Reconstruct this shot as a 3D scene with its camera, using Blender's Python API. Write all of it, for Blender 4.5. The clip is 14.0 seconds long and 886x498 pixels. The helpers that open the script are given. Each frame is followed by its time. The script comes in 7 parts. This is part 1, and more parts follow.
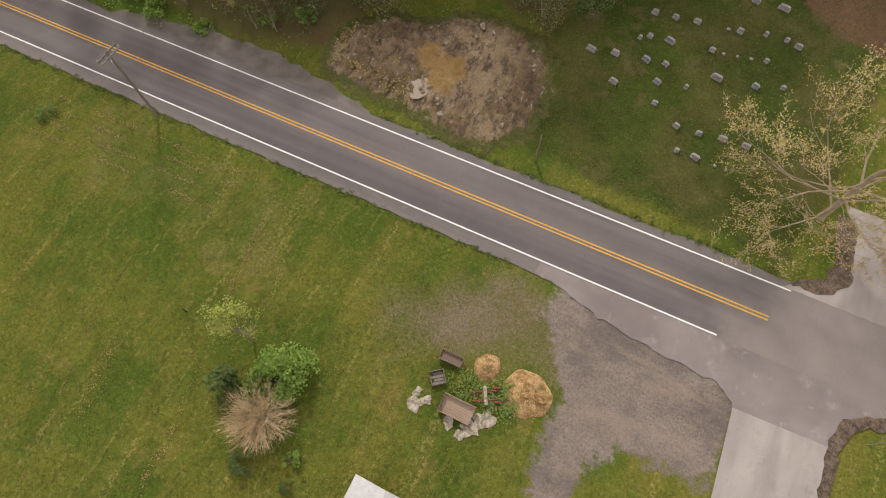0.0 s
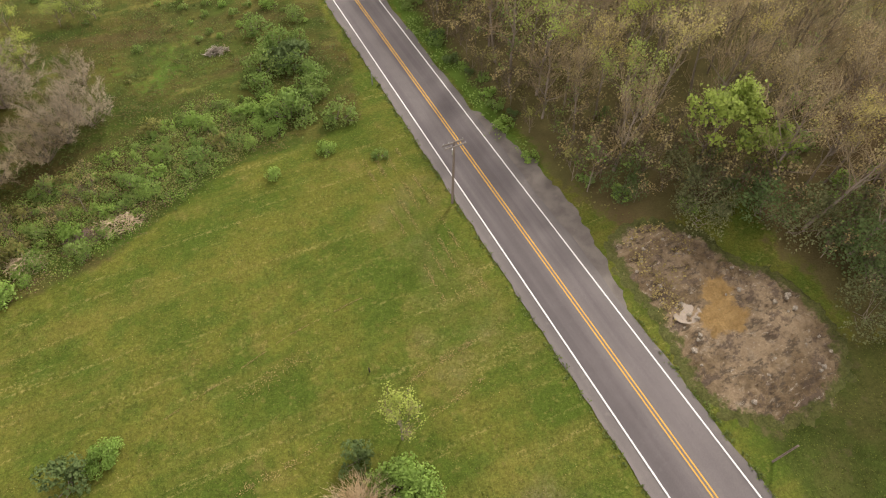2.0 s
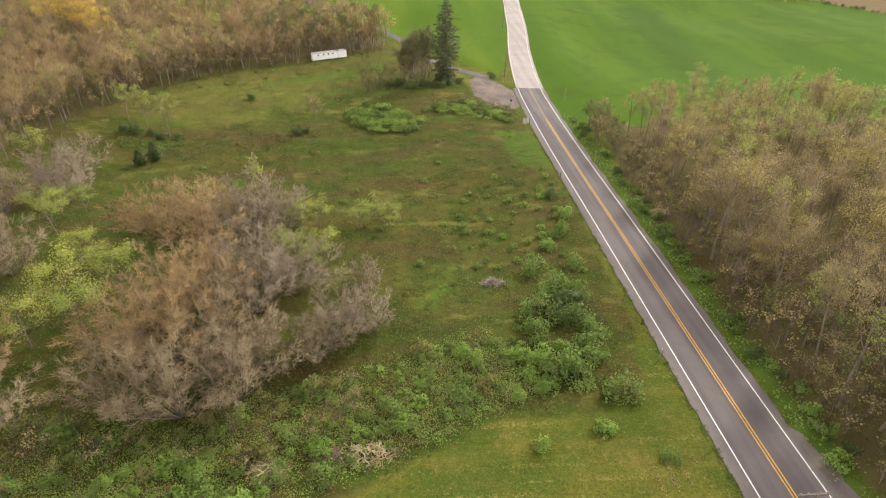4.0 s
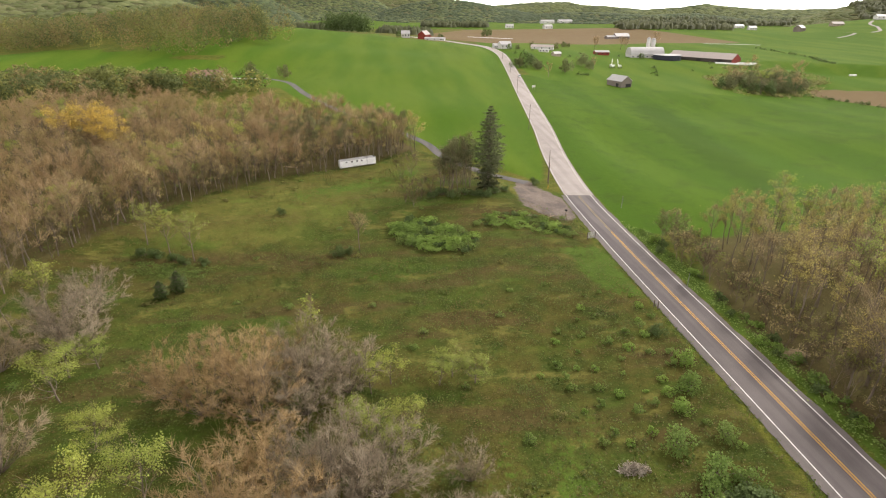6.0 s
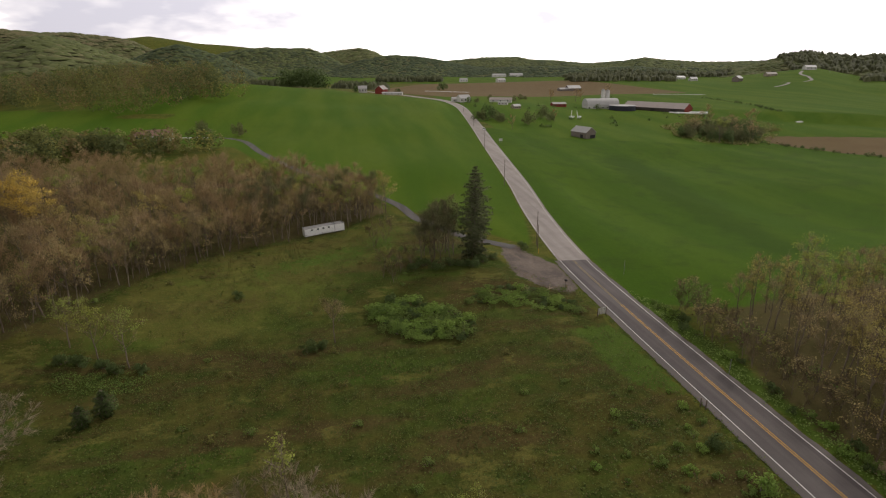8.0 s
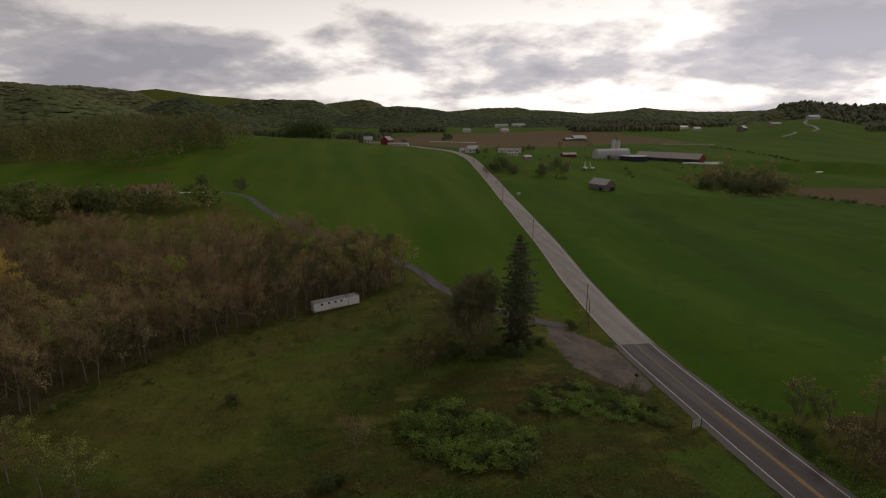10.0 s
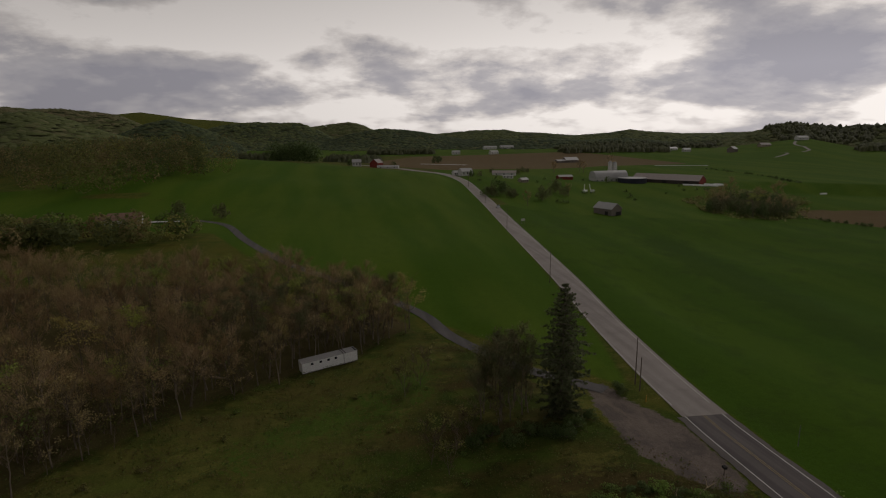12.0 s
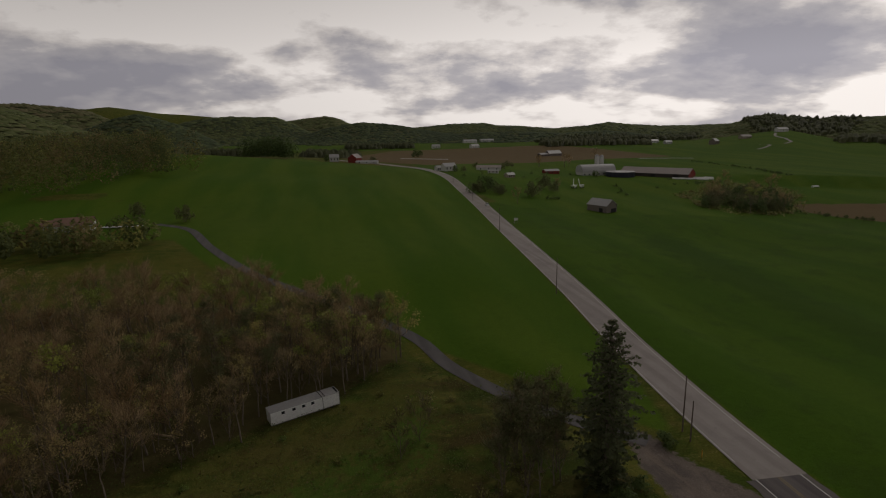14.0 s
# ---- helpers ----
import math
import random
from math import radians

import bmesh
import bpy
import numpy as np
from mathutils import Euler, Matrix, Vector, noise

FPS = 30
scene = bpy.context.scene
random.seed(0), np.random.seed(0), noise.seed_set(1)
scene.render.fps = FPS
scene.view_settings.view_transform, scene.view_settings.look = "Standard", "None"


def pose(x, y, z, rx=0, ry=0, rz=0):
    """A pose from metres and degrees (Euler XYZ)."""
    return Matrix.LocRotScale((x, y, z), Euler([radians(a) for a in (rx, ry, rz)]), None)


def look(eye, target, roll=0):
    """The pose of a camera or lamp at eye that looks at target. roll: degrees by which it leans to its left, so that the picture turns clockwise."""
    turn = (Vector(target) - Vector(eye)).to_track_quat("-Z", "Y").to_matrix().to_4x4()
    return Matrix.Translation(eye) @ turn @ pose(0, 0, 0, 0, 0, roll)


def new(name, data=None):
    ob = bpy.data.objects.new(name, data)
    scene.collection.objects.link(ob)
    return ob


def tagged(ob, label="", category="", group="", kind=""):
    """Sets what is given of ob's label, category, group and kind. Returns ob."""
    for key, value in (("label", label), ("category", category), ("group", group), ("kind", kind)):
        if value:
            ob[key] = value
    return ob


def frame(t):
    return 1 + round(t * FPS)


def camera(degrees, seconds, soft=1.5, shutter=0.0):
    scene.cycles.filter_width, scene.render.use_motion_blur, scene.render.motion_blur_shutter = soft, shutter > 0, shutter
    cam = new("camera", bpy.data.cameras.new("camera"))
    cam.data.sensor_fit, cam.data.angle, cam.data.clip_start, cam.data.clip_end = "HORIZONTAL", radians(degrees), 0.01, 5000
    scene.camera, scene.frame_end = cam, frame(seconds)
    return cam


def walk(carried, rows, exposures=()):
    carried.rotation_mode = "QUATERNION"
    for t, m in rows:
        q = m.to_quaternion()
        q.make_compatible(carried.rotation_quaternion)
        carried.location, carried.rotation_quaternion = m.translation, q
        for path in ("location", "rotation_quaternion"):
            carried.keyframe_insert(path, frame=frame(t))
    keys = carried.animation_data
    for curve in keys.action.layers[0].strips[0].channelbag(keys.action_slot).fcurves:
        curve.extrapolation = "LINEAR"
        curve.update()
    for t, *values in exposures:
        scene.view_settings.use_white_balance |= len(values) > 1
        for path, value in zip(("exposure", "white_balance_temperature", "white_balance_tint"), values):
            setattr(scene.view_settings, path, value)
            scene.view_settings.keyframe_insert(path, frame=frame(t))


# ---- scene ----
cam = camera(76.95, 14.0, 1.1)
PATH = [
    (0, (-24.08, -42.88, 47.21), (-6.601, -33.643, 1.283), -2.38),
    (0.5, (-24.01, -42.90, 47.32), (-6.705, -31.612, 1.793), -1.40),
    (1, (-24.04, -42.08, 47.37), (-8.672, -27.144, 2.198), 0.11),
    (1.5, (-24.48, -40.44, 47.50), (-11.360, -22.375, 2.757), 1.03),
    (2, (-25.02, -37.91, 47.87), (-11.698, -10.932, 7.937), 0.89),
    (2.5, (-26.52, -35.07, 47.93), (-15.483, -1.193, 12.854), 0.75),
    (3, (-28.78, -31.40, 47.91), (-21.180, 5.119, 14.617), 0.83),
    (3.5, (-32.01, -27.56, 47.41), (-26.730, 13.649, 19.586), 1.13),
    (4, (-35.70, -23.56, 46.92), (-32.413, 18.560, 20.176), 1.08),
    (4.2, (-37.18, -21.82, 46.74), (-34.432, 20.577, 20.382), 1.00),
    (6.3, (-49.65, -0.54, 46.55), (-44.806, 45.412, 27.434), 0.20),
    (6.5, (-50.08, 1.39, 46.54), (-44.609, 47.428, 27.813), 0.07),
    (7, (-51.03, 6.19, 46.40), (-43.462, 52.324, 28.681), -0.19),
    (7.5, (-51.65, 11.07, 46.35), (-43.776, 57.519, 29.592), -0.24),
    (8, (-52.40, 15.63, 46.09), (-44.454, 62.385, 30.252), -0.23),
    (8.2, (-52.78, 17.54, 45.98), (-44.824, 64.441, 30.591), -0.18),
    (10.3, (-56.57, 42.91, 46.38), (-48.365, 90.942, 35.174), -0.36),
    (10.5, (-56.91, 45.32, 46.31), (-48.386, 93.390, 35.523), -0.36),
    (11, (-57.55, 51.38, 46.22), (-48.753, 99.588, 36.293), -0.43),
    (11.5, (-57.76, 57.39, 46.05), (-48.843, 105.595, 36.232), -0.48),
    (12, (-57.80, 63.23, 45.82), (-48.418, 111.321, 35.873), -0.57),
    (12.5, (-57.85, 69.07, 45.81), (-47.875, 117.010, 35.719), -0.61),
    (13, (-57.63, 74.67, 45.73), (-47.113, 122.484, 35.558), -0.77),
    (13.5, (-57.39, 79.98, 45.51), (-46.624, 127.704, 35.175), -0.90),
    (14, (-56.97, 85.08, 45.59), (-45.810, 132.680, 35.090), -0.90),
]
EXPOSURE = [(0, -0.72), (1, -0.6), (2, -0.3), (3, -0.25), (4.2, -0.25), (6.3, -0.63), (7, -1.13), (7.5, -1.48), (8.2, -1.95), (10.3, -3.15), (11, -3.42), (14, -3.46)]
walk(cam, [(t, look(eye, target, roll)) for t, eye, target, roll in PATH], EXPOSURE)

# ---- sky and sun ----
SUN_AZ, SUN_EL = radians(50), radians(38)
SUN_DIR = Vector((math.sin(SUN_AZ) * math.cos(SUN_EL), math.cos(SUN_AZ) * math.cos(SUN_EL), math.sin(SUN_EL)))


def make_world():
    w = bpy.data.worlds.new("cloudy_sky")
    scene.world = w
    w.use_nodes = True
    nt = w.node_tree
    N, L = nt.nodes, nt.links
    N.clear()
    out, bg = N.new("ShaderNodeOutputWorld"), N.new("ShaderNodeBackground")
    L.new(bg.outputs[0], out.inputs[0])
    bg.inputs[1].default_value = 0.1
    sky = N.new("ShaderNodeTexSky")
    sky.sky_type, sky.sun_disc = "NISHITA", False
    sky.sun_elevation, sky.sun_rotation = SUN_EL, SUN_AZ
    co = N.new("ShaderNodeTexCoord")
    sep = N.new("ShaderNodeSeparateXYZ")
    L.new(co.outputs["Generated"], sep.inputs[0])

    def m(op, a, b=None, c=None):
        n = N.new("ShaderNodeMath")
        n.operation = op
        for i, v in enumerate((a, b, c)):
            if v is None:
                continue
            if isinstance(v, (int, float)):
                n.inputs[i].default_value = v
            else:
                L.new(v, n.inputs[i])
        return n.outputs[0]

    # clouds lie on a flat layer: the direction is divided by its height
    zc = m("ADD", m("MAXIMUM", sep.outputs[2], 0.0), 0.30)
    comb = N.new("ShaderNodeCombineXYZ")
    L.new(m("DIVIDE", sep.outputs[0], zc), comb.inputs[0])
    L.new(m("DIVIDE", sep.outputs[1], zc), comb.inputs[1])
    comb.inputs[2].default_value = 3.7

    def noise_at(scale, detail, rough, dist=0.0):
        n = N.new("ShaderNodeTexNoise")
        n.inputs["Scale"].default_value, n.inputs["Detail"].default_value = scale, detail
        n.inputs["Roughness"].default_value, n.inputs["Distortion"].default_value = rough, dist
        L.new(comb.outputs[0], n.inputs["Vector"])
        return n.outputs["Fac"]

    big, fine = noise_at(1.3, 12, 0.55, 0.15), noise_at(4.2, 12, 0.58, 0.1)
    body = m("ADD", m("MULTIPLY", big, 0.62), m("MULTIPLY", fine, 0.38))

    # long cloud banks one above another, a gap with the sun's glow in it and a heavier cloud beside it
    az = m("MULTIPLY", m("ARCTAN2", sep.outputs[0], sep.outputs[1]), 57.296)
    el = m("MULTIPLY", m("ARCSINE", sep.outputs[2]), 57.296)

    def bank(at_az, at_el, wide, high, amount):
        u, v = m("DIVIDE", m("SUBTRACT", az, at_az), wide), m("DIVIDE", m("SUBTRACT", el, at_el), high)
        q = m("ADD", m("MULTIPLY", u, u), m("MULTIPLY", v, v))
        return m("MULTIPLY", m("EXPONENT", m("MULTIPLY", q, -1.0)), amount)

    for spec in ((-12, 5.6, 15, 2.2, 0.075), (-32, 8.5, 14, 3.0, 0.08), (18.5, 6.4, 9, 1.6, 0.075), (44, 7.2, 7, 2.6, 0.135), (36, 12.5, 8, 1.8, 0.09), (30, 8.6, 6, 2.2, -0.13), (3, 10.5, 16, 2.4, -0.07),
                 (8, 1.6, 45, 1.9, -0.045), (36, 3.4, 7, 1.2, 0.045), (-10, 12.5, 12, 2.0, 0.05), (-24, 4.0, 11, 2.4, 0.07)):
        body = m("ADD", body, bank(*spec))
    # brighter around the hidden sun
    dot = N.new("ShaderNodeVectorMath")
    dot.operation = "DOT_PRODUCT"
    L.new(co.outputs["Generated"], dot.inputs[0])
    dot.inputs[1].default_value = SUN_DIR
    near = m("POWER", m("MAXIMUM", dot.outputs["Value"], 0.0), 2.2)
    ramp = N.new("ShaderNodeValToRGB")
    L.new(body, ramp.inputs[0])
    e = ramp.color_ramp.elements
    e[0].position, e[0].color = 0.44, (1.0, 0.93, 0.885, 1)
    e[1].position, e[1].color = 0.64, (0.36, 0.345, 0.385, 1)
    mid = e.new(0.495)
    mid.color = (0.74, 0.682, 0.655, 1)
    body_grey = e.new(0.545)
    body_grey.color = (0.50, 0.47, 0.485, 1)
    bright = N.new("ShaderNodeMix")
    bright.data_type, bright.blend_type = "RGBA", "MULTIPLY"
    bright.inputs[0].default_value = 1.0
    L.new(ramp.outputs[0], bright.inputs[6])
    gain = N.new("ShaderNodeCombineXYZ")
    low = m("POWER", m("SUBTRACT", 1.0, m("MAXIMUM", sep.outputs[2], 0.0)), 4.0)
    g = m("MULTIPLY", m("ADD", m("MULTIPLY", near, 32.0), 33.0), m("MINIMUM", m("ADD", m("MULTIPLY", low, 2.5), 0.45), 2.1))
    for i in range(3):
        L.new(g, gain.inputs[i])
    L.new(gain.outputs[0], bright.inputs[7])
    mix = N.new("ShaderNodeMix")
    mix.data_type = "RGBA"
    mix.inputs[0].default_value = 0.93
    L.new(sky.outputs[0], mix.inputs[6])
    L.new(bright.outputs[2], mix.inputs[7])
    L.new(mix.outputs[2], bg.inputs[0])


make_world()
sun = new("sun", bpy.data.lights.new("sun", "SUN"))
sun.data.energy, sun.data.angle, sun.data.color = 4.2, radians(7), (1.0, 0.94, 0.86)
sun.matrix_world = look(SUN_DIR * 100, (0, 0, 0))

# ---- materials ----


class Mat:
    """A node material with short calls for the nodes used here."""

    def __init__(self, name, rough=0.9, metal=0.0):
        self.m = bpy.data.materials.new(name)
        self.m.use_nodes = True
        self.N, self.L = self.m.node_tree.nodes, self.m.node_tree.links
        self.b = self.N["Principled BSDF"]
        self.b.inputs["Roughness"].default_value, self.b.inputs["Metallic"].default_value = rough, metal
        self.b.inputs["Specular IOR Level"].default_value = 0.25
        self.co = self.N.new("ShaderNodeTexCoord").outputs["Object"]

    def put(self, sock, v):
        if isinstance(v, bpy.types.NodeSocket):
            self.L.new(v, sock)
        else:
            sock.default_value = v

    def noise(self, scale, detail=4, rough=0.55, stretch=None, turn=0.0):
        n = self.N.new("ShaderNodeTexNoise")
        n.inputs["Scale"].default_value, n.inputs["Detail"].default_value, n.inputs["Roughness"].default_value = scale, detail, rough
        src = self.co
        if stretch:
            mp = self.N.new("ShaderNodeMapping")
            mp.inputs["Scale"].default_value = stretch
            mp.inputs["Rotation"].default_value = (0, 0, turn)
            self.L.new(src, mp.inputs[0])
            src = mp.outputs[0]
        self.L.new(src, n.inputs["Vector"])
        return n.outputs["Fac"]

    def math(self, op, a, b=0.0):
        n = self.N.new("ShaderNodeMath")
        n.operation = op
        self.put(n.inputs[0], a)
        self.put(n.inputs[1], b)
        return n.outputs[0]

    def step(self, v, lo, hi):
        n = self.N.new("ShaderNodeMapRange")
        n.interpolation_type = "SMOOTHSTEP"
        self.put(n.inputs[0], v)
        n.inputs[1].default_value, n.inputs[2].default_value = lo, hi
        return n.outputs[0]

    def mix(self, fac, a, b):
        n = self.N.new("ShaderNodeMix")
        n.data_type = "RGBA"
        self.put(n.inputs[0], fac)
        self.put(n.inputs[6], (*a, 1) if isinstance(a, tuple) else a)
        self.put(n.inputs[7], (*b, 1) if isinstance(b, tuple) else b)
        return n.outputs[2]

    def shade(self, col, v, lo, hi):
        """col times a value that v moves between lo and hi."""
        n = self.N.new("ShaderNodeMapRange")
        self.put(n.inputs[0], v)
        n.inputs[3].default_value, n.inputs[4].default_value = lo, hi
        x = self.N.new("ShaderNodeVectorMath")
        x.operation = "SCALE"
        self.put(x.inputs[0], col)
        self.L.new(n.outputs[0], x.inputs["Scale"])
        return x.outputs[0]

    def attr(self, name):
        a = self.N.new("ShaderNodeAttribute")
        a.attribute_name = name
        s = self.N.new("ShaderNodeSeparateColor")
        self.L.new(a.outputs["Color"], s.inputs[0])
        return (*s.outputs, a.outputs["Alpha"])

    def island(self):
        return self.N.new("ShaderNodeNewGeometry").outputs["Random Per Island"]

    def random(self):
        return self.N.new("ShaderNodeObjectInfo").outputs["Random"]

    def done(self, col, bump=None, strength=0.3, dist=0.05):
        self.put(self.b.inputs["Base Color"], (*col, 1) if isinstance(col, tuple) else col)
        if bump is not None:
            n = self.N.new("ShaderNodeBump")
            n.inputs["Strength"].default_value, n.inputs["Distance"].default_value = strength, dist
            self.L.new(bump, n.inputs["Height"])
            self.L.new(n.outputs[0], self.b.inputs["Normal"])
        return self.m


def plain(name, a, b, scale=3.0, rough=0.8, metal=0.0, bump=0.2, stretch=None):
    k = Mat(name, rough, metal)
    n, f = k.noise(scale, 5, 0.6, stretch), k.noise(scale * 9, 3, 0.6)
    return k.done(k.shade(k.mix(n, a, b), f, 0.75, 1.25), f, bump, 0.02)


def gritty(name, a, b, scale):
    """Loose or broken mineral: blotches, a middle mottle and sharp grit."""
    k = Mat(name, 1.0, 0.0)
    n, mid, f = k.noise(scale, 5, 0.7), k.noise(scale * 4, 4, 0.7), k.noise(scale * 16, 3, 0.7)
    col = k.shade(k.mix(k.step(n, 0.36, 0.64), a, b), mid, 0.55, 1.45)
    return k.done(k.shade(col, f, 0.6, 1.4), f, 1.0, 0.04)


def leafy(name, a, b, lo=0.75, hi=1.25, thin=0.4):
    """Leaves: colour by plant and by single leaf; thin ones let light through."""
    k = Mat(name, 0.75)
    c = k.shade(k.mix(k.random(), a, b), k.island(), lo, hi)
    m = k.done(c)
    back, both = k.N.new("ShaderNodeBsdfTranslucent"), k.N.new("ShaderNodeMixShader")
    k.L.new(c, back.inputs[0])
    both.inputs[0].default_value = thin
    k.L.new(k.b.outputs[0], both.inputs[1])
    k.L.new(back.outputs[0], both.inputs[2])
    k.L.new(both.outputs[0], k.N["Material Output"].inputs[0])
    return m


def ground_material():
    k = Mat("ground_cover", 1.0)
    k.b.inputs["Specular IOR Level"].default_value = 0.05
    rough, crop, plow, forest = k.attr("zone_a")
    gravel, dirt, crop2, far = k.attr("zone_b")
    grave_lawn, lush, litter, sparse = k.attr("zone_c")
    pale = k.attr("zone_d")[0]
    big, mid, fine, grain = k.noise(0.028, 5, 0.6), k.noise(0.17, 5, 0.62), k.noise(1.1, 5, 0.7), k.noise(6.0, 4, 0.7)
    tuft = k.noise(2.6, 3, 0.6)
    strips = k.noise(0.30, 4, 0.6, (0.07, 1.0, 1.0), radians(-7))
    rows = k.noise(0.9, 4, 0.65, (0.05, 1.0, 1.0), radians(-7))
    speck = k.noise(3.2, 4, 0.75)
    # mown lawn: green with dry yellow rows
    patch, blot, pin = k.noise(0.085, 6, 0.68), k.noise(0.42, 5, 0.68), k.noise(11.0, 3, 0.75)
    lawn = k.mix(k.step(patch, 0.40, 0.60), (0.066, 0.094, 0.014), (0.120, 0.122, 0.022))
    lawn = k.mix(k.math("MULTIPLY", k.step(strips, 0.46, 0.66), 0.45), lawn, (0.160, 0.138, 0.032))
    lawn = k.mix(k.math("MULTIPLY", k.step(blot, 0.50, 0.64), 0.55), lawn, (0.064, 0.090, 0.015))
    lawn = k.mix(k.math("MULTIPLY", k.step(k.noise(0.16, 6, 0.7), 0.56, 0.68), 0.5), lawn, (0.175, 0.135, 0.042))
    dry = k.math("MULTIPLY", k.step(rows, 0.55, 0.66), k.step(speck, 0.46, 0.60))
    lawn = k.mix(k.math("MULTIPLY", dry, 0.4), lawn, (0.30, 0.235, 0.09))
    lawn = k.mix(k.math("MULTIPLY", k.step(fine, 0.55, 0.70), 0.5), lawn, (0.20, 0.165, 0.05))
    lawn = k.shade(k.shade(k.shade(lawn, speck, 0.3, 1.7), blot, 0.7, 1.3), pin, 0.45, 1.55)
    # cemetery grass: darker green with brown patches
    dark_lawn = k.mix(k.step(mid, 0.4, 0.65), (0.047, 0.064, 0.013), (0.080, 0.076, 0.024))
    dark_lawn = k.mix(k.math("MULTIPLY", k.step(fine, 0.58, 0.74), 0.6), dark_lawn, (0.105, 0.080, 0.045))
    dark_lawn = k.shade(k.mix(k.math("MULTIPLY", k.step(big, 0.45, 0.6), 0.5), dark_lawn, (0.075, 0.095, 0.018)), speck, 0.35, 1.65)
    dark_lawn = k.shade(k.mix(k.math("MULTIPLY", k.step(k.noise(0.3, 5, 0.7), 0.55, 0.66), 0.7), dark_lawn, (0.11, 0.088, 0.042)), blot, 0.55, 1.45)
    fresh = k.shade(k.mix(mid, (0.070, 0.118, 0.018), (0.092, 0.138, 0.022)), speck, 0.6, 1.4)
    # reddish leaf litter, its brown deepened to carry the trees' shade
    brownleaf = k.shade(k.mix(mid, (0.135, 0.078, 0.045), (0.095, 0.065, 0.036)), speck, 0.5, 1.5)
    thin = k.shade(k.mix(k.step(k.math("ADD", k.math("MULTIPLY", speck, 0.6), k.math("MULTIPLY", mid, 0.4)), 0.42, 0.60), (0.115, 0.105, 0.040), (0.165, 0.132, 0.092)), grain, 0.7, 1.3)
    # rough meadow: olive, brown and fresh green
    mead = k.mix(k.step(mid, 0.36, 0.62), (0.060, 0.083, 0.016), (0.107, 0.099, 0.024))
    mead = k.mix(k.math("MULTIPLY", k.step(big, 0.46, 0.62), 0.8), mead, (0.070, 0.107, 0.017))
    mead = k.mix(k.math("MULTIPLY", k.step(tuft, 0.52, 0.72), 0.5), mead, (0.133, 0.117, 0.036))
    belts = k.noise(0.11, 6, 0.65, (0.22, 1.0, 1.0), radians(4))
    mead = k.mix(k.math("MULTIPLY", k.step(belts, 0.48, 0.62), 0.85), mead, (0.104, 0.078, 0.029))
    mead = k.mix(k.math("MULTIPLY", k.step(k.noise(0.07, 5, 0.65, (0.35, 1.0, 1.0), radians(-6)), 0.54, 0.64), 0.6), mead, (0.078, 0.135, 0.019))
    mead = k.mix(k.math("MULTIPLY", k.step(k.noise(0.19, 6, 0.7, (0.5, 1.0, 1.0)), 0.55, 0.64), 0.8), mead, (0.176, 0.166, 0.043))
    mead = k.shade(k.shade(mead, speck, 0.37, 1.5), blot, 0.45, 1.35)
    mead = k.mix(k.math("MULTIPLY", k.step(k.math("ADD", pale, k.math("MULTIPLY", k.math("SUBTRACT", mid, 0.5), 1.2)), 0.25, 0.85), 0.42), mead, k.shade(k.mix(blot, (0.125, 0.150, 0.026), (0.215, 0.195, 0.052)), speck, 0.6, 1.4))
    # hay field: even bright green with broad faint bands
    bands = k.noise(0.05, 4, 0.5, (1.0, 0.16, 1.0), radians(-25))
    hay = k.mix(k.step(bands, 0.35, 0.65), (0.066, 0.128, 0.010), (0.094, 0.150, 0.014))
    hay = k.mix(k.math("MULTIPLY", k.step(mid, 0.5, 0.75), 0.35), hay, (0.055, 0.105, 0.010))
    hay = k.shade(hay, k.noise(0.9, 4, 0.7), 0.8, 1.2)
    drills = k.noise(0.035, 5, 0.6, (1.0, 0.12, 1.0), radians(-38))
    hay2 = k.mix(k.step(drills, 0.40, 0.62), (0.058, 0.116, 0.009), (0.074, 0.134, 0.011))
    hay2 = k.shade(k.mix(k.math("MULTIPLY", k.step(patch, 0.48, 0.64), 0.5), hay2, (0.050, 0.086, 0.012)), k.noise(0.9, 4, 0.7), 0.8, 1.2)
    # darker green wedge across the right hay field
    hay2 = k.mix(k.math("MULTIPLY", k.step(k.math("ADD", k.attr("zone_d")[1], k.math("MULTIPLY", k.math("SUBTRACT", mid, 0.5), 0.8)), 0.3, 0.75), 0.6), hay2, (0.040, 0.080, 0.009))
    soil = k.mix(k.noise(0.06, 4), (0.145, 0.098, 0.050), (0.185, 0.142, 0.072))
    leaf = k.shade(k.mix(mid, (0.125, 0.092, 0.045), (0.082, 0.085, 0.024)), blot, 0.6, 1.4)
    leaf = k.mix(k.math("MULTIPLY", k.step(big, 0.5, 0.7), 0.6), leaf, (0.14, 0.075, 0.045))
    stone = k.shade(k.shade(k.mix(fine, (0.150, 0.121, 0.102), (0.235, 0.194, 0.166)), k.noise(4.5, 3, 0.8), 0.45, 1.55), k.noise(0.5, 5, 0.7, (1.0, 0.3, 1.0), 0.9), 0.6, 1.4)
    earth = k.mix(mid, (0.20, 0.135, 0.085), (0.33, 0.25, 0.175))
    earth = k.mix(k.math("MULTIPLY", k.step(fine, 0.54, 0.72), 0.7), earth, (0.36, 0.30, 0.235))
    earth = k.shade(k.mix(k.step(k.noise(0.45, 5, 0.7), 0.42, 0.6), earth, (0.12, 0.088, 0.060)), speck, 0.45, 1.55)
    wood = k.mix(k.step(k.noise(0.011, 6, 0.65), 0.38, 0.62), (0.082, 0.092, 0.042), (0.125, 0.125, 0.058))
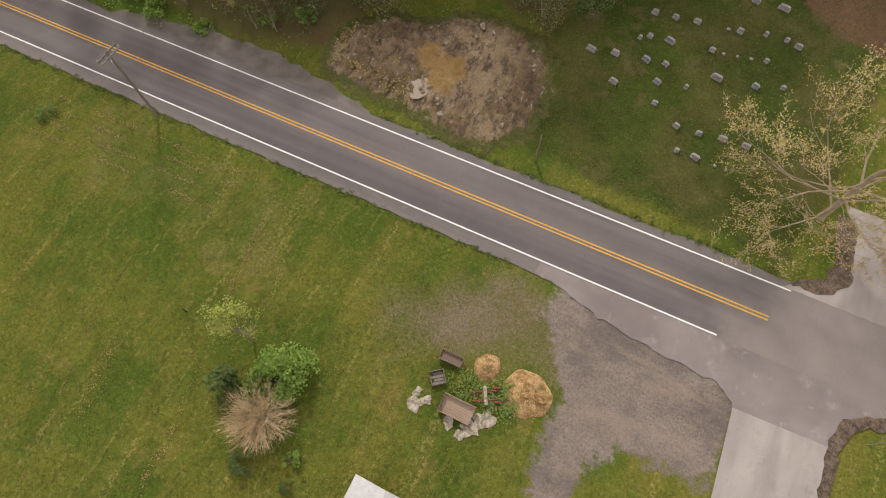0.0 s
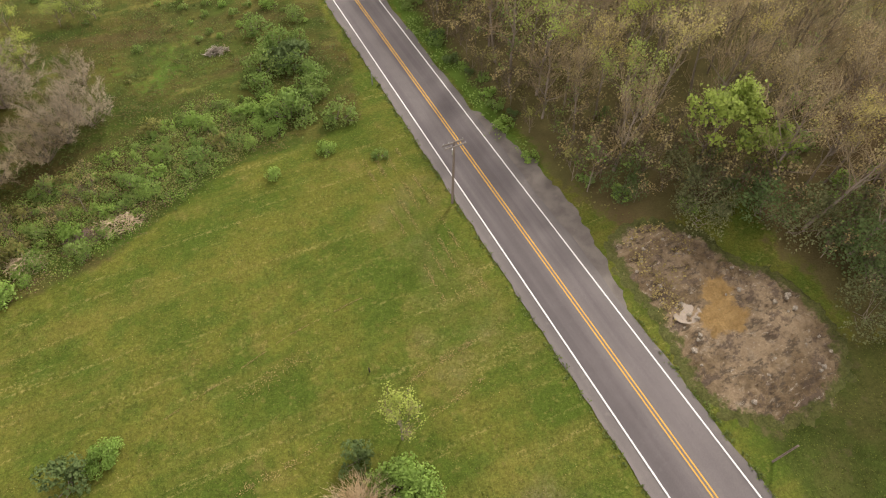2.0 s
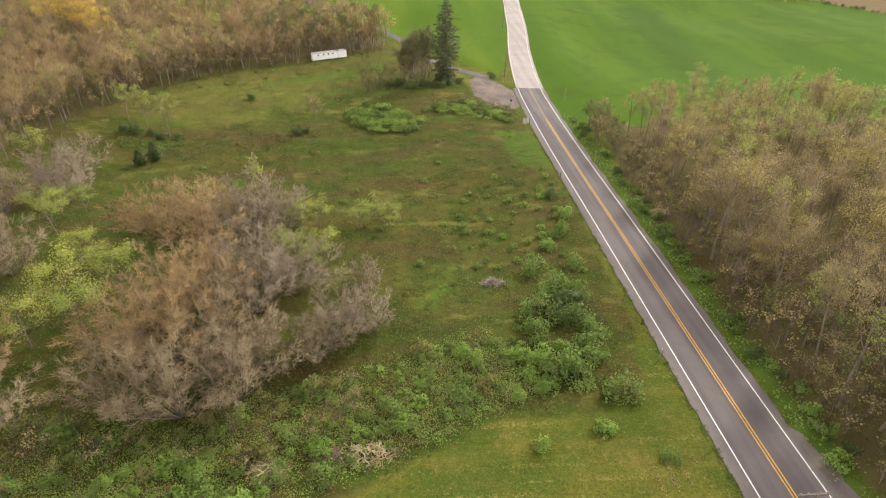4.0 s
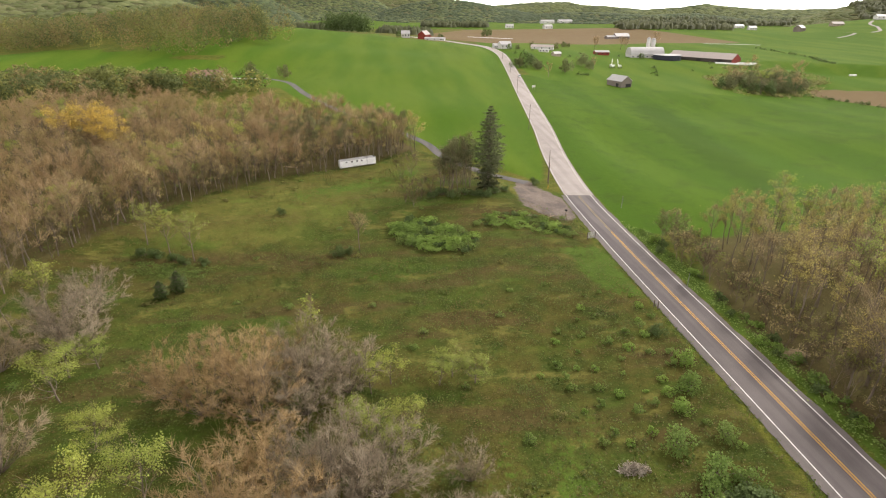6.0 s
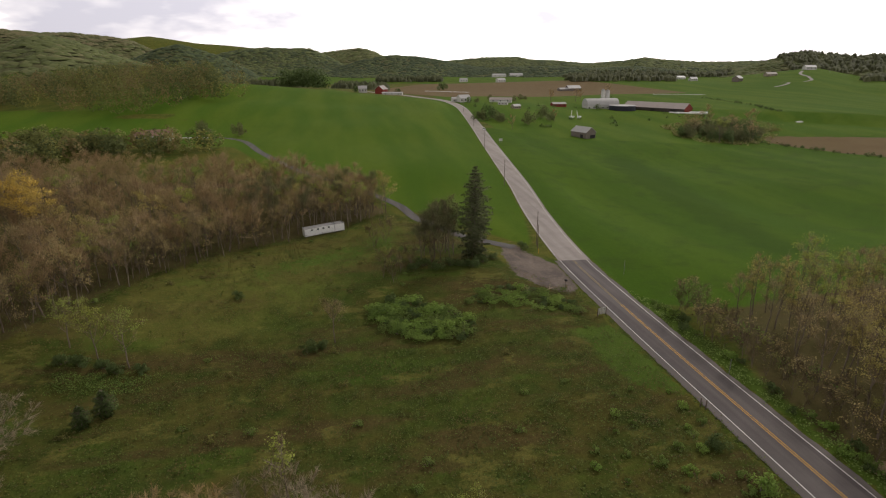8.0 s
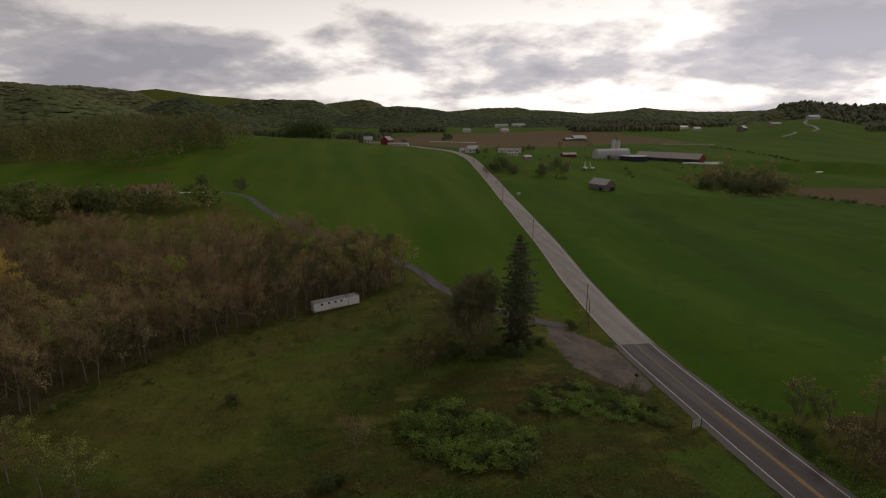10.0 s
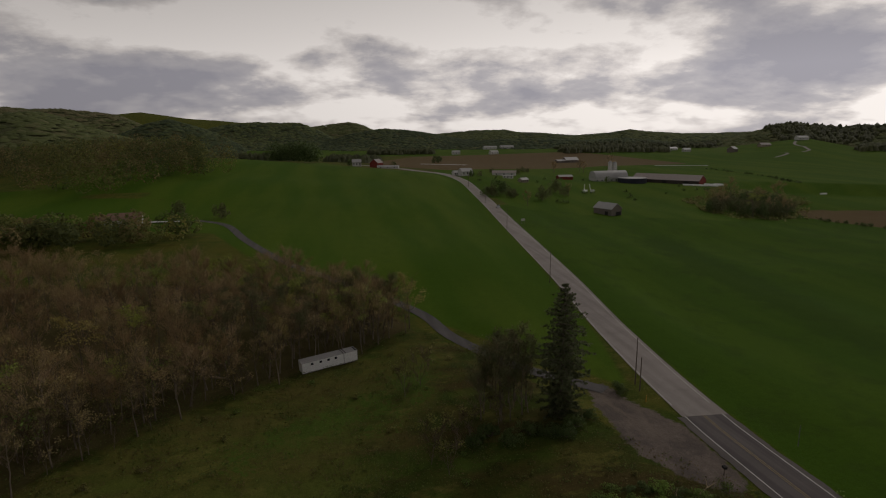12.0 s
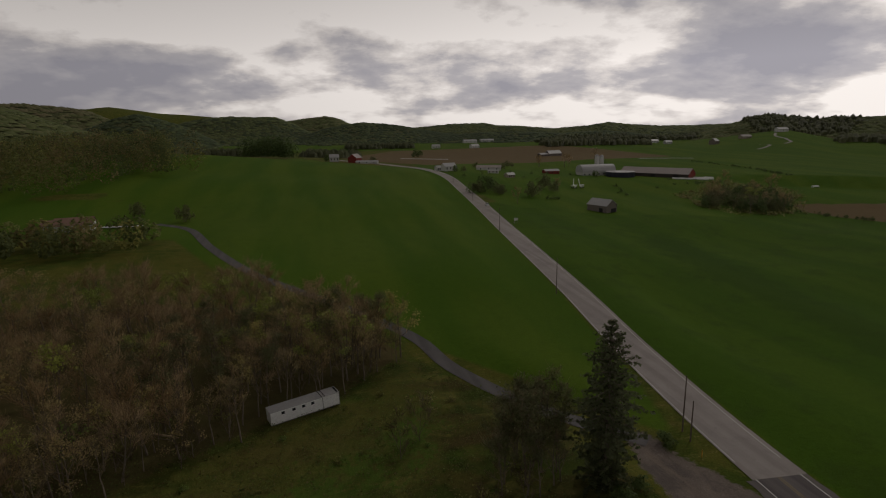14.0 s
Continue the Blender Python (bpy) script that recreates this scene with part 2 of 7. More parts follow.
    wood = k.shade(k.shade(wood, k.noise(0.09, 4, 0.75), 0.4, 1.6), k.noise(0.02, 3, 0.6), 0.75, 1.25)

    def edge(mask, wobble=0.5):
        v = k.math("ADD", mask, k.math("MULTIPLY", k.math("SUBTRACT", fine, 0.5), wobble))
        v = k.math("ADD", v, k.math("MULTIPLY", k.math("SUBTRACT", mid, 0.5), wobble))
        return k.step(v, 0.38, 0.62)

    col = k.mix(edge(grave_lawn), lawn, dark_lawn)
    col = k.mix(k.step(k.math("ADD", sparse, k.math("MULTIPLY", k.math("SUBTRACT", mid, 0.5), 1.1)), 0.15, 0.95), col, thin)
    col = k.mix(edge(rough), col, mead)
    col = k.mix(edge(lush, 1.0), col, fresh)
    col = k.mix(edge(crop, 0.15), col, hay)
    col = k.mix(edge(crop2, 0.15), col, hay2)
    col = k.mix(edge(plow, 0.2), col, soil)
    col = k.mix(edge(forest, 0.8), col, leaf)
    col = k.mix(edge(litter, 0.9), col, brownleaf)
    col = k.mix(edge(far, 0.3), col, wood)
    stone = k.mix(k.math("MULTIPLY", k.step(mid, 0.46, 0.62), 0.7), stone, (0.115, 0.098, 0.088))
    stone = k.mix(k.math("MULTIPLY", k.step(k.noise(0.35, 5, 0.65, (1.0, 0.25, 1.0), 0.5), 0.52, 0.66), 0.6), stone, (0.245, 0.195, 0.155))
    col = k.mix(edge(gravel, 0.9), col, stone)
    col = k.mix(edge(dirt, 0.9), col, earth)
    col = k.shade(col, grain, 0.5, 1.5)
    return k.done(col, k.math("ADD", k.math("ADD", fine, k.math("MULTIPLY", grain, 0.5)), k.math("MULTIPLY", k.math("MULTIPLY", far, k.noise(0.085, 4, 0.7)), 60.0)), 0.8, 0.12)


def asphalt_material(name, a, b, patch, streak=0.8, stretch=(1.0, 0.03, 1.0), worn=None):
    k = Mat(name, 0.85)
    lane = k.noise(0.5, 3, 0.5, stretch)
    mid, grain = k.noise(0.35, 5, 0.65), k.noise(14, 3, 0.7)
    col = k.mix(k.step(lane, 0.36, 0.64), a, b)
    col = k.mix(k.math("MULTIPLY", k.step(mid, 0.55, 0.75), streak), col, patch)
    col = k.mix(k.math("MULTIPLY", k.step(k.noise(0.9, 5, 0.7), 0.6, 0.68), 0.5), col, patch)
    col = k.shade(col, k.noise(0.13, 5, 0.65), 0.72, 1.28)
    if worn:
        # dusty and pale where vehicles turn
        sep = k.N.new("ShaderNodeSeparateXYZ")
        k.L.new(k.co, sep.inputs[0])
        v = k.math("ADD", sep.outputs[1], k.math("MULTIPLY", k.math("SUBTRACT", k.noise(0.25, 4, 0.6), 0.5), 9.0))
        v = k.math("ADD", v, k.math("MULTIPLY", sep.outputs[0], 0.9))
        col = k.mix(k.step(v, -56.0, -66.0), col, worn)
    return k.done(k.shade(col, grain, 0.7, 1.3), grain, 0.25, 0.01)


M_GROUND = ground_material()
M_ASPHALT = asphalt_material("asphalt", (0.105, 0.090, 0.088), (0.150, 0.130, 0.125), (0.13, 0.115, 0.11), 0.8, (1.0, 0.03, 1.0), (0.225, 0.193, 0.175))
M_SHOULDER = asphalt_material("worn_shoulder_asphalt", (0.130, 0.113, 0.106), (0.168, 0.147, 0.136), (0.20, 0.175, 0.16))
M_APRON = asphalt_material("pale_worn_apron", (0.175, 0.148, 0.138), (0.225, 0.193, 0.180), (0.33, 0.29, 0.27), 0.8, (0.4, 0.3, 1.0))
M_CONCRETE = asphalt_material("pale_concrete_paving", (0.30, 0.265, 0.24), (0.36, 0.32, 0.295), (0.27, 0.235, 0.215))
M_SIDE = asphalt_material("pale_worn_paving", (0.27, 0.235, 0.215), (0.33, 0.295, 0.27), (0.22, 0.19, 0.175), 0.8, (0.2, 1.0, 1.0))
M_DARKGRAVEL = asphalt_material("dark_gravel", (0.125, 0.106, 0.092), (0.17, 0.146, 0.126), (0.20, 0.17, 0.145), 0.8, (1, 1, 1))
M_LANE = asphalt_material("driveway_asphalt", (0.095, 0.088, 0.085), (0.13, 0.12, 0.117), (0.15, 0.14, 0.13))
M_WHITE = plain("white_road_paint", (0.74, 0.73, 0.70), (0.62, 0.61, 0.58), 2.0, 0.7)
M_OLDYELLOW = plain("faded_yellow_paint", (0.36, 0.27, 0.12), (0.25, 0.195, 0.10), 2.0, 0.7)
M_FADED = plain("faded_road_paint", (0.64, 0.62, 0.59), (0.54, 0.52, 0.49), 2.0, 0.7)
M_YELLOW = plain("yellow_road_paint", (0.70, 0.40, 0.05), (0.50, 0.28, 0.05), 2.0, 0.7)
M_POLE = plain("weathered_pole_wood", (0.13, 0.10, 0.08), (0.19, 0.15, 0.12), 2.0, 0.9, 0, 0.4, (6, 6, 0.4))
M_BARK = plain("grey_brown_bark", (0.17, 0.135, 0.10), (0.26, 0.215, 0.17), 1.5, 0.95, 0, 0.5)
M_PALEBARK = plain("pale_sycamore_bark", (0.40, 0.32, 0.22), (0.17, 0.125, 0.085), 1.6, 0.9, 0, 0.3)
M_METAL = plain("grey_galvanised_metal", (0.42, 0.41, 0.40), (0.30, 0.29, 0.29), 1.0, 0.5, 0.6, 0.1)
M_TRAILER = plain("white_trailer_sheet", (0.92, 0.92, 0.90), (0.84, 0.84, 0.82), 0.5, 0.45, 0.0, 0.05)
M_DARK = plain("dark_rubber", (0.02, 0.02, 0.02), (0.035, 0.033, 0.03), 2.0, 0.8)
M_GLASS = plain("dark_window_glass", (0.02, 0.025, 0.03), (0.03, 0.035, 0.04), 0.5, 0.1, 0.0, 0.0)
M_TIN = plain("pale_tin_roof", (0.50, 0.49, 0.48), (0.40, 0.39, 0.385), 0.35, 0.45, 0.0, 0.05)
M_RUSTROOF = plain("dull_brown_tin_roof", (0.32, 0.27, 0.25), (0.42, 0.37, 0.34), 0.3, 0.6, 0.0, 0.05)
M_REDWOOD = plain("red_barn_board", (0.26, 0.045, 0.032), (0.18, 0.035, 0.026), 0.5, 0.85)
M_GREYWOOD = plain("weathered_grey_board", (0.155, 0.13, 0.11), (0.23, 0.20, 0.175), 0.5, 0.9, 0, 0.3, (4, 4, 0.5))
M_WHITEWALL = plain("white_house_siding", (0.62, 0.61, 0.58), (0.52, 0.51, 0.49), 0.4, 0.7)
M_STONE = plain("grey_gravestone", (0.19, 0.18, 0.17), (0.29, 0.275, 0.255), 3.0, 0.6, 0, 0.15)
M_DARKSTONE = plain("dark_granite", (0.16, 0.16, 0.17), (0.24, 0.24, 0.25), 3.0, 0.4, 0, 0.1)
M_SLAB = gritty("pale_limestone_slab", (0.215, 0.18, 0.135), (0.42, 0.365, 0.29), 1.6)
M_PLANK = plain("weathered_plank", (0.25, 0.18, 0.125), (0.38, 0.285, 0.21), 1.5, 0.9, 0, 0.4, (8, 0.6, 1))
M_RUST = plain("rusty_steel", (0.16, 0.11, 0.085), (0.22, 0.155, 0.12), 2.5, 0.75, 0.3, 0.4)
M_REDPAINT = plain("chipped_red_paint", (0.30, 0.045, 0.03), (0.16, 0.05, 0.04), 3.0, 0.6, 0, 0.3)
M_SAND = gritty("orange_sand_heap", (0.21, 0.12, 0.048), (0.42, 0.28, 0.13), 1.8)
M_DEADTWIG = plain("pale_dead_twigs", (0.54, 0.43, 0.28), (0.42, 0.32, 0.20), 1.0, 0.95)
M_TWIG = leafy("bare_twigs", (0.31, 0.235, 0.13), (0.34, 0.27, 0.16), 0.7, 1.25)
M_BUDTAN = leafy("tan_spring_buds", (0.44, 0.345, 0.15), (0.39, 0.32, 0.15))
M_BUDGOLD = leafy("golden_spring_buds", (0.50, 0.415, 0.135), (0.46, 0.40, 0.14))
M_GOLDBRIGHT = leafy("bright_golden_buds", (0.66, 0.47, 0.11), (0.60, 0.45, 0.12))
M_YELLOWGREEN = leafy("young_yellow_green_leaves", (0.42, 0.46, 0.10), (0.33, 0.40, 0.095))
M_LEAF = leafy("green_leaves", (0.185, 0.275, 0.062), (0.225, 0.30, 0.075))
M_DARKLEAF = leafy("dark_green_leaves", (0.115, 0.165, 0.052), (0.14, 0.19, 0.062))
M_LIGHTLEAF = leafy("light_green_leaves", (0.24, 0.36, 0.072), (0.28, 0.39, 0.085))
M_NEEDLE = leafy("spruce_needles", (0.15, 0.17, 0.08), (0.165, 0.185, 0.09))
M_DULLGREEN = leafy("dull_grey_green_leaves", (0.165, 0.18, 0.075), (0.19, 0.19, 0.085))
M_OLIVE = leafy("olive_brush", (0.235, 0.235, 0.062), (0.27, 0.25, 0.085))
M_LIME = leafy("lime_green_leaves", (0.34, 0.41, 0.08), (0.30, 0.38, 0.075))
M_FARLEAF = leafy("distant_tree_leaves", (0.105, 0.118, 0.05), (0.12, 0.128, 0.055), 0.7, 1.3)
M_DARKBOARD = plain("dark_barn_board", (0.055, 0.045, 0.04), (0.085, 0.07, 0.06), 0.5, 0.9)
M_REDROOF = plain("faded_reddish_roof", (0.24, 0.14, 0.10), (0.30, 0.19, 0.145), 0.4, 0.8)
M_TANTWIG = leafy("orange_tan_twigs", (0.50, 0.36, 0.18), (0.53, 0.39, 0.21), 0.7, 1.25)
M_MAUVETWIG = leafy("mauve_grey_twigs", (0.39, 0.32, 0.225), (0.41, 0.34, 0.245), 0.7, 1.25)
M_WARMTWIG = leafy("warm_brown_twigs", (0.44, 0.305, 0.155), (0.45, 0.33, 0.19), 0.7, 1.25)
M_GREYTWIG = leafy("pale_bare_twigs", (0.42, 0.335, 0.205), (0.44, 0.36, 0.235), 0.7, 1.25)


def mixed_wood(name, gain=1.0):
    """Far woodland: each tree has a tone of its own; gain lightens a whole copy."""
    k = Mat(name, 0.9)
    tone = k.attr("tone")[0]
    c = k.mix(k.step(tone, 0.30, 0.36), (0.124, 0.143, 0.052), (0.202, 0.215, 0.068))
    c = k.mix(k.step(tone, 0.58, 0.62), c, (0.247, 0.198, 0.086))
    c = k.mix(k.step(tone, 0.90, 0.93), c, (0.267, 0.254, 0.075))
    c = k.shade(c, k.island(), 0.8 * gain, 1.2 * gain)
    m = k.done(c)
    back, both = k.N.new("ShaderNodeBsdfTranslucent"), k.N.new("ShaderNodeMixShader")
    k.L.new(c, back.inputs[0])
    both.inputs[0].default_value = 0.45
    k.L.new(k.b.outputs[0], both.inputs[1])
    k.L.new(back.outputs[0], both.inputs[2])
    k.L.new(both.outputs[0], k.N["Material Output"].inputs[0])
    return m


M_MIXEDWOOD = mixed_wood("mixed_spring_woodland")
# lighter copy for the trees before the house, sunlight put into their colour
M_SUNTINTWOOD = mixed_wood("sun_tinted_spring_trees", 1.15)


def hill_wood():
    """Hill forest: broad stands of one tone, single crowns a little apart; tone by ridge imitates haze."""
    k = Mat("hill_forest_crowns", 0.95)
    single, ridge = k.attr("tone")[:2]
    # the ridge's own tone sets it off from the next, as haze would
    v = k.math("ADD", ridge, k.math("MULTIPLY", k.math("SUBTRACT", k.noise(0.004, 5, 0.6), 0.5), 0.9))
    v = k.math("ADD", v, k.math("MULTIPLY", k.math("SUBTRACT", single, 0.5), 0.35))
    c = k.mix(k.step(v, 0.10, 0.50), (0.058, 0.080, 0.036), (0.118, 0.138, 0.048))
    c = k.mix(k.step(v, 0.55, 0.95), c, (0.165, 0.145, 0.075))
    return k.done(k.shade(c, single, 0.85, 1.15))


M_HILLTREE = hill_wood()
M_DARKTWIG = leafy("dark_brown_twigs", (0.19, 0.14, 0.085), (0.165, 0.125, 0.08), 0.6, 1.35)
M_LAWNBLADE = leafy("mown_grass_blades", (0.118, 0.135, 0.024), (0.118, 0.135, 0.024), 0.45, 1.5)
M_STRAW = leafy("dry_straw_bits", (0.34, 0.27, 0.10), (0.34, 0.27, 0.10), 0.6, 1.3)
M_WEED = leafy("meadow_weeds", (0.115, 0.148, 0.034), (0.115, 0.148, 0.034), 0.6, 1.4)
M_REDBRUSH = leafy("reddish_dead_brush", (0.17, 0.095, 0.062), (0.20, 0.13, 0.095))
M_DRYGRASS = leafy("dry_grass", (0.185, 0.165, 0.055), (0.17, 0.155, 0.05))
M_BROWNGRASS = leafy("brown_tall_grass", (0.155, 0.120, 0.044), (0.14, 0.115, 0.04))

# ---- geometry helpers ----


class Geo:
    """Gathers the points and faces of one mesh."""

    def __init__(self):
        self.v, self.f = [], []

    def add(self, vs, fs):
        n = len(self.v)
        self.v += [tuple(p) for p in vs]
        self.f += [tuple(i + n for i in q) for q in fs]

    def box(self, x0, y0, z0, x1, y1, z1):
        self.add([(x, y, z) for z in (z0, z1) for y in (y0, y1) for x in (x0, x1)],
                 [(0, 2, 3, 1), (4, 5, 7, 6), (0, 1, 5, 4), (2, 6, 7, 3), (0, 4, 6, 2), (1, 3, 7, 5)])

    def tube(self, a, b, ra, rb, n=5, caps=True):
        a, b = Vector(a), Vector(b)
        d = (b - a).normalized() if (b - a).length > 1e-6 else Vector((0, 0, 1))
        u = d.orthogonal().normalized()
        w = d.cross(u)
        ring = [u * math.cos(6.2832 * i / n) + w * math.sin(6.2832 * i / n) for i in range(n)]
        vs = [a + r * ra for r in ring] + [b + r * rb for r in ring]
        fs = [(i, (i + 1) % n, n + (i + 1) % n, n + i) for i in range(n)]
        if caps:
            fs += [tuple(range(n))[::-1], tuple(range(n, 2 * n))]
        self.add(vs, fs)

    def spike(self, a, b, r):
        """A thin folded twig that ends in a point."""
        a, b = Vector(a), Vector(b)
        u = (b - a).orthogonal().normalized() * r
        w = (b - a).normalized().cross(u)
        self.add([a + u, a - u * 0.5 + w * 0.87, a - u * 0.5 - w * 0.87, b], [(0, 1, 3), (1, 2, 3)])

    def leaf(self, p, s, rng):
        """A small folded leaf or tuft of leaves."""
        d = Vector((rng.uniform(-1, 1), rng.uniform(-1, 1), rng.uniform(-0.5, 1))).normalized() * s
        u = d.orthogonal().normalized() * s * rng.uniform(0.5, 0.8)
        u.rotate(Matrix.Rotation(rng.uniform(0, 6.28), 3, d.normalized()))
        k = d.cross(u).normalized() * s * 0.35
        p = Vector(p)
        self.add([p - d * 0.6, p + u + k, p + d * 0.7, p - u + k], [(0, 1, 2), (0, 2, 3)])

    def mesh(self, name, mat=None, smooth=False):
        me = bpy.data.meshes.new(name)
        me.from_pydata(self.v, [], self.f)
        if mat:
            me.materials.append(mat)
        if smooth:
            me.shade_smooth()
        return me


def rounded(me, V, F, want, keep=0.25):
    """Turns the small faces outwards and rounds their shading over the whole crown."""
    n = np.cross(V[F[:, 1]] - V[F[:, 0]], V[F[:, 2]] - V[F[:, 0]])
    n /= np.linalg.norm(n, axis=1)[:, None] + 1e-9
    back = (n * want[F[:, 0]]).sum(1) < 0
    F[back] = F[back][:, ::-1]
    n[back] *= -1
    N = want * (1 - keep)
    np.add.at(N, F[:, 0], n * keep)
    N[F[:, 1]] += n * keep
    N[F[:, 2]] += n * keep
    N /= np.linalg.norm(N, axis=1)[:, None] + 1e-9
    me.vertices.add(len(V))
    me.vertices.foreach_set("co", V.ravel())
    me.loops.add(F.size)
    me.loops.foreach_set("vertex_index", F.ravel().astype(np.int32))
    me.polygons.add(len(F))
    me.polygons.foreach_set("loop_start", np.arange(0, F.size, 3, dtype=np.int32))
    me.update(calc_edges=True)
    me.shade_smooth()
    me.normals_split_custom_set_from_vertices(N)
    return me


def crown_mesh(g, name, mat, mid, up=0.5, keep=0.25):
    """Leaves or twigs of one plant, shaded as one rounded mass about mid."""
    V, F = np.array(g.v, float), np.array(g.f, int)
    d = V - np.array(mid)
    d /= np.linalg.norm(d, axis=1)[:, None] + 1e-6
    d[:, 2] += up
    d /= np.linalg.norm(d, axis=1)[:, None] + 1e-6
    me = rounded(bpy.data.meshes.new(name), V, F, d, keep)
    me.materials.append(mat)
    return me


def part(name, g, mat, parent=None, label="", smooth=False):
    """One mesh object, under a thing or a part if given."""
    ob = new(name, g.mesh(name, mat, smooth) if isinstance(g, Geo) else g)
    if parent:
        ob.parent = parent
    if label:
        ob["label"] = label
    return ob


def thing(name, label, category, m, group=""):
    ob = new(name)
    ob.matrix_world = m
    return tagged(ob, label, category, group)


def poly_sd(X, Y, poly):
    """Distance to the border of a polygon, positive inside it."""
    best = np.full(X.shape, 1e9)
    inside = np.zeros(X.shape, bool)
    for (ax, ay), (bx, by) in zip(poly, poly[1:] + poly[:1]):
        dx, dy = bx - ax, by - ay
        t = np.clip(((X - ax) * dx + (Y - ay) * dy) / (dx * dx + dy * dy), 0, 1)
        best = np.minimum(best, np.hypot(X - ax - t * dx, Y - ay - t * dy))
        with np.errstate(divide="ignore", invalid="ignore"):
            inside ^= ((ay > Y) != (by > Y)) & (X < dx * (Y - ay) / (dy if dy else 1e-9) + ax)
    return np.where(inside, best, -best)


def spline(pts, step):
    """Points along a smooth line through pts."""
    out = []
    P = [np.array(p, float) for p in pts]
    P = [2 * P[0] - P[1], *P, 2 * P[-1] - P[-2]]
    for a, b, c, d in zip(P, P[1:], P[2:], P[3:]):
        n = max(2, int(np.linalg.norm(c - b) / step))
        for i in range(n):
            t = i / n
            out.append(0.5 * (2 * b + (c - a) * t + (2 * a - 5 * b + 4 * c - d) * t * t + (3 * b - a - 3 * c + d) * t ** 3))
    return np.array(out + [P[-2]])


# ---- land ----
ROAD = spline([(0, -420, 0), (0, -200, 0), (0, -100, 0), (0, 0, 0), (0, 60, 0), (0.3, 100, -0.4), (1.9, 140, -1.0), (6.2, 180, -0.3),
               (12.5, 222, 1.0), (18.6, 270, 2.4), (25.6, 323, 3.5), (33.2, 380, 5.0), (42.6, 452, 6.2), (48, 505, 8.2), (49, 550, 9.4), (45, 595, 10.0),
               (31, 640, 10.2), (12, 700, 10.3), (-30, 790, 11)], 4.0)
DRIVE = spline([(-10, 152, -0.8), (-22, 166, -0.9), (-32, 185, -0.6), (-37, 202, 0.2), (-52, 222, 2.6), (-74, 250, 5.0), (-92, 288, 6.4), (-106, 326, 7.2), (-122, 342, 7.8)], 3.0)
# spot heights: x, y, z
SPOTS_NEAR = [(-60, -150, 0), (60, -150, 1), (0, -60, 0), (-60, -40, 0), (-30, 10, 0), (40, -30, 1.5), (-60, 15, -0.5), (-110, 20, 0), (50, 40, 0), (30, 90, -1), (-25, 60, -1), (-60, 105, -1.5), 
    (-90, 95, -2), (-66, 171, -1.2), (-130, 130, 0), (-160, 200, 4), (-100, 190, 1), (-37, 202, 0), (-75, 252, 4.5), (-106, 331, 7)]
SPOTS_CREST = [(-140, 350, 8), (-240, 330, 6), (-60, 400, 10), (-20, 300, 4.5), (-20, 480, 10), (-4, 546, 13.5), (-37, 558, 17), (-67, 569, 20.5), (-110, 590, 26), (-160, 600, 31), (-220, 600, 33), (-100, 720, 19), 
    (10, 700, 10), (-30, 720, 11.5), (24, 645, 9.8), (-60, 470, 14), (-110, 470, 19), (60, 200, -4), (120, 200, -9), (140, 290, -9)]
SPOTS_FAR = [(240, 345, -11), (245, 390, -9), (101, 365, -2), (60, 385, 2.5), (180, 450, -4), (190, 560, 2), (225, 564, 0), (270, 518, 0), (330, 430, -6), (100, 560, 9), (100, 930, 4), (360, 1490, 10), 
    (636, 1240, 12), (700, 1020, 10), (790, 1010, 16), (-250, 700, 14), (-400, 500, 10), (-250, 120, 4), (300, 150, -6), (500, 600, 0), (0, 1300, 6), (300, 800, 4)]
SPOTS = np.array(SPOTS_NEAR + SPOTS_CREST + SPOTS_FAR)
EYE = (-57.0, 85.0, 46.0)
VIEW = (-51.6, 11.0, 46.4)
# ridges: distance, width before and behind the crest, wood tone in place of haze (0: open), crest as azimuth and height
# in degrees
RIDGES = []


def ridge(distance, before, behind, tone, *crest):
    RIDGES.append((distance, before, behind, tone, crest))


ridge(1420, 430, 500, 0.55, (-60, 1.6), (-40, 1.2), (-30, 1.0), (-26.9, 1.44), (-25.3, 2.1), (-24.2, 2.22), (-23.1, 2.16), (-21.6, 1.64), (-19.8, 0.9), (-17.8, 0.27), (-16.1, -0.2), (-14, -1.5))
ridge(1950, 330, 400, 0.2, (-22, -1.5), (-19, 0.2), (-17.3, 0.78), (-15.9, 1.34), (-14.2, 1.7), (-12.7, 1.28), (-10.9, 0.65), (-9.1, -0.3), (-7.5, -1.2))
ridge(2700, 450, 400, 0.8, (-60, 2.9), (-26.6, 2.62), (-24.4, 2.42), (-22.1, 2.46), (-19.9, 2.25), (-18.3, 2.06), (-16.7, 1.3), (-15, 0.2), (-13, -1.5))
# left open and pale: a patch of sunlight imitated by ground colour
ridge(3900, 600, 500, 0, (-23, 0.5), (-21, 1.6), (-19.2, 1.95), (-16.6, 2.26), (-14.9, 2.05), (-12.7, 1.73), (-10.3, 1.57), (-8.2, 1.35), (-6, 0.6))
ridge(2450, 380, 400, 0.3, (-14, -1), (-12.5, 0.3), (-10.9, 0.92), (-8.9, 1.27), (-6.9, 1.43), (-4.9, 1.36), (-3.1, 1.36), (-1.4, 0.7), (0.5, -0.4))
ridge(3000, 400, 400, 0.55, (-5, 0.2), (-2.4, 0.88), (-0.3, 1.18), (1.6, 1.40), (2.7, 1.2), (4.0, 0.6), (6, -0.5))
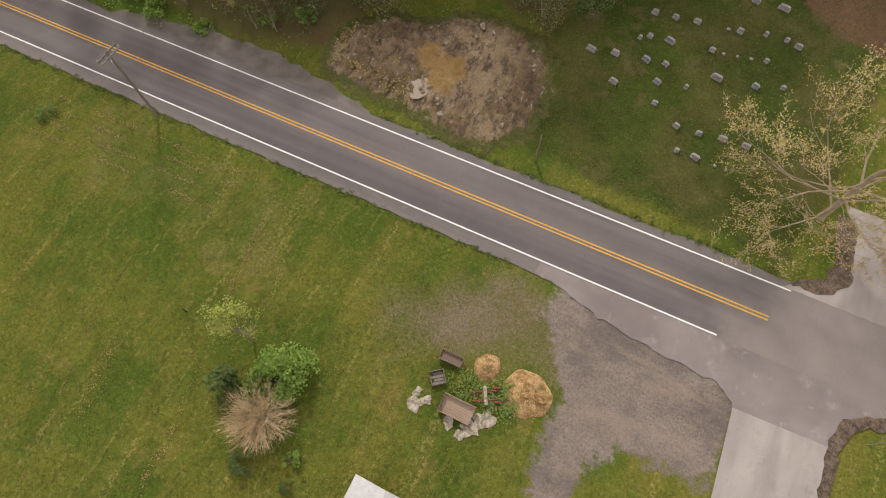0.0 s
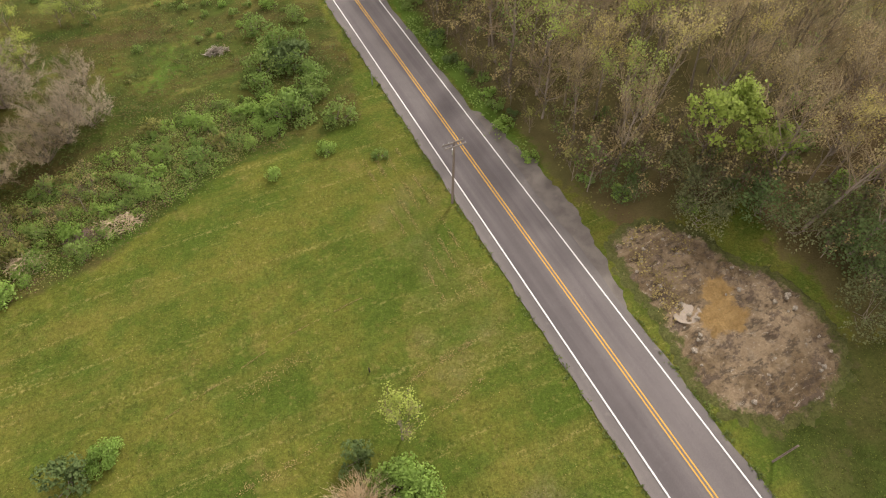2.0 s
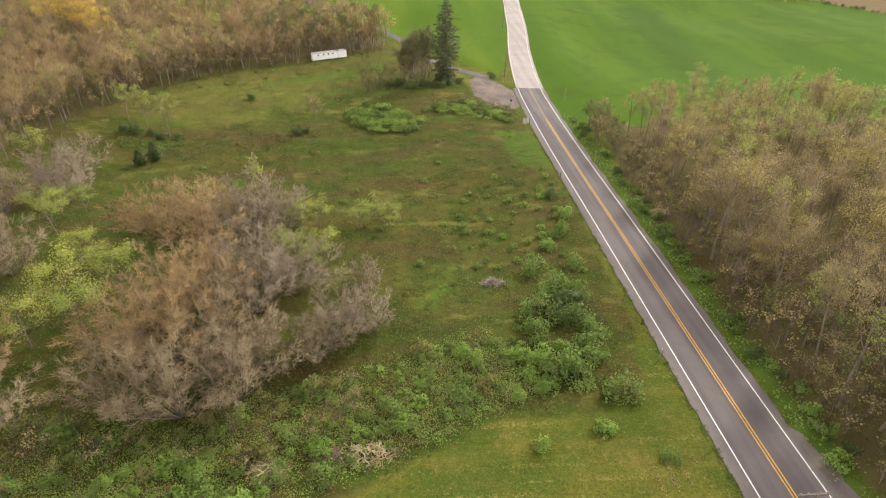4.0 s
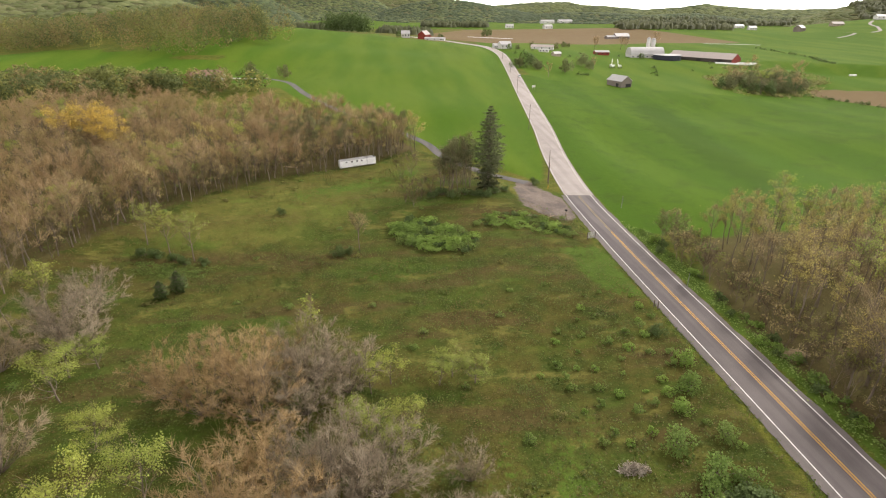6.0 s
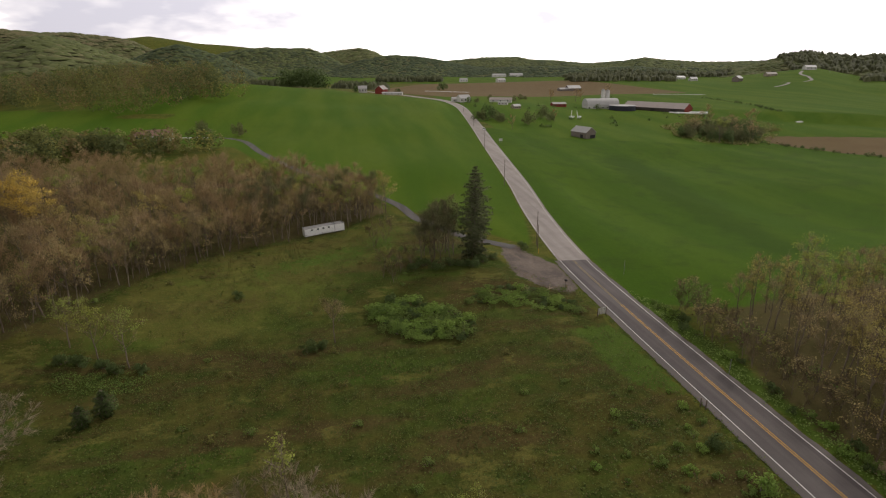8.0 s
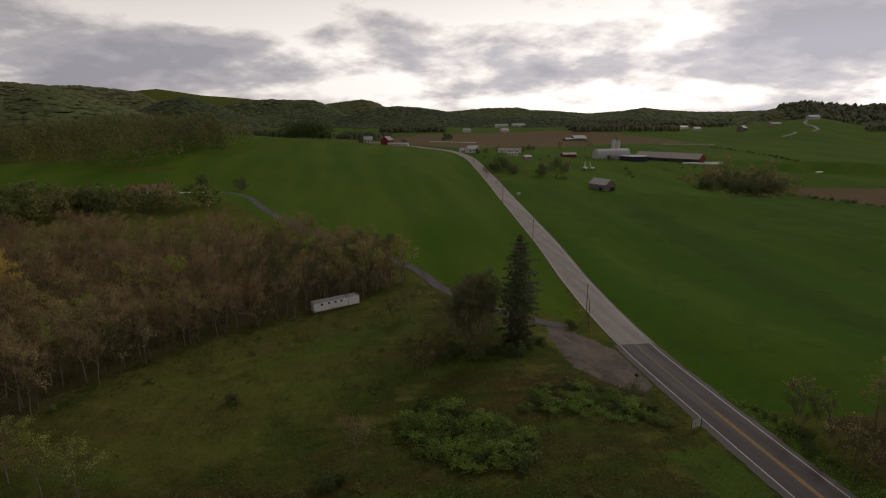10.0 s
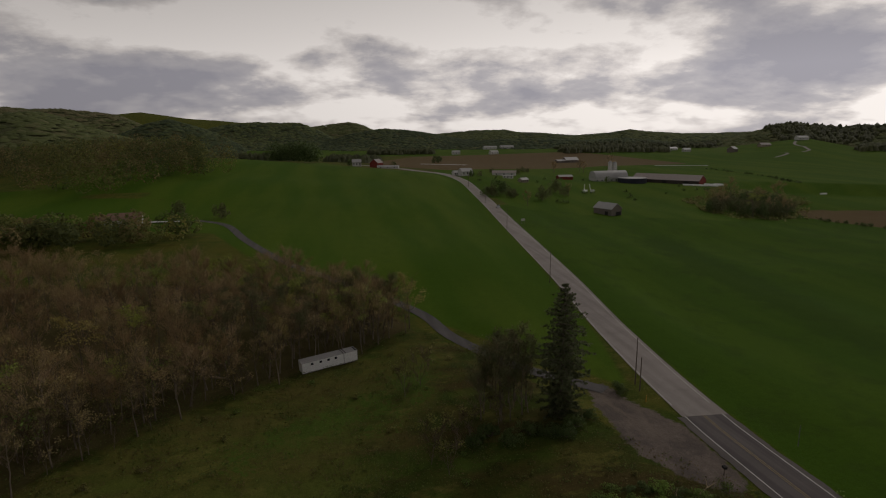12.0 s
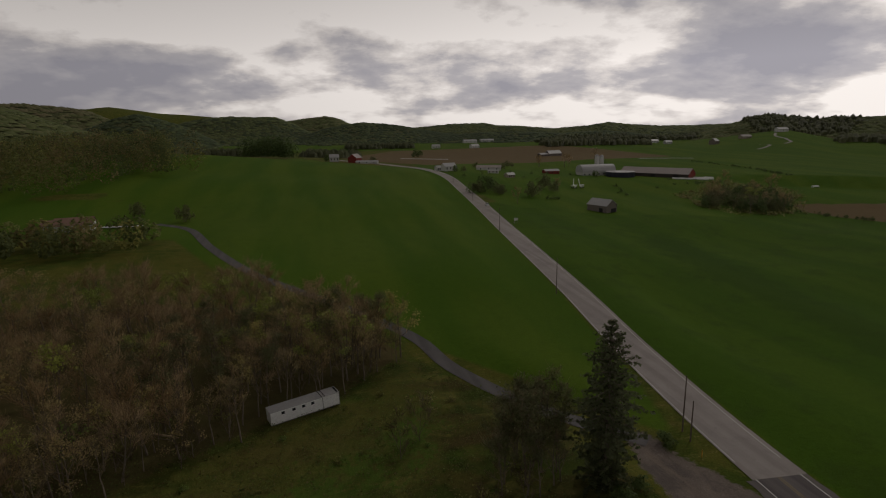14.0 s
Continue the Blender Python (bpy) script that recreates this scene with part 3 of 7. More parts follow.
ridge(2100, 330, 400, 0.15, (-3, -1.2), (-0.4, -0.35), (1.8, 0.32), (4.8, 0.8), (7.2, 0.64), (9.6, 0.28), (11.5, -0.1), (13.5, -0.4))
ridge(2500, 420, 400, 0.4, (6, 0.1), (9.6, 0.16), (11.5, 0.3), (13.7, 0.5), (16.8, 0.54), (18.0, 0.3), (20.5, 0.2), (23.5, -0.08), (26.7, 0.15), (28.6, 0.43), (30.6, 0.2), (33.1, 0.02), (35.4, 0.02), (38.6, 0.1), (60, 0.3))
ridge(1800, 240, 400, 0.12, (8, -1.2), (12, -0.6), (16, -0.35), (20, -0.3), (24, -0.5), (28, -0.3), (31, -0.6), (34, -1.2))
ridge(1680, 260, 400, 0.5, (34, -1.2), (37.4, -0.2), (38.6, 0.2), (40.1, 0.62), (41.3, 0.7), (42.9, 0.5), (44.6, 0.42), (46.3, 0.46), (60, 0.8))
ridge(1330, 330, 250, 0, (28, -3.2), (32, -2.2), (35.6, -1.32), (38.5, -0.95), (41.1, -0.6), (42.2, -0.54), (45.0, -1.18), (46.8, -1.63), (52, -2.4))


def bump(x, w):
    return np.exp(-(x / w) ** 2)


def height(X, Y):
    """Height of the land, without the hollow and bank of the road."""
    X, Y = np.asarray(X, float), np.asarray(Y, float)
    num, den = np.zeros(X.shape), np.zeros(X.shape)
    for sx, sy, sz in SPOTS:
        far = np.hypot(sx + 30, sy - 60)
        s = 18 + 0.16 * far
        w = 1.0 / (((X - sx) ** 2 + (Y - sy) ** 2) / s ** 2 + 0.35) ** 2
        num, den = num + w * sz, den + w
    z = num / den
    return np.maximum(z, relief(X, Y)[0])


def relief(X, Y):
    """Height of the hills round the valley, and the haze-like tone of their woods."""
    X, Y = np.asarray(X, float), np.asarray(Y, float)
    dx, dy = X - VIEW[0], Y - VIEW[1]
    r, az = np.hypot(dx, dy), np.degrees(np.arctan2(dx, dy))
    lobes = np.sin(X * 0.0071 + Y * 0.0023) * np.sin(Y * 0.0062 - X * 0.0031 + 1.1) + 0.5 * np.sin(X * 0.019 + 2) * np.sin(Y * 0.017)
    z, wood = np.full(X.shape, -50.0), np.zeros(X.shape)
    for R, front, behind, wooded, crest in RIDGES:
        el = np.interp(az, *zip(*crest), left=-3.0, right=-3.0)
        top = VIEW[2] + R * np.tan(np.radians(el)) - (5.0 if wooded else 0.0)
        d = np.where(r < R, (R - r) / front, (r - R) / behind)
        k = np.exp(-d * d)
        low = np.where(r < R, 2.0, 8.0)
        zz = np.where((top > low) & (d < 2.2), low + (top - low + 7 * lobes * (1 - k)) * k, -50.0)
        wood = np.where(zz > np.maximum(z, low + 4), wooded, wood)
        z = np.maximum(z, zz)
    return z, wood


def near_line(X, Y, line):
    """Distance to a line and its height at the nearest point."""
    best, zz = np.full(X.shape, 1e9), np.zeros(X.shape)
    for x, y, z in line:
        d = np.hypot(X - x, Y - y)
        k = d < best
        best, zz = np.where(k, d, best), np.where(k, z, zz)
    return best, zz


def land(X, Y):
    X, Y = np.asarray(X, float), np.asarray(Y, float)
    z = height(X, Y)
    for line, inner, outer in ((ROAD, 6.5, 26.0), (DRIVE, 3.0, 12.0)):
        sel = (X > line[:, 0].min() - outer) & (X < line[:, 0].max() + outer) & (Y > line[:, 1].min() - outer) & (Y < line[:, 1].max() + outer)
        if np.any(sel):
            d, zr = near_line(X[sel], Y[sel], line)
            k = np.clip((d - inner) / (outer - inner), 0, 1)
            k = k * k * (3 - 2 * k)
            z[sel] = zr * (1 - k) + z[sel] * k - 0.06 * (1 - k)
    return z


def at(x, y):
    return float(land(np.array([x]), np.array([y]))[0])


def axis(lo, mid0, mid1, hi, step, grow):
    out = list(np.arange(mid0, mid1 + 0.01, step))
    s = step
    while out[-1] < hi:
        s *= grow
        out.append(out[-1] + s)
    s = step
    while out[0] > lo:
        s *= grow
        out.insert(0, out[0] - s)
    return np.array(out)


# land use: borders of the areas
MEADOW = [(-120, 2), (-64, 5), (-54, 6.5), (-43.6, 7.4), (-36.7, 11), (-26, 16.5), (-19, 16), (-10, 18), (-6.5, 30), (-5.5, 60), (-6, 122), (-16, 136), (-22, 160), (-38, 190), (-52, 185),
          (-80, 166), (-150, 168), (-170, 60)]
HAY_LEFT = [(-5, 152), (-30, 190), (-45, 208), (-80, 246), (-100, 290), (-112, 330), (-150, 400), (-220, 470), (-150, 640), (-70, 760), (36, 590), (44, 560), (43.5, 505), (38.4, 452), (29, 380), (21.4, 323), (8.2, 222), (1.8, 180)]
HAY_FAR = [(-700, 300), (-330, 318), (-200, 326), (-160, 318), (-136, 306), (-108, 304), (-82, 248), (-72, 256), (-88, 290), (-102, 328), (-118, 348), (-150, 400), (-180, 404), (-283, 450), (-480, 482), (-700, 490)]
HAY_RIGHT = [(5.2, 112), (7, 145), (10.6, 180), (17, 222), (23, 270), (30, 323), (37.6, 380), (60, 376), (100, 356), (175, 352), (240, 388), (330, 376), (480, 350), (480, 60), (120, 100), (60, 112), (20, 106)]
PLOWED = [(60, 640), (0, 760), (-40, 900), (100, 1150), (420, 1150), (430, 760), (300, 760)]
PLOWED_2 = [(258, 399), (291, 383), (340, 356), (420, 310), (400, 230), (268, 300), (255, 338), (244, 372)]
WOODS_RIGHT = [(8, 0), (10, -12), (24, -14), (22, -32), (36, -38), (40, -52), (60, -60), (140, -60), (150, 110), (60, 112), (18, 106), (7.5, 80), (7, 40)]
WOODS_LEFT = [(-195, 92), (-120, 98), (-113, 120), (-99, 142), (-80, 163), (-52, 181), (-40, 192), (-46, 203), (-68, 220), (-100, 232), (-190, 236)]
LOT = [(-4.6, -44), (-8, -43.5), (-10.5, -46), (-13.5, -47.5), (-20, -48), (-28, -49), (-26, -52), (-19.5, -51), (-15.5, -54), (-15.5, -60.6), (-8, -60.8), (-6, -57)]
DRY_LAWN = [(-6.5, -21), (-15, -19), (-13, 4), (-7, 8)]
SPARSE = [(-5, -42), (-8, -36), (-12, -31), (-16, -33), (-14, -39), (-12.5, -44), (-15, -48.5), (-9, -50)]
CEMETERY = [(5.5, -20), (7, -36), (5.5, -62), (14, -64), (40, -68), (60, -60), (40, -36), (21, -33), (12, -10)]
LITTER = [(37, -56), (33.5, -63), (32, -70), (60, -75), (60, -50), (44, -52)]
LUSH = [(-36, 33), (-25, 33), (-22, 44), (-30, 52), (-38, 46)]
LUSH_2 = [(-12, 84), (-5, 80), (-5.5, 104), (-14, 102)]
LUSH_4 = [(-78, 148), (-56, 166), (-38, 182), (-34, 160), (-50, 142), (-80, 132)]
PALE = [(-112, 118), (-98, 140), (-79, 161), (-52, 178), (-40, 188), (-36, 165), (-52, 146), (-58, 122), (-84, 108)]
HAY_WEDGE = [(76, 298), (108, 310), (96, 250), (88, 208), (74, 138), (55, 134), (64, 210), (70, 255)]
LUSH_3 = [(4.6, 8), (7.8, 0), (8.6, 40), (8.6, 110), (4.8, 118)]
LOT_2 = [(-3, 139), (-4.5, 121), (-9, 120), (-16, 130), (-15, 146), (-12, 156), (-9, 154), (-7, 146)]
DIRT = [(7.8, -13.3), (10.5, -12), (13.4, -12.9), (16.3, -15.9), (16.8, -20.2), (19.5, -24.2), (20.1, -27.3), (19.4, -31.7), (17.4, -34.2), (12.2, -35.6), (8.9, -34.6), (6.5, -32.6), (5.4, -29.3), (6.6, -25.3), (7.2, -22.1), (6.9, -17.6)]
SAND = [(13.2, -20.9), (14.7, -21.8), (14.7, -23.3), (13.5, -24.4), (14.3, -26.0), (12.1, -27.3), (9.6, -26.3), (9.4, -24.1), (11.7, -23.4), (11.2, -22.5)]


def zone(X, Y, poly, soft):
    out = np.zeros(X.shape)
    px, py = [p[0] for p in poly], [p[1] for p in poly]
    sel = (X > min(px) - soft) & (X < max(px) + soft) & (Y > min(py) - soft) & (Y < max(py) + soft)
    if np.any(sel):
        out[sel] = np.clip(poly_sd(X[sel], Y[sel], poly) / soft * 0.5 + 0.5, 0, 1)
    return out


def make_ground():
    xs, ys = axis(-4300, -90, 45, 4300, 2.0, 1.04), axis(-1500, -78, 160, 4500, 2.0, 1.04)
    X, Y = np.meshgrid(xs, ys)
    Z = land(X, Y)
    nx, ny = len(xs), len(ys)
    me = bpy.data.meshes.new("ground")
    idx = np.arange(nx * ny).reshape(ny, nx)
    quads = np.stack([idx[:-1, :-1], idx[:-1, 1:], idx[1:, 1:], idx[1:, :-1]], -1).reshape(-1, 4)
    me.vertices.add(nx * ny)
    me.vertices.foreach_set("co", np.stack([X, Y, Z], -1).ravel())
    me.loops.add(quads.size)
    me.loops.foreach_set("vertex_index", quads.ravel())
    me.polygons.add(len(quads))
    me.polygons.foreach_set("loop_start", np.arange(0, quads.size, 4))
    me.update(calc_edges=True)
    me.shade_smooth()
    r = np.hypot(X - EYE[0], Y - EYE[1])
    az = np.degrees(np.arctan2(X - EYE[0], Y - EYE[1]))
    meadow = zone(X, Y, MEADOW, 2.0)
    hay = np.maximum.reduce([zone(X, Y, HAY_LEFT, 3.0), zone(X, Y, HAY_RIGHT, 3.0), 0.9 * zone(X, Y, HAY_FAR, 4.0)])
    patch = 0.5 + 0.5 * np.sin(X * 0.006 + 1.3) * np.sin(Y * 0.005 + X * 0.002)
    hay = np.maximum(hay, np.clip((patch - 0.35) * 4, 0, 1) * (Y > 420) * (r < 1700))
    hay = np.maximum(hay, 0.85 * np.clip((X - 40) / 10, 0, 1) * np.clip((Y - 330) / 20, 0, 1) * (r < 1000))
    plow = np.maximum(zone(X, Y, PLOWED, 12.0), zone(X, Y, PLOWED_2, 6.0))
    forest = np.maximum(zone(X, Y, WOODS_RIGHT, 4.0), zone(X, Y, WOODS_LEFT, 5.0))
    hills, wood = relief(X, Y)
    far = (wood > 0) * (hills > Z - 1.0) * np.clip((r - 900) / 100, 0, 1)
    far = np.where((az > -90) & (az < -11), np.maximum(far, np.clip((r - np.maximum(900 + 20 * (az + 30), 600)) / 100, 0, 1) * (r < 1500)), far)
    # no hay past 3000: the yellower lawn colour imitates sunlight on the far ridge
    hay = np.where((r > 1100) & (r < 3000) & (far < 0.5), np.maximum(hay, 0.75), hay)
    gravel = np.maximum(zone(X, Y, LOT, 2.0), zone(X, Y, LOT_2, 1.5))
    dirt, second = zone(X, Y, DIRT, 2.0), zone(X, Y, HAY_RIGHT, 3.0)
    lush = np.maximum.reduce([0.62 * zone(X, Y, LUSH, 9.0), zone(X, Y, LUSH_2, 3.0), zone(X, Y, LUSH_3, 2.0), 0.55 * zone(X, Y, LUSH_4, 8.0)])
    grave_lawn, litter, sparse = zone(X, Y, CEMETERY, 3.0), zone(X, Y, LITTER, 3.0), np.maximum(zone(X, Y, SPARSE, 3.0), 0.42 * zone(X, Y, DRY_LAWN, 5.0))
    pale, dark_wedge = zone(X, Y, PALE, 10.0), zone(X, Y, HAY_WEDGE, 14.0)
    for name, ch in (("zone_a", (meadow, hay, plow, forest)), ("zone_b", (gravel, dirt, second, far)), ("zone_c", (grave_lawn, lush, litter, sparse)), ("zone_d", (pale, dark_wedge, pale, pale))):
        a = me.color_attributes.new(name, "FLOAT_COLOR", "POINT")
        a.data.foreach_set("color", np.stack(ch, -1).astype(np.float32).ravel())
    me.materials.append(M_GROUND)
    return tagged(new("ground", me), "mown lawn, rough meadow and green hay fields under wooded hills", "ground", "", "structure")


make_ground()


def heap_material():
    k = Mat("spoil_earth", 1.0)
    big, mid, fine = k.noise(0.22, 5, 0.65), k.noise(0.9, 5, 0.7), k.noise(4.5, 4, 0.75)
    streak = k.noise(1.4, 5, 0.7, (0.35, 1.0, 1.0), 0.6)
    col = k.mix(k.step(big, 0.38, 0.6), (0.165, 0.115, 0.063), (0.285, 0.208, 0.128))
    col = k.mix(k.math("MULTIPLY", k.step(streak, 0.50, 0.62), 0.8), col, (0.075, 0.056, 0.038))
    col = k.mix(k.math("MULTIPLY", k.step(mid, 0.55, 0.7), 0.7), col, (0.30, 0.24, 0.17))
    col = k.mix(k.math("MULTIPLY", k.step(fine, 0.62, 0.74), 0.6), col, (0.46, 0.40, 0.33))
    sand, rim = k.attr("sandy")[:2]
    col = k.mix(k.math("MULTIPLY", k.step(k.noise(0.5, 6, 0.75), 0.52, 0.6), 0.8), col, (0.115, 0.082, 0.058))
    col = k.mix(k.math("MULTIPLY", k.step(k.noise(2.2, 5, 0.8, (0.3, 1.0, 1.0), -0.5), 0.58, 0.68), 0.8), col, (0.43, 0.37, 0.29))
    v = k.math("ADD", sand, k.math("MULTIPLY", k.math("SUBTRACT", mid, 0.5), 0.9))
    col = k.mix(k.step(v, 0.42, 0.6), col, k.mix(streak, (0.23, 0.135, 0.045), (0.35, 0.235, 0.10)))
    turf = k.shade(k.mix(mid, (0.060, 0.082, 0.015), (0.12, 0.105, 0.035)), fine, 0.45, 1.55)
    w = k.math("ADD", rim, k.math("MULTIPLY", k.math("SUBTRACT", k.noise(0.7, 5, 0.7), 0.5), 1.3))
    col = k.mix(k.step(w, 0.30, 0.52), turf, col)
    return k.done(k.shade(col, fine, 0.45, 1.55), k.math("ADD", mid, fine), 1.0, 0.2)


def earth_mound():
    xs, ys = np.arange(3.8, 23, 0.32), np.arange(-38, -9.5, 0.32)
    X, Y = np.meshgrid(xs, ys)
    sd = poly_sd(X, Y, DIRT)
    n1 = np.array([noise.fractal(Vector((x * 0.28, y * 0.28, 3)), 0.7, 2.1, 5) for x, y in zip(X.ravel(), Y.ravel())]).reshape(X.shape)
    n2 = np.array([noise.fractal(Vector((x * 1.3, y * 1.3, 9)), 0.8, 2.1, 4) for x, y in zip(X.ravel(), Y.ravel())]).reshape(X.shape)
    m = np.clip((sd + n2 * 0.9 + 1.2) / 5.0, -0.3, 1)
    Z = land(X, Y) + np.where(m > 0, m * (0.85 + 0.6 * n1) + 0.34 * n2 * np.clip(m * 3, 0, 1), m * 1.5)
    pit = np.clip(1.5 * np.exp(-((X - 9.5) / 1.5) ** 2 - ((Y + 23.2) / 1.0) ** 2), 0, 1)
    Z = Z * (1 - pit) + (0.40 + 0.15 * n2) * pit
    me = bpy.data.meshes.new("earth_mound")
    nx = len(xs)
    F = [(j * nx + i, j * nx + i + 1, (j + 1) * nx + i + 1, (j + 1) * nx + i) for j in range(len(ys) - 1) for i in range(nx - 1) if m[j:j + 2, i:i + 2].max() > -0.15]
    me.from_pydata(np.stack([X, Y, Z], -1).reshape(-1, 3).tolist(), [], F)
    a = me.color_attributes.new("sandy", "FLOAT_COLOR", "POINT")
    w = np.clip(poly_sd(X, Y, SAND) / 1.6 * 0.5 + 0.5, 0, 1).ravel()
    rim = np.clip((sd + 1.2) / 3.0, 0, 1).ravel()
    a.data.foreach_set("color", np.stack([w, rim, w, w], -1).astype(np.float32).ravel())
    me.materials.append(heap_material())
    me.shade_smooth()
    return tagged(new("earth_mound", me), "bare earth heap with orange sand and stones", "heap")


earth_mound()


def ribbon(name, line, offs, lift, mat, label, category, kind="structure"):
    """A strip along a line; offs are its left and right borders, as numbers or as functions of the way along."""
    line = np.asarray(line)
    d = np.gradient(line[:, :2], axis=0)
    d /= np.linalg.norm(d, axis=1)[:, None]
    nrm = np.stack([d[:, 1], -d[:, 0]], -1)
    g = Geo()
    cols = len(offs)
    for i, p in enumerate(line):
        for o in offs:
            o = o(p[1]) if callable(o) else o
            g.v.append((p[0] + nrm[i, 0] * o, p[1] + nrm[i, 1] * o, p[2] + lift))
    for i in range(len(line) - 1):
        for j in range(cols - 1):
            a = i * cols + j
            g.f.append((a, a + 1, a + cols + 1, a + cols))
    ob = part(name, g, mat, None, "", True)
    return tagged(ob, label, category, "", kind)


def wavy(base, amp, f):
    return lambda y: base + amp * (math.sin(y * f) + 0.6 * math.sin(y * f * 2.7 + 1))


near = ROAD[(ROAD[:, 1] <= 140.5)]
dense = spline([tuple(p) for p in near[::6]] + [tuple(near[-1])], 1.2)
conc = np.vstack([near[-1:], ROAD[ROAD[:, 1] > 140.5]])
ribbon("road_shoulder", dense, (lambda y: -4.75 + 0.12 * math.sin(y * 1.9) * math.sin(y * 0.31) + 0.05 * math.sin(y * 4.3), -3.2, 3.2, wavy(4.35, 0.12, 0.43)), 0.012, M_SHOULDER, "worn grey asphalt shoulder beside the road", "road")
ribbon("road", dense[dense[:, 1] >= -76], (-3.5, 0, 3.5), 0.03, M_ASPHALT, "dark asphalt two-lane country road, pale at the junction", "road")
ribbon("road", dense[dense[:, 1] <= -75.5], (-3.5, 0, 3.5), 0.03, M_SHOULDER, "worn grey asphalt road beyond the junction", "road")
ribbon("concrete_road", conc, (-3.85, 0, 4.3), 0.034, M_CONCRETE, "pale concrete country road past hay fields", "road")
SIDE = spline([(-8.6, -64.7, 0), (-12, -64.8, 0), (-20, -65.0, 0), (-60, -66, 0), (-150, -68, 0)], 2.0)
ribbon("side_road", SIDE, (lambda y: -3.9, 0, 3.9), 0.02, M_SIDE, "pale concrete side road joining the main road", "road")


def ragged(pts, seed, amp=0.16):
    """The same outline with a broken, uneven edge."""
    rng = random.Random(seed)
    out = []
    for (ax, ay), (bx, by) in zip(pts, pts[1:] + pts[:1]):
        n = max(1, int(math.hypot(bx - ax, by - ay) / 0.45))
        for i in range(n):
            t = i / n
            k = amp * (rng.gauss(0, 0.5) + 0.7 * math.sin((ax + ay) * 3 + t * n * 0.9))
            ln = math.hypot(bx - ax, by - ay)
            out.append((ax + (bx - ax) * t + (by - ay) / ln * k, ay + (by - ay) * t - (bx - ax) / ln * k))
    return out


def slab(name, pts, lift, mat, label, rough=0.16):
    """A flat piece of paving with a lowered rim."""
    pts = ragged(pts, len(pts), rough)
    g = Geo()
    n = len(pts)
    g.add([(x, y, lift) for x, y in pts] + [(x, y, -0.25) for x, y in pts], [tuple(range(n))] + [(i, i + n, (i + 1) % n + n, (i + 1) % n) for i in range(n)])
    return tagged(part(name, g, mat), label, "road", "", "structure")


slab("junction_apron", [(-3.4, -74), (-4.5, -74), (-4.9, -71.2), (-6.0, -69.4), (-8.0, -68.7), (-10, -68.6), (-10, -60.9), (-8.4, -60.6), (-7.3, -59), (-6.9, -54), (-6.2, -48.4), (-5.2, -45), (-4.6, -42), (-3.4, -42)],
     0.016, M_APRON, "worn grey asphalt apron at the junction")
slab("drive_entrance", [(3.4, -77), (5, -76), (8, -74.4), (26, -74), (44, -76), (44, -70), (26, -66.5), (13, -66.2), (7.6, -67), (5.6, -66.6), (4.6, -64), (3.4, -62)],
     0.016, M_SIDE, "pale worn paving of a driveway entrance")


M_LITTER = gritty("dark_leaf_mould", (0.065, 0.048, 0.035), (0.15, 0.112, 0.08), 1.4)
slab("leaf_strip", [(4.0, -62.6), (4.9, -63.4), (5.6, -65.4), (7.4, -65.9), (11, -65.4), (13, -65.2), (13, -66.9), (9, -67.4), (6.4, -67.6), (4.6, -66.4), (3.9, -64.4)], 0.05, M_LITTER, "dark fallen leaves along the paving's edge")
slab("leaf_strip", [(-4.3, -74), (-4.6, -71.2), (-5.8, -69.1), (-8.0, -68.3), (-10, -68.2), (-14, -68.6), (-14, -69.1), (-10, -69.1), (-8.2, -69.3), (-6.6, -69.9), (-5.5, -71.6), (-5.0, -74)], 0.05, M_LITTER, "dark earth along the corner's grass edge")
slab("gravel_pullout", [(3.5, -21), (4.6, -20), (5.2, -17.2), (6.0, -13.5), (6.5, -10), (7.2, -6), (6.8, -2), (7.0, 2), (6.2, 5), (5.7, 9), (4.9, 13), (3.5, 15)], 0.01, M_DARKGRAVEL, "dark gravel pull-out beside the road", 0.2)


def paint(name, line, off, width, mat, label, y0, y1, lift=0.036):
    sel = line[(line[:, 1] >= y0) & (line[:, 1] <= y1)]
    return ribbon(name, sel, (off - width / 2, off + width / 2), lift, mat, label, "road marking")


paint("road_marking", dense, -3.35, 0.16, M_WHITE, "white painted edge line on asphalt", -58.4, 140.5)
paint("road_marking", dense, 3.35, 0.16, M_WHITE, "white painted edge line on asphalt", -63.5, 140.5)
paint("road_marking", dense, -3.35, 0.16, M_WHITE, "white painted edge line on asphalt", -300, -71.5)
for o in (-0.17, 0.17):
    paint("road_marking", dense, o, 0.13, M_YELLOW, "double yellow centre line on asphalt", -62.8, 112)
    paint("road_marking", dense, o, 0.13, M_OLDYELLOW, "faded yellow centre line on asphalt", 111, 140.5)
for o in (-3.5, 3.5):
    paint("road_marking", conc, o, 0.16, M_FADED, "faded white edge line on concrete", 141, 620, 0.04)
ribbon("driveway", DRIVE, (-1.65, 0, 1.65), 0.03, M_LANE, "narrow grey asphalt driveway curving up the field", "driveway")

# ---- plants ----


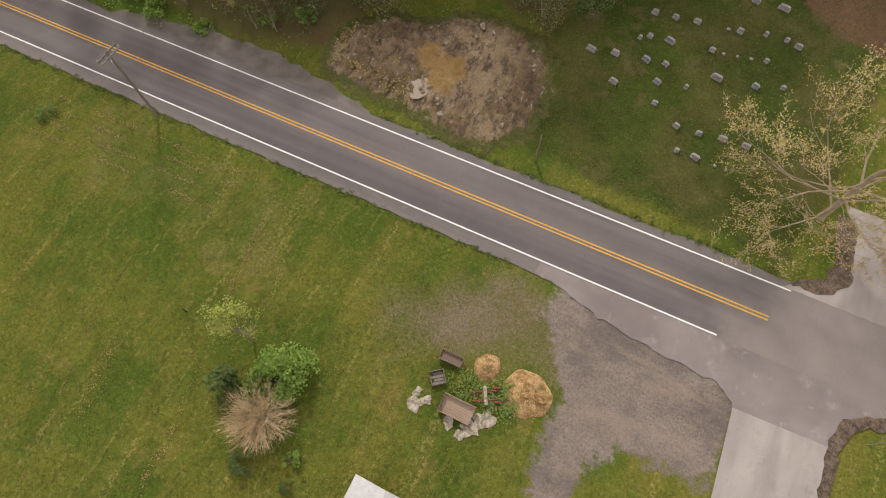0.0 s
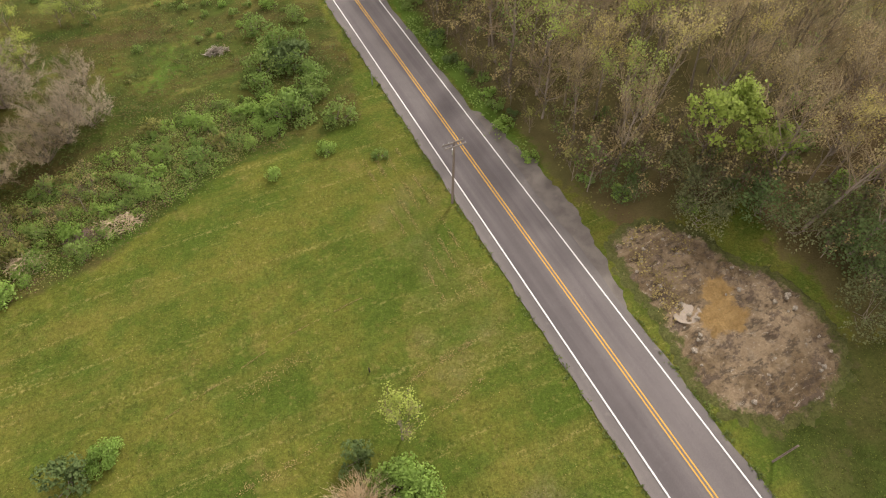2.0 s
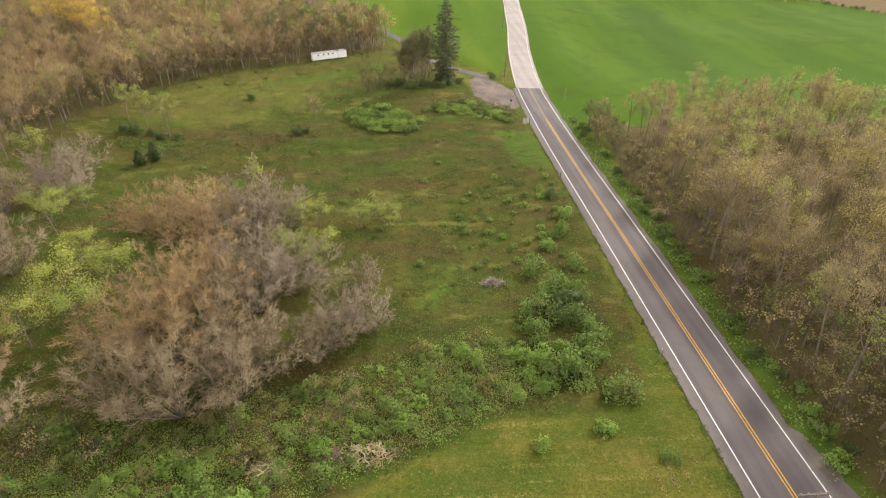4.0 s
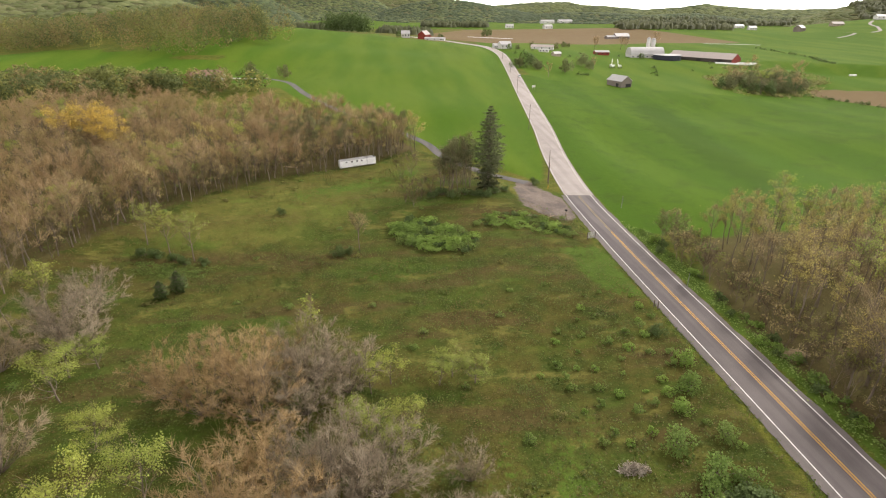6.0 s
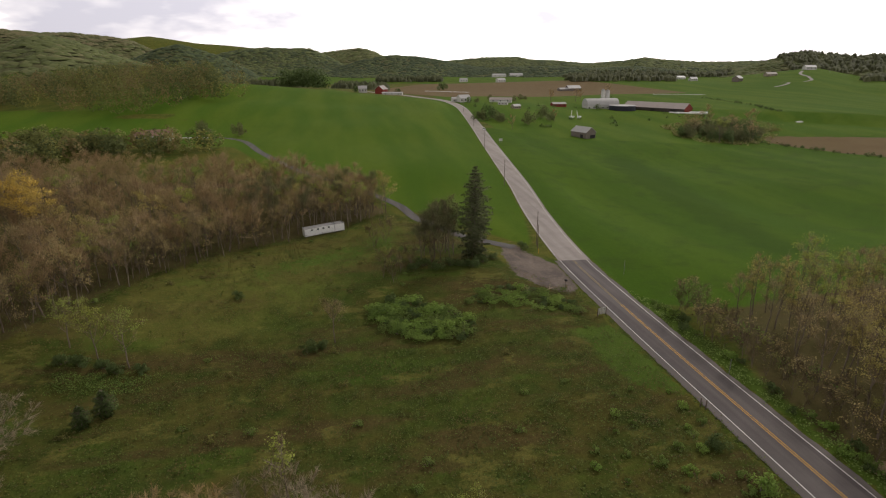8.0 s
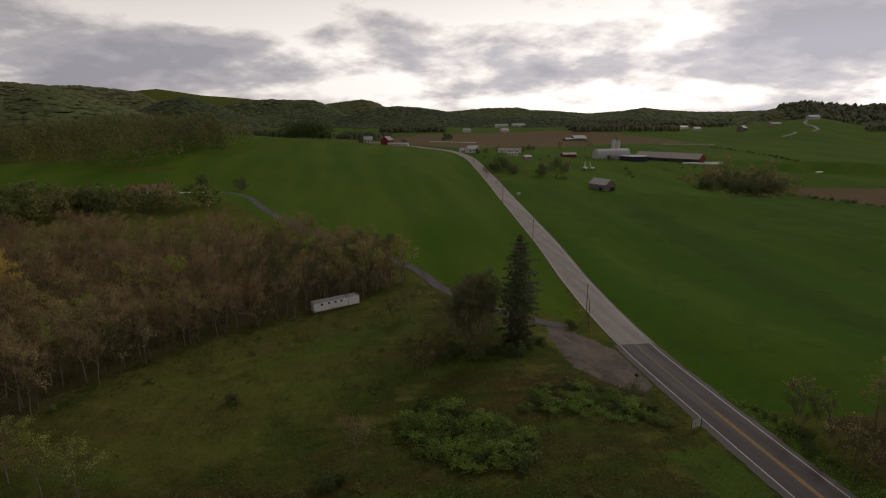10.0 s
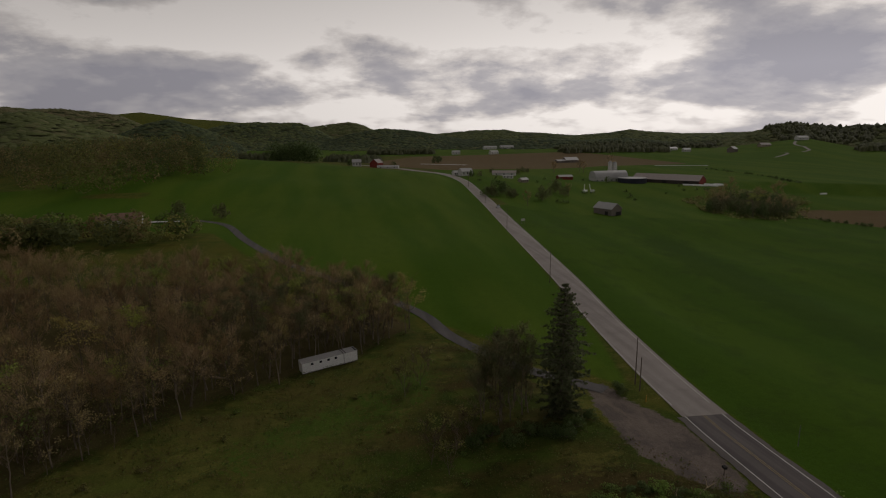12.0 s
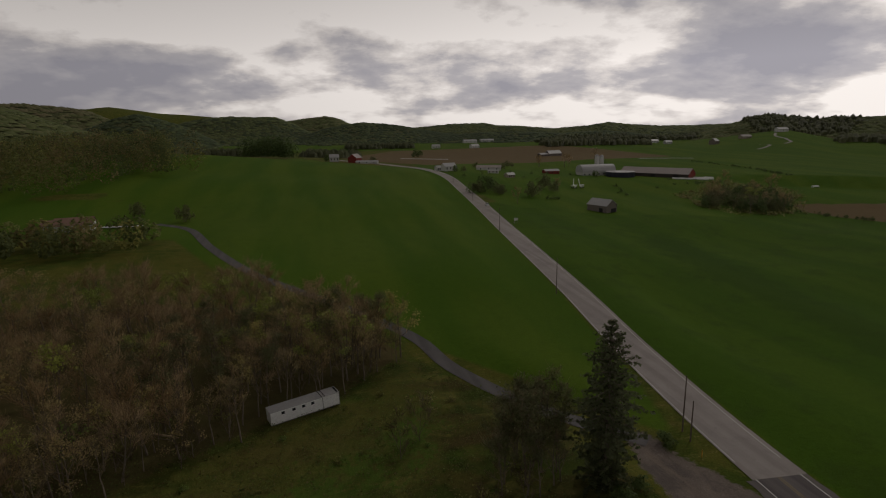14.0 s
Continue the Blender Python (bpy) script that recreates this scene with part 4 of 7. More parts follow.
def tree_meshes(name, seed, h, spread, r0, limbs, twigs, twig_len, leaves, leaf, bark, twig_mat, leaf_mat, clear=0.3, up=0.6, twig_r=0.03):
    """Meshes of a broadleaved tree: trunk with limbs, fine twigs, leaves or buds in sprays."""
    rng = random.Random(seed)
    wood, fine, green = Geo(), Geo(), Geo()
    tips = []
    p = Vector((0, 0, -0.15))
    pts, n = [(p.copy(), r0)], 7
    lean = Vector((rng.uniform(-0.1, 0.1), rng.uniform(-0.1, 0.1), 1))
    for i in range(n):
        q = p + Vector((lean.x + rng.uniform(-0.09, 0.09), lean.y + rng.uniform(-0.09, 0.09), 1)) * (h * 0.8 / n)
        ra, rb = r0 * (1 - i / n * 0.85), r0 * (1 - (i + 1) / n * 0.85)
        wood.tube(p, q, ra, rb, 6, i == 0)
        p = q
        pts.append((p.copy(), rb))
    tips.append((p, Vector((0, 0, 1))))
    for i in range(limbs):
        f = clear + (1 - clear) * (i + rng.random()) / limbs
        k = min(f * n, n - 0.01)
        a, b = pts[int(k)], pts[int(k) + 1]
        s = a[0].lerp(b[0], k - int(k))
        ang = i * 2.4 + rng.uniform(-0.5, 0.5)
        reach = spread * (0.55 + 0.45 * math.sin(math.pi * min(1, (f - clear) / (1 - clear) * 0.8 + 0.2))) * rng.uniform(0.75, 1.15)
        d = Vector((math.cos(ang), math.sin(ang), up * rng.uniform(0.6, 1.4))).normalized()
        q, rr, m = s, a[1] * 0.5, 4
        for j in range(m):
            d = (d + Vector((rng.uniform(-0.28, 0.28), rng.uniform(-0.28, 0.28), rng.uniform(-0.08, 0.3)))).normalized()
            e = q + d * reach / m
            wood.tube(q, e, rr * (1 - j / m * 0.9), rr * (1 - (j + 1) / m * 0.9) + 0.008, 4, False)
            q = e
            if j:
                tips.append((q, d))
                side = d.cross(Vector((0, 0, 1)))
                side = (side * rng.choice((-1, 1)) + d * 0.8 + Vector((0, 0, rng.uniform(0, 0.7)))).normalized()
                w = q + side * reach * 0.36
                wood.tube(q, w, rr * 0.35, 0.012, 3, False)
                tips += [(w, side), (q.lerp(w, 0.55), side)]
    for i in range(twigs):
        s, run = rng.choice(tips)
        d = (run * 0.8 + Vector((rng.gauss(0, 0.45), rng.gauss(0, 0.45), rng.gauss(0.3, 0.35)))).normalized()
        a = s + Vector((rng.gauss(0, 1), rng.gauss(0, 1), rng.gauss(0, 1))) * twig_len * 0.14
        fine.spike(a, a + d * twig_len * rng.uniform(0.5, 1.25), twig_r * rng.uniform(0.7, 1.3))
    high = sorted(tips, key=lambda t: t[0].z + 0.4 * math.hypot(t[0].x, t[0].y))[len(tips) // 4:]
    sprays = [rng.choice(high) for _ in range(max(8, leaves // 30))]
    for i in range(leaves):
        s, run = sprays[i % len(sprays)]
        c = s + run * twig_len * 0.35
        green.leaf(c + Vector((rng.gauss(0, 1), rng.gauss(0, 1), rng.gauss(0, 0.55))) * twig_len * 0.34, leaf * rng.uniform(0.6, 1.3), rng)
    mid = (0, 0, h * 0.45)
    out = [("trunk", wood.mesh(name + "_trunk", bark))]
    for n2, g, mt in (("twig_mass", fine, twig_mat), ("crown", green, leaf_mat)):
        if g.f:
            out.append((n2, crown_mesh(g, name + "_" + n2, mt, mid)))
    return out


def willow_meshes(name, seed, h, r, stems, per, bark, twig_mat, twig_r=0.02):
    """A bare thicket tree: many stems that fan out from the ground and fork into a round haze of twigs."""
    rng = random.Random(seed)
    wood, fine = Geo(), Geo()
    for i in range(stems):
        a, t = i * 2.4 + rng.uniform(-0.4, 0.4), math.sqrt((i + 0.5) / stems) * 0.95
        d = Vector((math.cos(a) * math.sin(t), math.sin(a) * math.sin(t), math.cos(t)))
        ln = (r * math.sin(t) ** 2 + h * math.cos(t) ** 2) * rng.uniform(0.8, 1.05)
        p, rad = Vector((math.cos(a) * 0.3 * t, math.sin(a) * 0.3 * t, -0.1)), 0.09 * rng.uniform(0.7, 1.2)
        for k in range(5):
            d = (d + Vector((rng.gauss(0, 0.1), rng.gauss(0, 0.1), rng.gauss(0.04, 0.06)))).normalized()
            q = p + d * ln * 0.17
            wood.tube(p, q, rad, rad * 0.78, 4, False)
            p, rad = q, rad * 0.78
            if k == 0:
                continue
            for j in range(3):
                d2 = (d + Vector((rng.gauss(0, 0.6), rng.gauss(0, 0.6), rng.gauss(0.1, 0.4)))).normalized()
                e = q + d2 * ln * rng.uniform(0.12, 0.22)
                wood.tube(q, e, rad * 0.5, 0.01, 3, False)
                for m in range(per):
                    o = q.lerp(e, rng.uniform(0.35, 1.0))
                    d3 = (d2 + Vector((rng.gauss(0, 0.7), rng.gauss(0, 0.7), rng.gauss(0.1, 0.6)))).normalized()
                    fine.spike(o, o + d3 * ln * rng.uniform(0.07, 0.15), twig_r * rng.uniform(0.6, 1.2))
    return [("trunk", wood.mesh(name + "_trunk", bark)), ("twig_mass", crown_mesh(fine, name + "_twig_mass", twig_mat, (0, 0, h * 0.25), 0.6))]


def bush_meshes(name, seed, r, h, stems, leaves, leaf, bark, leaf_mat, lumps=9):
    """A bush of uneven leafy lumps on thin stems."""
    rng = random.Random(seed)
    wood, green = Geo(), Geo()
    mids = []
    for i in range(lumps):
        a, k = rng.uniform(0, 6.28), math.sqrt(rng.random()) * 0.95
        c = Vector((math.cos(a) * r * k * rng.uniform(0.7, 1.25), math.sin(a) * r * k, h * rng.uniform(0.22, 0.85) * (1.1 - 0.55 * k)))
        mids.append((c, rng.uniform(0.16, 0.46)))
    weight = [k * k for c, k in mids]
    for i in range(stems):
        c = rng.choice(mids)[0]
        wood.tube((rng.gauss(0, r * 0.1), rng.gauss(0, r * 0.1), -0.1), c, 0.04, 0.012, 4, False)
    for i in range(leaves):
        c, k = rng.choices(mids, weight)[0]
        d = Vector((rng.gauss(0, 1), rng.gauss(0, 1), rng.gauss(0.15, 0.8))).normalized()
        p = c + Vector((d.x * r * k, d.y * r * k, d.z * h * k * 0.75)) * rng.uniform(0.6, 1.25)
        if p.z > 0.03:
            green.leaf(p, leaf * rng.uniform(0.6, 1.3), rng)
    return [("stem_base", wood.mesh(name + "_stems", bark)), ("crown", crown_mesh(green, name + "_crown", leaf_mat, (0, 0, h * 0.2), 0.6, 0.5))]


def spiky_meshes(name, seed, r, h, n, mat):
    """A leafless shrub of bent stems that fan out from the base."""
    rng = random.Random(seed)
    g = Geo()
    for i in range(n):
        a, t = i * 2.4 + rng.uniform(-0.3, 0.3), math.sqrt(rng.random()) * 1.15
        d = Vector((math.cos(a) * math.sin(t) * r, math.sin(a) * math.sin(t) * r, math.cos(t) * h))
        p, rad = Vector((rng.gauss(0, 0.08), rng.gauss(0, 0.08), -0.05)), 0.026
        for k in range(4):
            q = p + d * 0.25 + Vector((rng.gauss(0, 0.05), rng.gauss(0, 0.05), 0.05 - 0.04 * k)) * r
            g.tube(p, q, rad, rad * 0.72, 4, False)
            for j in range(4 if k else 1):
                e = q + (d * rng.uniform(0.15, 0.32) + Vector((rng.gauss(0, 0.11), rng.gauss(0, 0.11), rng.gauss(0.03, 0.07))) * r)
                g.spike(q, e, 0.018)
            p, rad = q, rad * 0.72
    return [("stem_fan", g.mesh(name + "_rods", mat))]


def spruce_meshes(name, seed, h, r, whorls, per, bark, needle, size=0.5, ragged_by=0.3):
    """A conifer with drooping, uneven boughs."""
    rng = random.Random(seed)
    wood, green = Geo(), Geo()
    wood.tube((0, 0, -0.2), (0, 0, h * 0.97), h * 0.016, 0.03, 7)
    for i in range(whorls):
        f = (i + 0.5) / whorls
        z = h * (0.05 + 0.94 * f)
        ln = r * min(1.0, 1.9 * (1 - f) ** 0.85) * (0.75 if f < 0.25 else 1.0) * rng.uniform(1 - ragged_by, 1 + ragged_by * 0.5) + 0.25
        for j in range(per):
            a = j * 6.283 / per + i * 0.7 + rng.uniform(-0.35, 0.35)
            k = ln * rng.uniform(1 - 1.6 * ragged_by, 1.1)
            rise = 0.15 - 0.5 * (1 - f)
            m = Vector((math.cos(a) * k * 0.6, math.sin(a) * k * 0.6, z + k * rise * 0.5))
            e = Vector((math.cos(a) * k, math.sin(a) * k, z + k * rise * 0.7 + 0.1))
            wood.tube((0, 0, z), m, 0.06, 0.035, 3, False)
            wood.tube(m, e, 0.035, 0.01, 3, False)
            for t in range(int(8 + k * 8)):
                u = rng.uniform(0.2, 1.04)
                p = (Vector((0, 0, z)).lerp(m, u / 0.6) if u < 0.6 else m.lerp(e, (u - 0.6) / 0.4))
                w = 0.10 * k * (1.15 - u) + 0.12
                p = p + Vector((rng.gauss(0, w), rng.gauss(0, w), rng.gauss(-0.14, 0.10)))
                green.leaf(p, size * (1.0 - 0.3 * f) * rng.uniform(0.6, 1.2), rng)
    return [("trunk", wood.mesh(name + "_trunk", bark)), ("crown", crown_mesh(green, name + "_crown", needle, (0, 0, h * 0.25), 0.25))]


def stand(name, meshes, label, category, x, y, scale=1.0, turn=0.0, group="", z=None, stretch=1.0):
    ob = thing(name, label, category, pose(x, y, at(x, y) if z is None else z, 0, 0, turn) @ Matrix.Diagonal((scale, scale, scale * stretch, 1)), group)
    for n, me in meshes:
        o = part(n, me, None, ob)
        if n in ("twig_mass", "crown", "stem_fan"):
            o["kind"] = "stuff"
    return ob


def scatter(poly, n, seed, gap):
    """Random points in a polygon that keep their distance."""
    rng = random.Random(seed)
    xs, ys = [p[0] for p in poly], [p[1] for p in poly]
    out, tries = [], 0
    while len(out) < n and tries < n * 30:
        tries += 1
        x, y = rng.uniform(min(xs), max(xs)), rng.uniform(min(ys), max(ys))
        if poly_sd(np.array([x]), np.array([y]), poly)[0] > 0 and all((x - a) ** 2 + (y - b) ** 2 > gap * gap for a, b in out):
            out.append((x, y))
    return out


BARE = [tree_meshes("bare_tree", 10 + i, 12 + i, 5.2, 0.22, 14, 560, 1.9, 120, 0.16, M_BARK, M_TWIG, M_BUDTAN, 0.15, 0.9, 0.028) for i in range(3)]
WILLOW = [willow_meshes("bare_tree", 20 + i, 11.0 + i, 7.6, 20, 20, M_BARK, (M_GREYTWIG, M_TANTWIG, M_MAUVETWIG)[i], 0.025) for i in range(3)]
WOOD_TAN = [tree_meshes("budding_tree", 30 + i, 15 + 1.5 * i, 4.6, 0.2, 11, 420, 1.8, 900, 0.13, M_BARK, M_TWIG, M_BUDTAN, 0.42, 1.0, 0.032) for i in range(2)]
WOOD_GOLD = [tree_meshes("golden_tree", 40 + i, 16 + i, 4.8, 0.2, 11, 380, 1.8, 1300, 0.14, M_BARK, M_TWIG, M_BUDGOLD, 0.42, 1.0, 0.032) for i in range(2)]
WOOD_GREEN = [tree_meshes("young_leaf_tree", 50 + i, 14 + i, 4.5, 0.19, 11, 260, 1.7, 1200, 0.17, M_BARK, M_TWIG, M_YELLOWGREEN, 0.35, 0.9, 0.03) for i in range(2)]
FAR_TAN = [tree_meshes("budding_tree", 35 + i, 13 + 1.2 * i, 4.6, 0.2, 9, 300, 2.1, 420, 0.24, M_BARK, M_WARMTWIG, M_BUDTAN, 0.3, 0.9, 0.034) for i in range(2)]
FAR_GOLD = [tree_meshes("golden_tree", 45, 13, 4.8, 0.2, 9, 180, 2.0, 640, 0.26, M_BARK, M_WARMTWIG, M_BUDGOLD, 0.3, 0.9, 0.034)]
FAR_GREEN = [tree_meshes("young_leaf_tree", 55, 12, 4.6, 0.2, 9, 160, 1.9, 640, 0.26, M_BARK, M_TWIG, M_YELLOWGREEN, 0.3, 0.9, 0.034)]
FAR_BARE = [tree_meshes("bare_tree", 15 + i, 13 + i, 4.8, 0.2, 8, 480, 2.3, 60, 0.22, M_BARK, M_WARMTWIG, M_BUDTAN, 0.25, 0.9, 0.034) for i in range(2)]
BUSH = [bush_meshes("green_bush", 70 + i, 1.05, 1.5, 6, 720, 0.115, M_BARK, (M_LEAF, M_LIGHTLEAF, M_DARKLEAF)[i % 3], 16) for i in range(3)]
LOW_BUSH = [bush_meshes("green_bush", 75 + i, 1.05, 1.5, 5, 300, 0.19, M_BARK, (M_LEAF, M_LIGHTLEAF, M_DARKLEAF)[i % 3], 12) for i in range(3)]
OLIVE_BUSH = [bush_meshes("olive_bush", 80 + i, 1.1, 1.4, 8, 360, 0.13, M_BARK, (M_OLIVE, M_LEAF)[i % 2]) for i in range(2)]
DULL = [tree_meshes("dull_tree", 66 + i, 14 + i, 4.0, 0.16, 10, 240, 1.6, 900, 0.2, M_BARK, M_TWIG, M_DULLGREEN, 0.12, 1.1, 0.026) for i in range(2)]
YOUNG = [tree_meshes("young_leaf_tree", 68 + i, 10, 4.4, 0.17, 13, 200, 1.6, 2400, 0.15, M_BARK, M_TWIG, M_YELLOWGREEN, 0.15, 0.8, 0.024) for i in range(2)]
BRAMBLE = [bush_meshes("bramble_bush", 85 + i, 1.5, 1.7, 5, 460, 0.17, M_BARK, (M_LIGHTLEAF, M_LEAF)[i], 18) for i in range(2)]
ROUND = [bush_meshes("leafy_tree", 130 + i, 4.2, 8.5, 6, 620, 0.5, M_BARK, (M_DARKLEAF, M_DULLGREEN)[i], 16) for i in range(2)]
HEAPTREE = [bush_meshes("leafy_tree", 135 + i, 3.6, 7.6, 7, 1500, 0.2, M_BARK, (M_DARKLEAF, M_DULLGREEN)[i], 18) for i in range(2)]
BRIGHTGOLD = tree_meshes("golden_tree", 49, 14, 5.4, 0.22, 12, 160, 2.0, 1500, 0.24, M_BARK, M_TWIG, M_GOLDBRIGHT, 0.3, 0.8, 0.03)
HEDGE = bush_meshes("hedge_bush", 139, 4.2, 6.5, 2, 110, 0.95, M_BARK, M_DARKLEAF, 10)
GOLDOAK = tree_meshes("golden_tree", 48, 14, 5.6, 0.24, 14, 240, 1.9, 3000, 0.14, M_BARK, M_TWIG, M_BUDGOLD, 0.4, 0.8, 0.03)
SPRUCE = spruce_meshes("spruce", 90, 23.0, 5.0, 27, 8, M_BARK, M_NEEDLE, 0.40, 0.30)
CONIFER = spruce_meshes("small_conifer", 91, 4.0, 1.3, 13, 8, M_BARK, M_DARKLEAF, 0.24)

R = random.Random(5)
YOUNG_SHRUBS = ((-83.5, 49, 0.62), (-81, 47, 0.55), (-41.5, 60, 0.55), (-38.5, 58.5, 0.5), (-43.5, 58, 0.45))
# big leafless clump in the meadow: x, y, size, tint
CLUMP_FRONT = [(-60, 19, 0.95, 0), (-66, 20, 0.9, 0), (-54.5, 21, 0.9, 0), (-57, 27, 1.0, 0), (-63.5, 27, 1.05, 1), (-69, 28, 0.95, 1), (-52, 25.5, 0.8, 0), (-60.5, 34, 1.0, 1), (-66, 36, 1.0, 1), (-55.5, 36, 0.9, 2), (-51, 40, 0.85, 2)]
CLUMP_BACK = [(-57, 42, 0.9, 2), (-63, 43, 0.85, 1), (-44, 29.5, 0.72, 2), (-41, 31.5, 0.62, 2), (-46.5, 27, 0.65, 0), (-41.5, 41, 0.4, 2), (-78.5, 18, 0.8, 0), (-85, 21, 0.8, 0), (-66, 52.5, 0.85, 1), (-73, 54, 0.9, 1), (-60.5, 53, 0.85, 2)]
CLUMP_SIDE = [(-67, 58.5, 0.9, 1), (-61, 60, 0.85, 2), (-55.5, 57, 0.75, 2), (-73, 62, 0.75, 1), (-79, 58, 0.7, 1), (-96, 70, 0.85, 2), (-101, 76, 0.9, 2), (-104, 66, 0.9, 0), (-100, 84, 0.75, 2), (-92, 46, 0.9, 0), (-95, 36, 0.9, 1), (-84, 26, 0.8, 1)
    ]
for x, y, k, w in CLUMP_FRONT + CLUMP_BACK + CLUMP_SIDE:
    stand("bare_tree", WILLOW[w], ("grey-brown leafless thicket tree in the meadow", "orange-tan leafless thicket tree in the meadow", "mauve-grey leafless thicket tree in the meadow")[w], "tree", x, y, k, R.uniform(0, 360), "thicket trees", None, R.uniform(0.85, 1.05))
for x, y, s in ((-75, 32, 0.85), (-79, 36, 0.95), (-74.5, 39.5, 0.85), (-81, 30, 0.8), (-51.5, 46, 0.62), (-48, 47.5, 0.6), (-54.5, 48, 0.6), (-49.5, 44, 0.5), (-92, 58, 0.8), (-52.5, 56.5, 0.6), (-50, 58.5, 0.55), (-94, 64, 0.6), (-91, 66, 0.55)):
    stand("young_leaf_tree", R.choice(YOUNG), "small tree with young yellow-green leaves", "tree", x, y, s, R.uniform(0, 360), "thicket trees", None, 0.9)
# woods beside the road
UNDER = [tree_meshes("brush", 150 + i, 4.6 + i, 2.6, 0.06, 5, 200, 1.3, 150, 0.2, M_BARK, M_DARKTWIG, (M_BUDTAN, M_OLIVE, M_LEAF)[i], 0.05, 1.0, 0.025) for i in range(3)]


def brush(poly, n, seed, gap, weights, group, lo=0.6, hi=1.1):
    for x, y in scatter(poly, n, seed, gap):
        if math.hypot(x + 60, y - 170) < 9.5:
            continue
        stand("brush_shrub", R.choices(UNDER, weights)[0], "twiggy brown-green shrub below woodland trees", "bush", x, y, R.uniform(lo, hi), R.uniform(0, 360), group)


kinds = [(WOOD_TAN, "budding_tree", "tall woodland tree with tan spring buds"), (WOOD_GOLD, "golden_tree", "tall woodland tree with golden-yellow buds"),
         (WOOD_GREEN, "young_leaf_tree", "woodland tree with young yellow-green leaves"), (BARE, "bare_tree", "leafless grey-brown woodland tree")]


far_kinds = [(m, k[1], k[2]) for m, k in zip((FAR_TAN, FAR_GOLD, FAR_GREEN, FAR_BARE), kinds)]


def woods(poly, n, seed, gap, weights, group, lo=0.8, hi=1.15, ks=kinds):
    for x, y in scatter(poly, n, seed, gap):
        ms, name, label = R.choices(ks, weights)[0]
        if math.hypot(x - 20, y + 9) < 6.0 or math.hypot((x + 60) * 0.75, y - 169) < 6.5:
            continue
        stand(name, R.choice(ms), label, "tree", x, y, R.uniform(lo, hi), R.uniform(0, 360), group)


WOODS_NEAR = [(11, 0), (13, -10), (26, -14), (25, -30), (36, -36), (42, -50), (62, -56), (64, 60), (40, 56), (11, 54), (10, 40)]
woods(WOODS_NEAR, 175, 7, 4.0, (5, 3.2, 0.9, 4), "roadside woods", 0.75, 1.1)
for x, y, k in ((30, 28, 1.0), (34.5, 32, 1.0), (26, 33, 0.95), (38, 27, 0.95), (33.5, 15, 0.85), (38.5, 12.5, 0.85), (13.5, 36, 0.65), (17, 40, 0.7), (20.5, 44, 0.65), (44, 36, 0.9), (15, 50, 0.6)):
    stand("golden_tree", GOLDOAK, "round-crowned tree thick with golden-olive buds", "tree", x, y, k, R.uniform(0, 360), "roadside woods")
stand("young_leaf_tree", YOUNG[0], "broad tree with fresh light green leaves", "tree", 28.5, 20.5, 1.05)
for x, y, s in ((23, -8, 1.0), (26.5, -12, 0.7)):
    stand("lime_tree", tree_meshes("lime_tree", 58, 12, 4.2, 0.2, 13, 200, 1.5, 3000, 0.28, M_BARK, M_TWIG, M_LIME, 0.2, 0.7, 0.03), "bright lime-green tree at the woods' edge", "tree", x, y, s, R.uniform(0, 360))
for x, y, s in ((17.5, -15, 0.6), (24, -17, 0.75), (28, -26, 0.8), (23.5, -31, 0.6), (31, -31, 0.75), (20, -9, 0.6), (13, -7, 0.5), (36, -40, 0.7), (26, -36, 0.45)):
    stand("leafy_tree", R.choice(HEAPTREE), "dark green tree behind a bare earth heap", "tree", x, y, s * 1.35, R.uniform(0, 360), "heap trees")
for x, y, s in ((19, -12.5, 0.8), (25.5, -20.5, 0.95), (28, -28, 0.9), (35.5, -40, 1.05), (41, -42, 0.95), (30, -22, 0.95), (31, -35, 0.8), (45, -47, 1.0), (38, -34, 1.0)):
    stand("leafy_tree", R.choice(HEAPTREE), "olive-green leafy tree at the woods' edge", "tree", x, y, s, R.uniform(0, 360), "heap trees")
brush([(8.2, -6), (16, -12), (27, -15), (27, 0), (15, 10), (14, 110), (8.2, 108)], 115, 25, 2.2, (5, 3, 2), "roadside brush")
brush([(24, -15), (26, -32), (36, -37), (44, -52), (60, -56), (60, 0), (27, 0)], 60, 26, 3.0, (3, 3, 4), "woodland shrubs", 0.7, 1.2)
brush([(-118, 98), (-110, 120), (-97, 140), (-80, 160), (-52, 177), (-41, 190), (-48, 198), (-70, 176), (-100, 164), (-128, 130)], 70, 27, 2.6, (4, 3, 2), "woods' edge brush", 0.8, 1.3)
brush([(-90, 8), (-60, 9), (-42, 14), (-40, 24), (-60, 18), (-90, 20)], 36, 28, 2.6, (4, 3, 1), "meadow brush", 0.4, 0.7)
SLIM = [tree_meshes("slim_tree", 140 + i, 15 + i, 2.8, 0.17, 9, 260, 1.6, 620 if i else 300, 0.17, M_BARK, M_TWIG, (M_BUDTAN, M_BUDGOLD, M_YELLOWGREEN)[i], 0.4, 1.3, 0.028) for i in range(3)]
slim_kinds = [([SLIM[0]], "slim_tree", "slim bare woodland tree at the field's edge"), ([SLIM[1]], "slim_tree", "slim woodland tree with golden buds"), ([SLIM[2]], "slim_tree", "slim woodland tree with young green leaves")]
woods([(10.5, 52), (64, 58), (72, 104), (18, 104)], 120, 17, 3.4, (3, 5, 2), "roadside woods", 0.75, 1.05, slim_kinds)
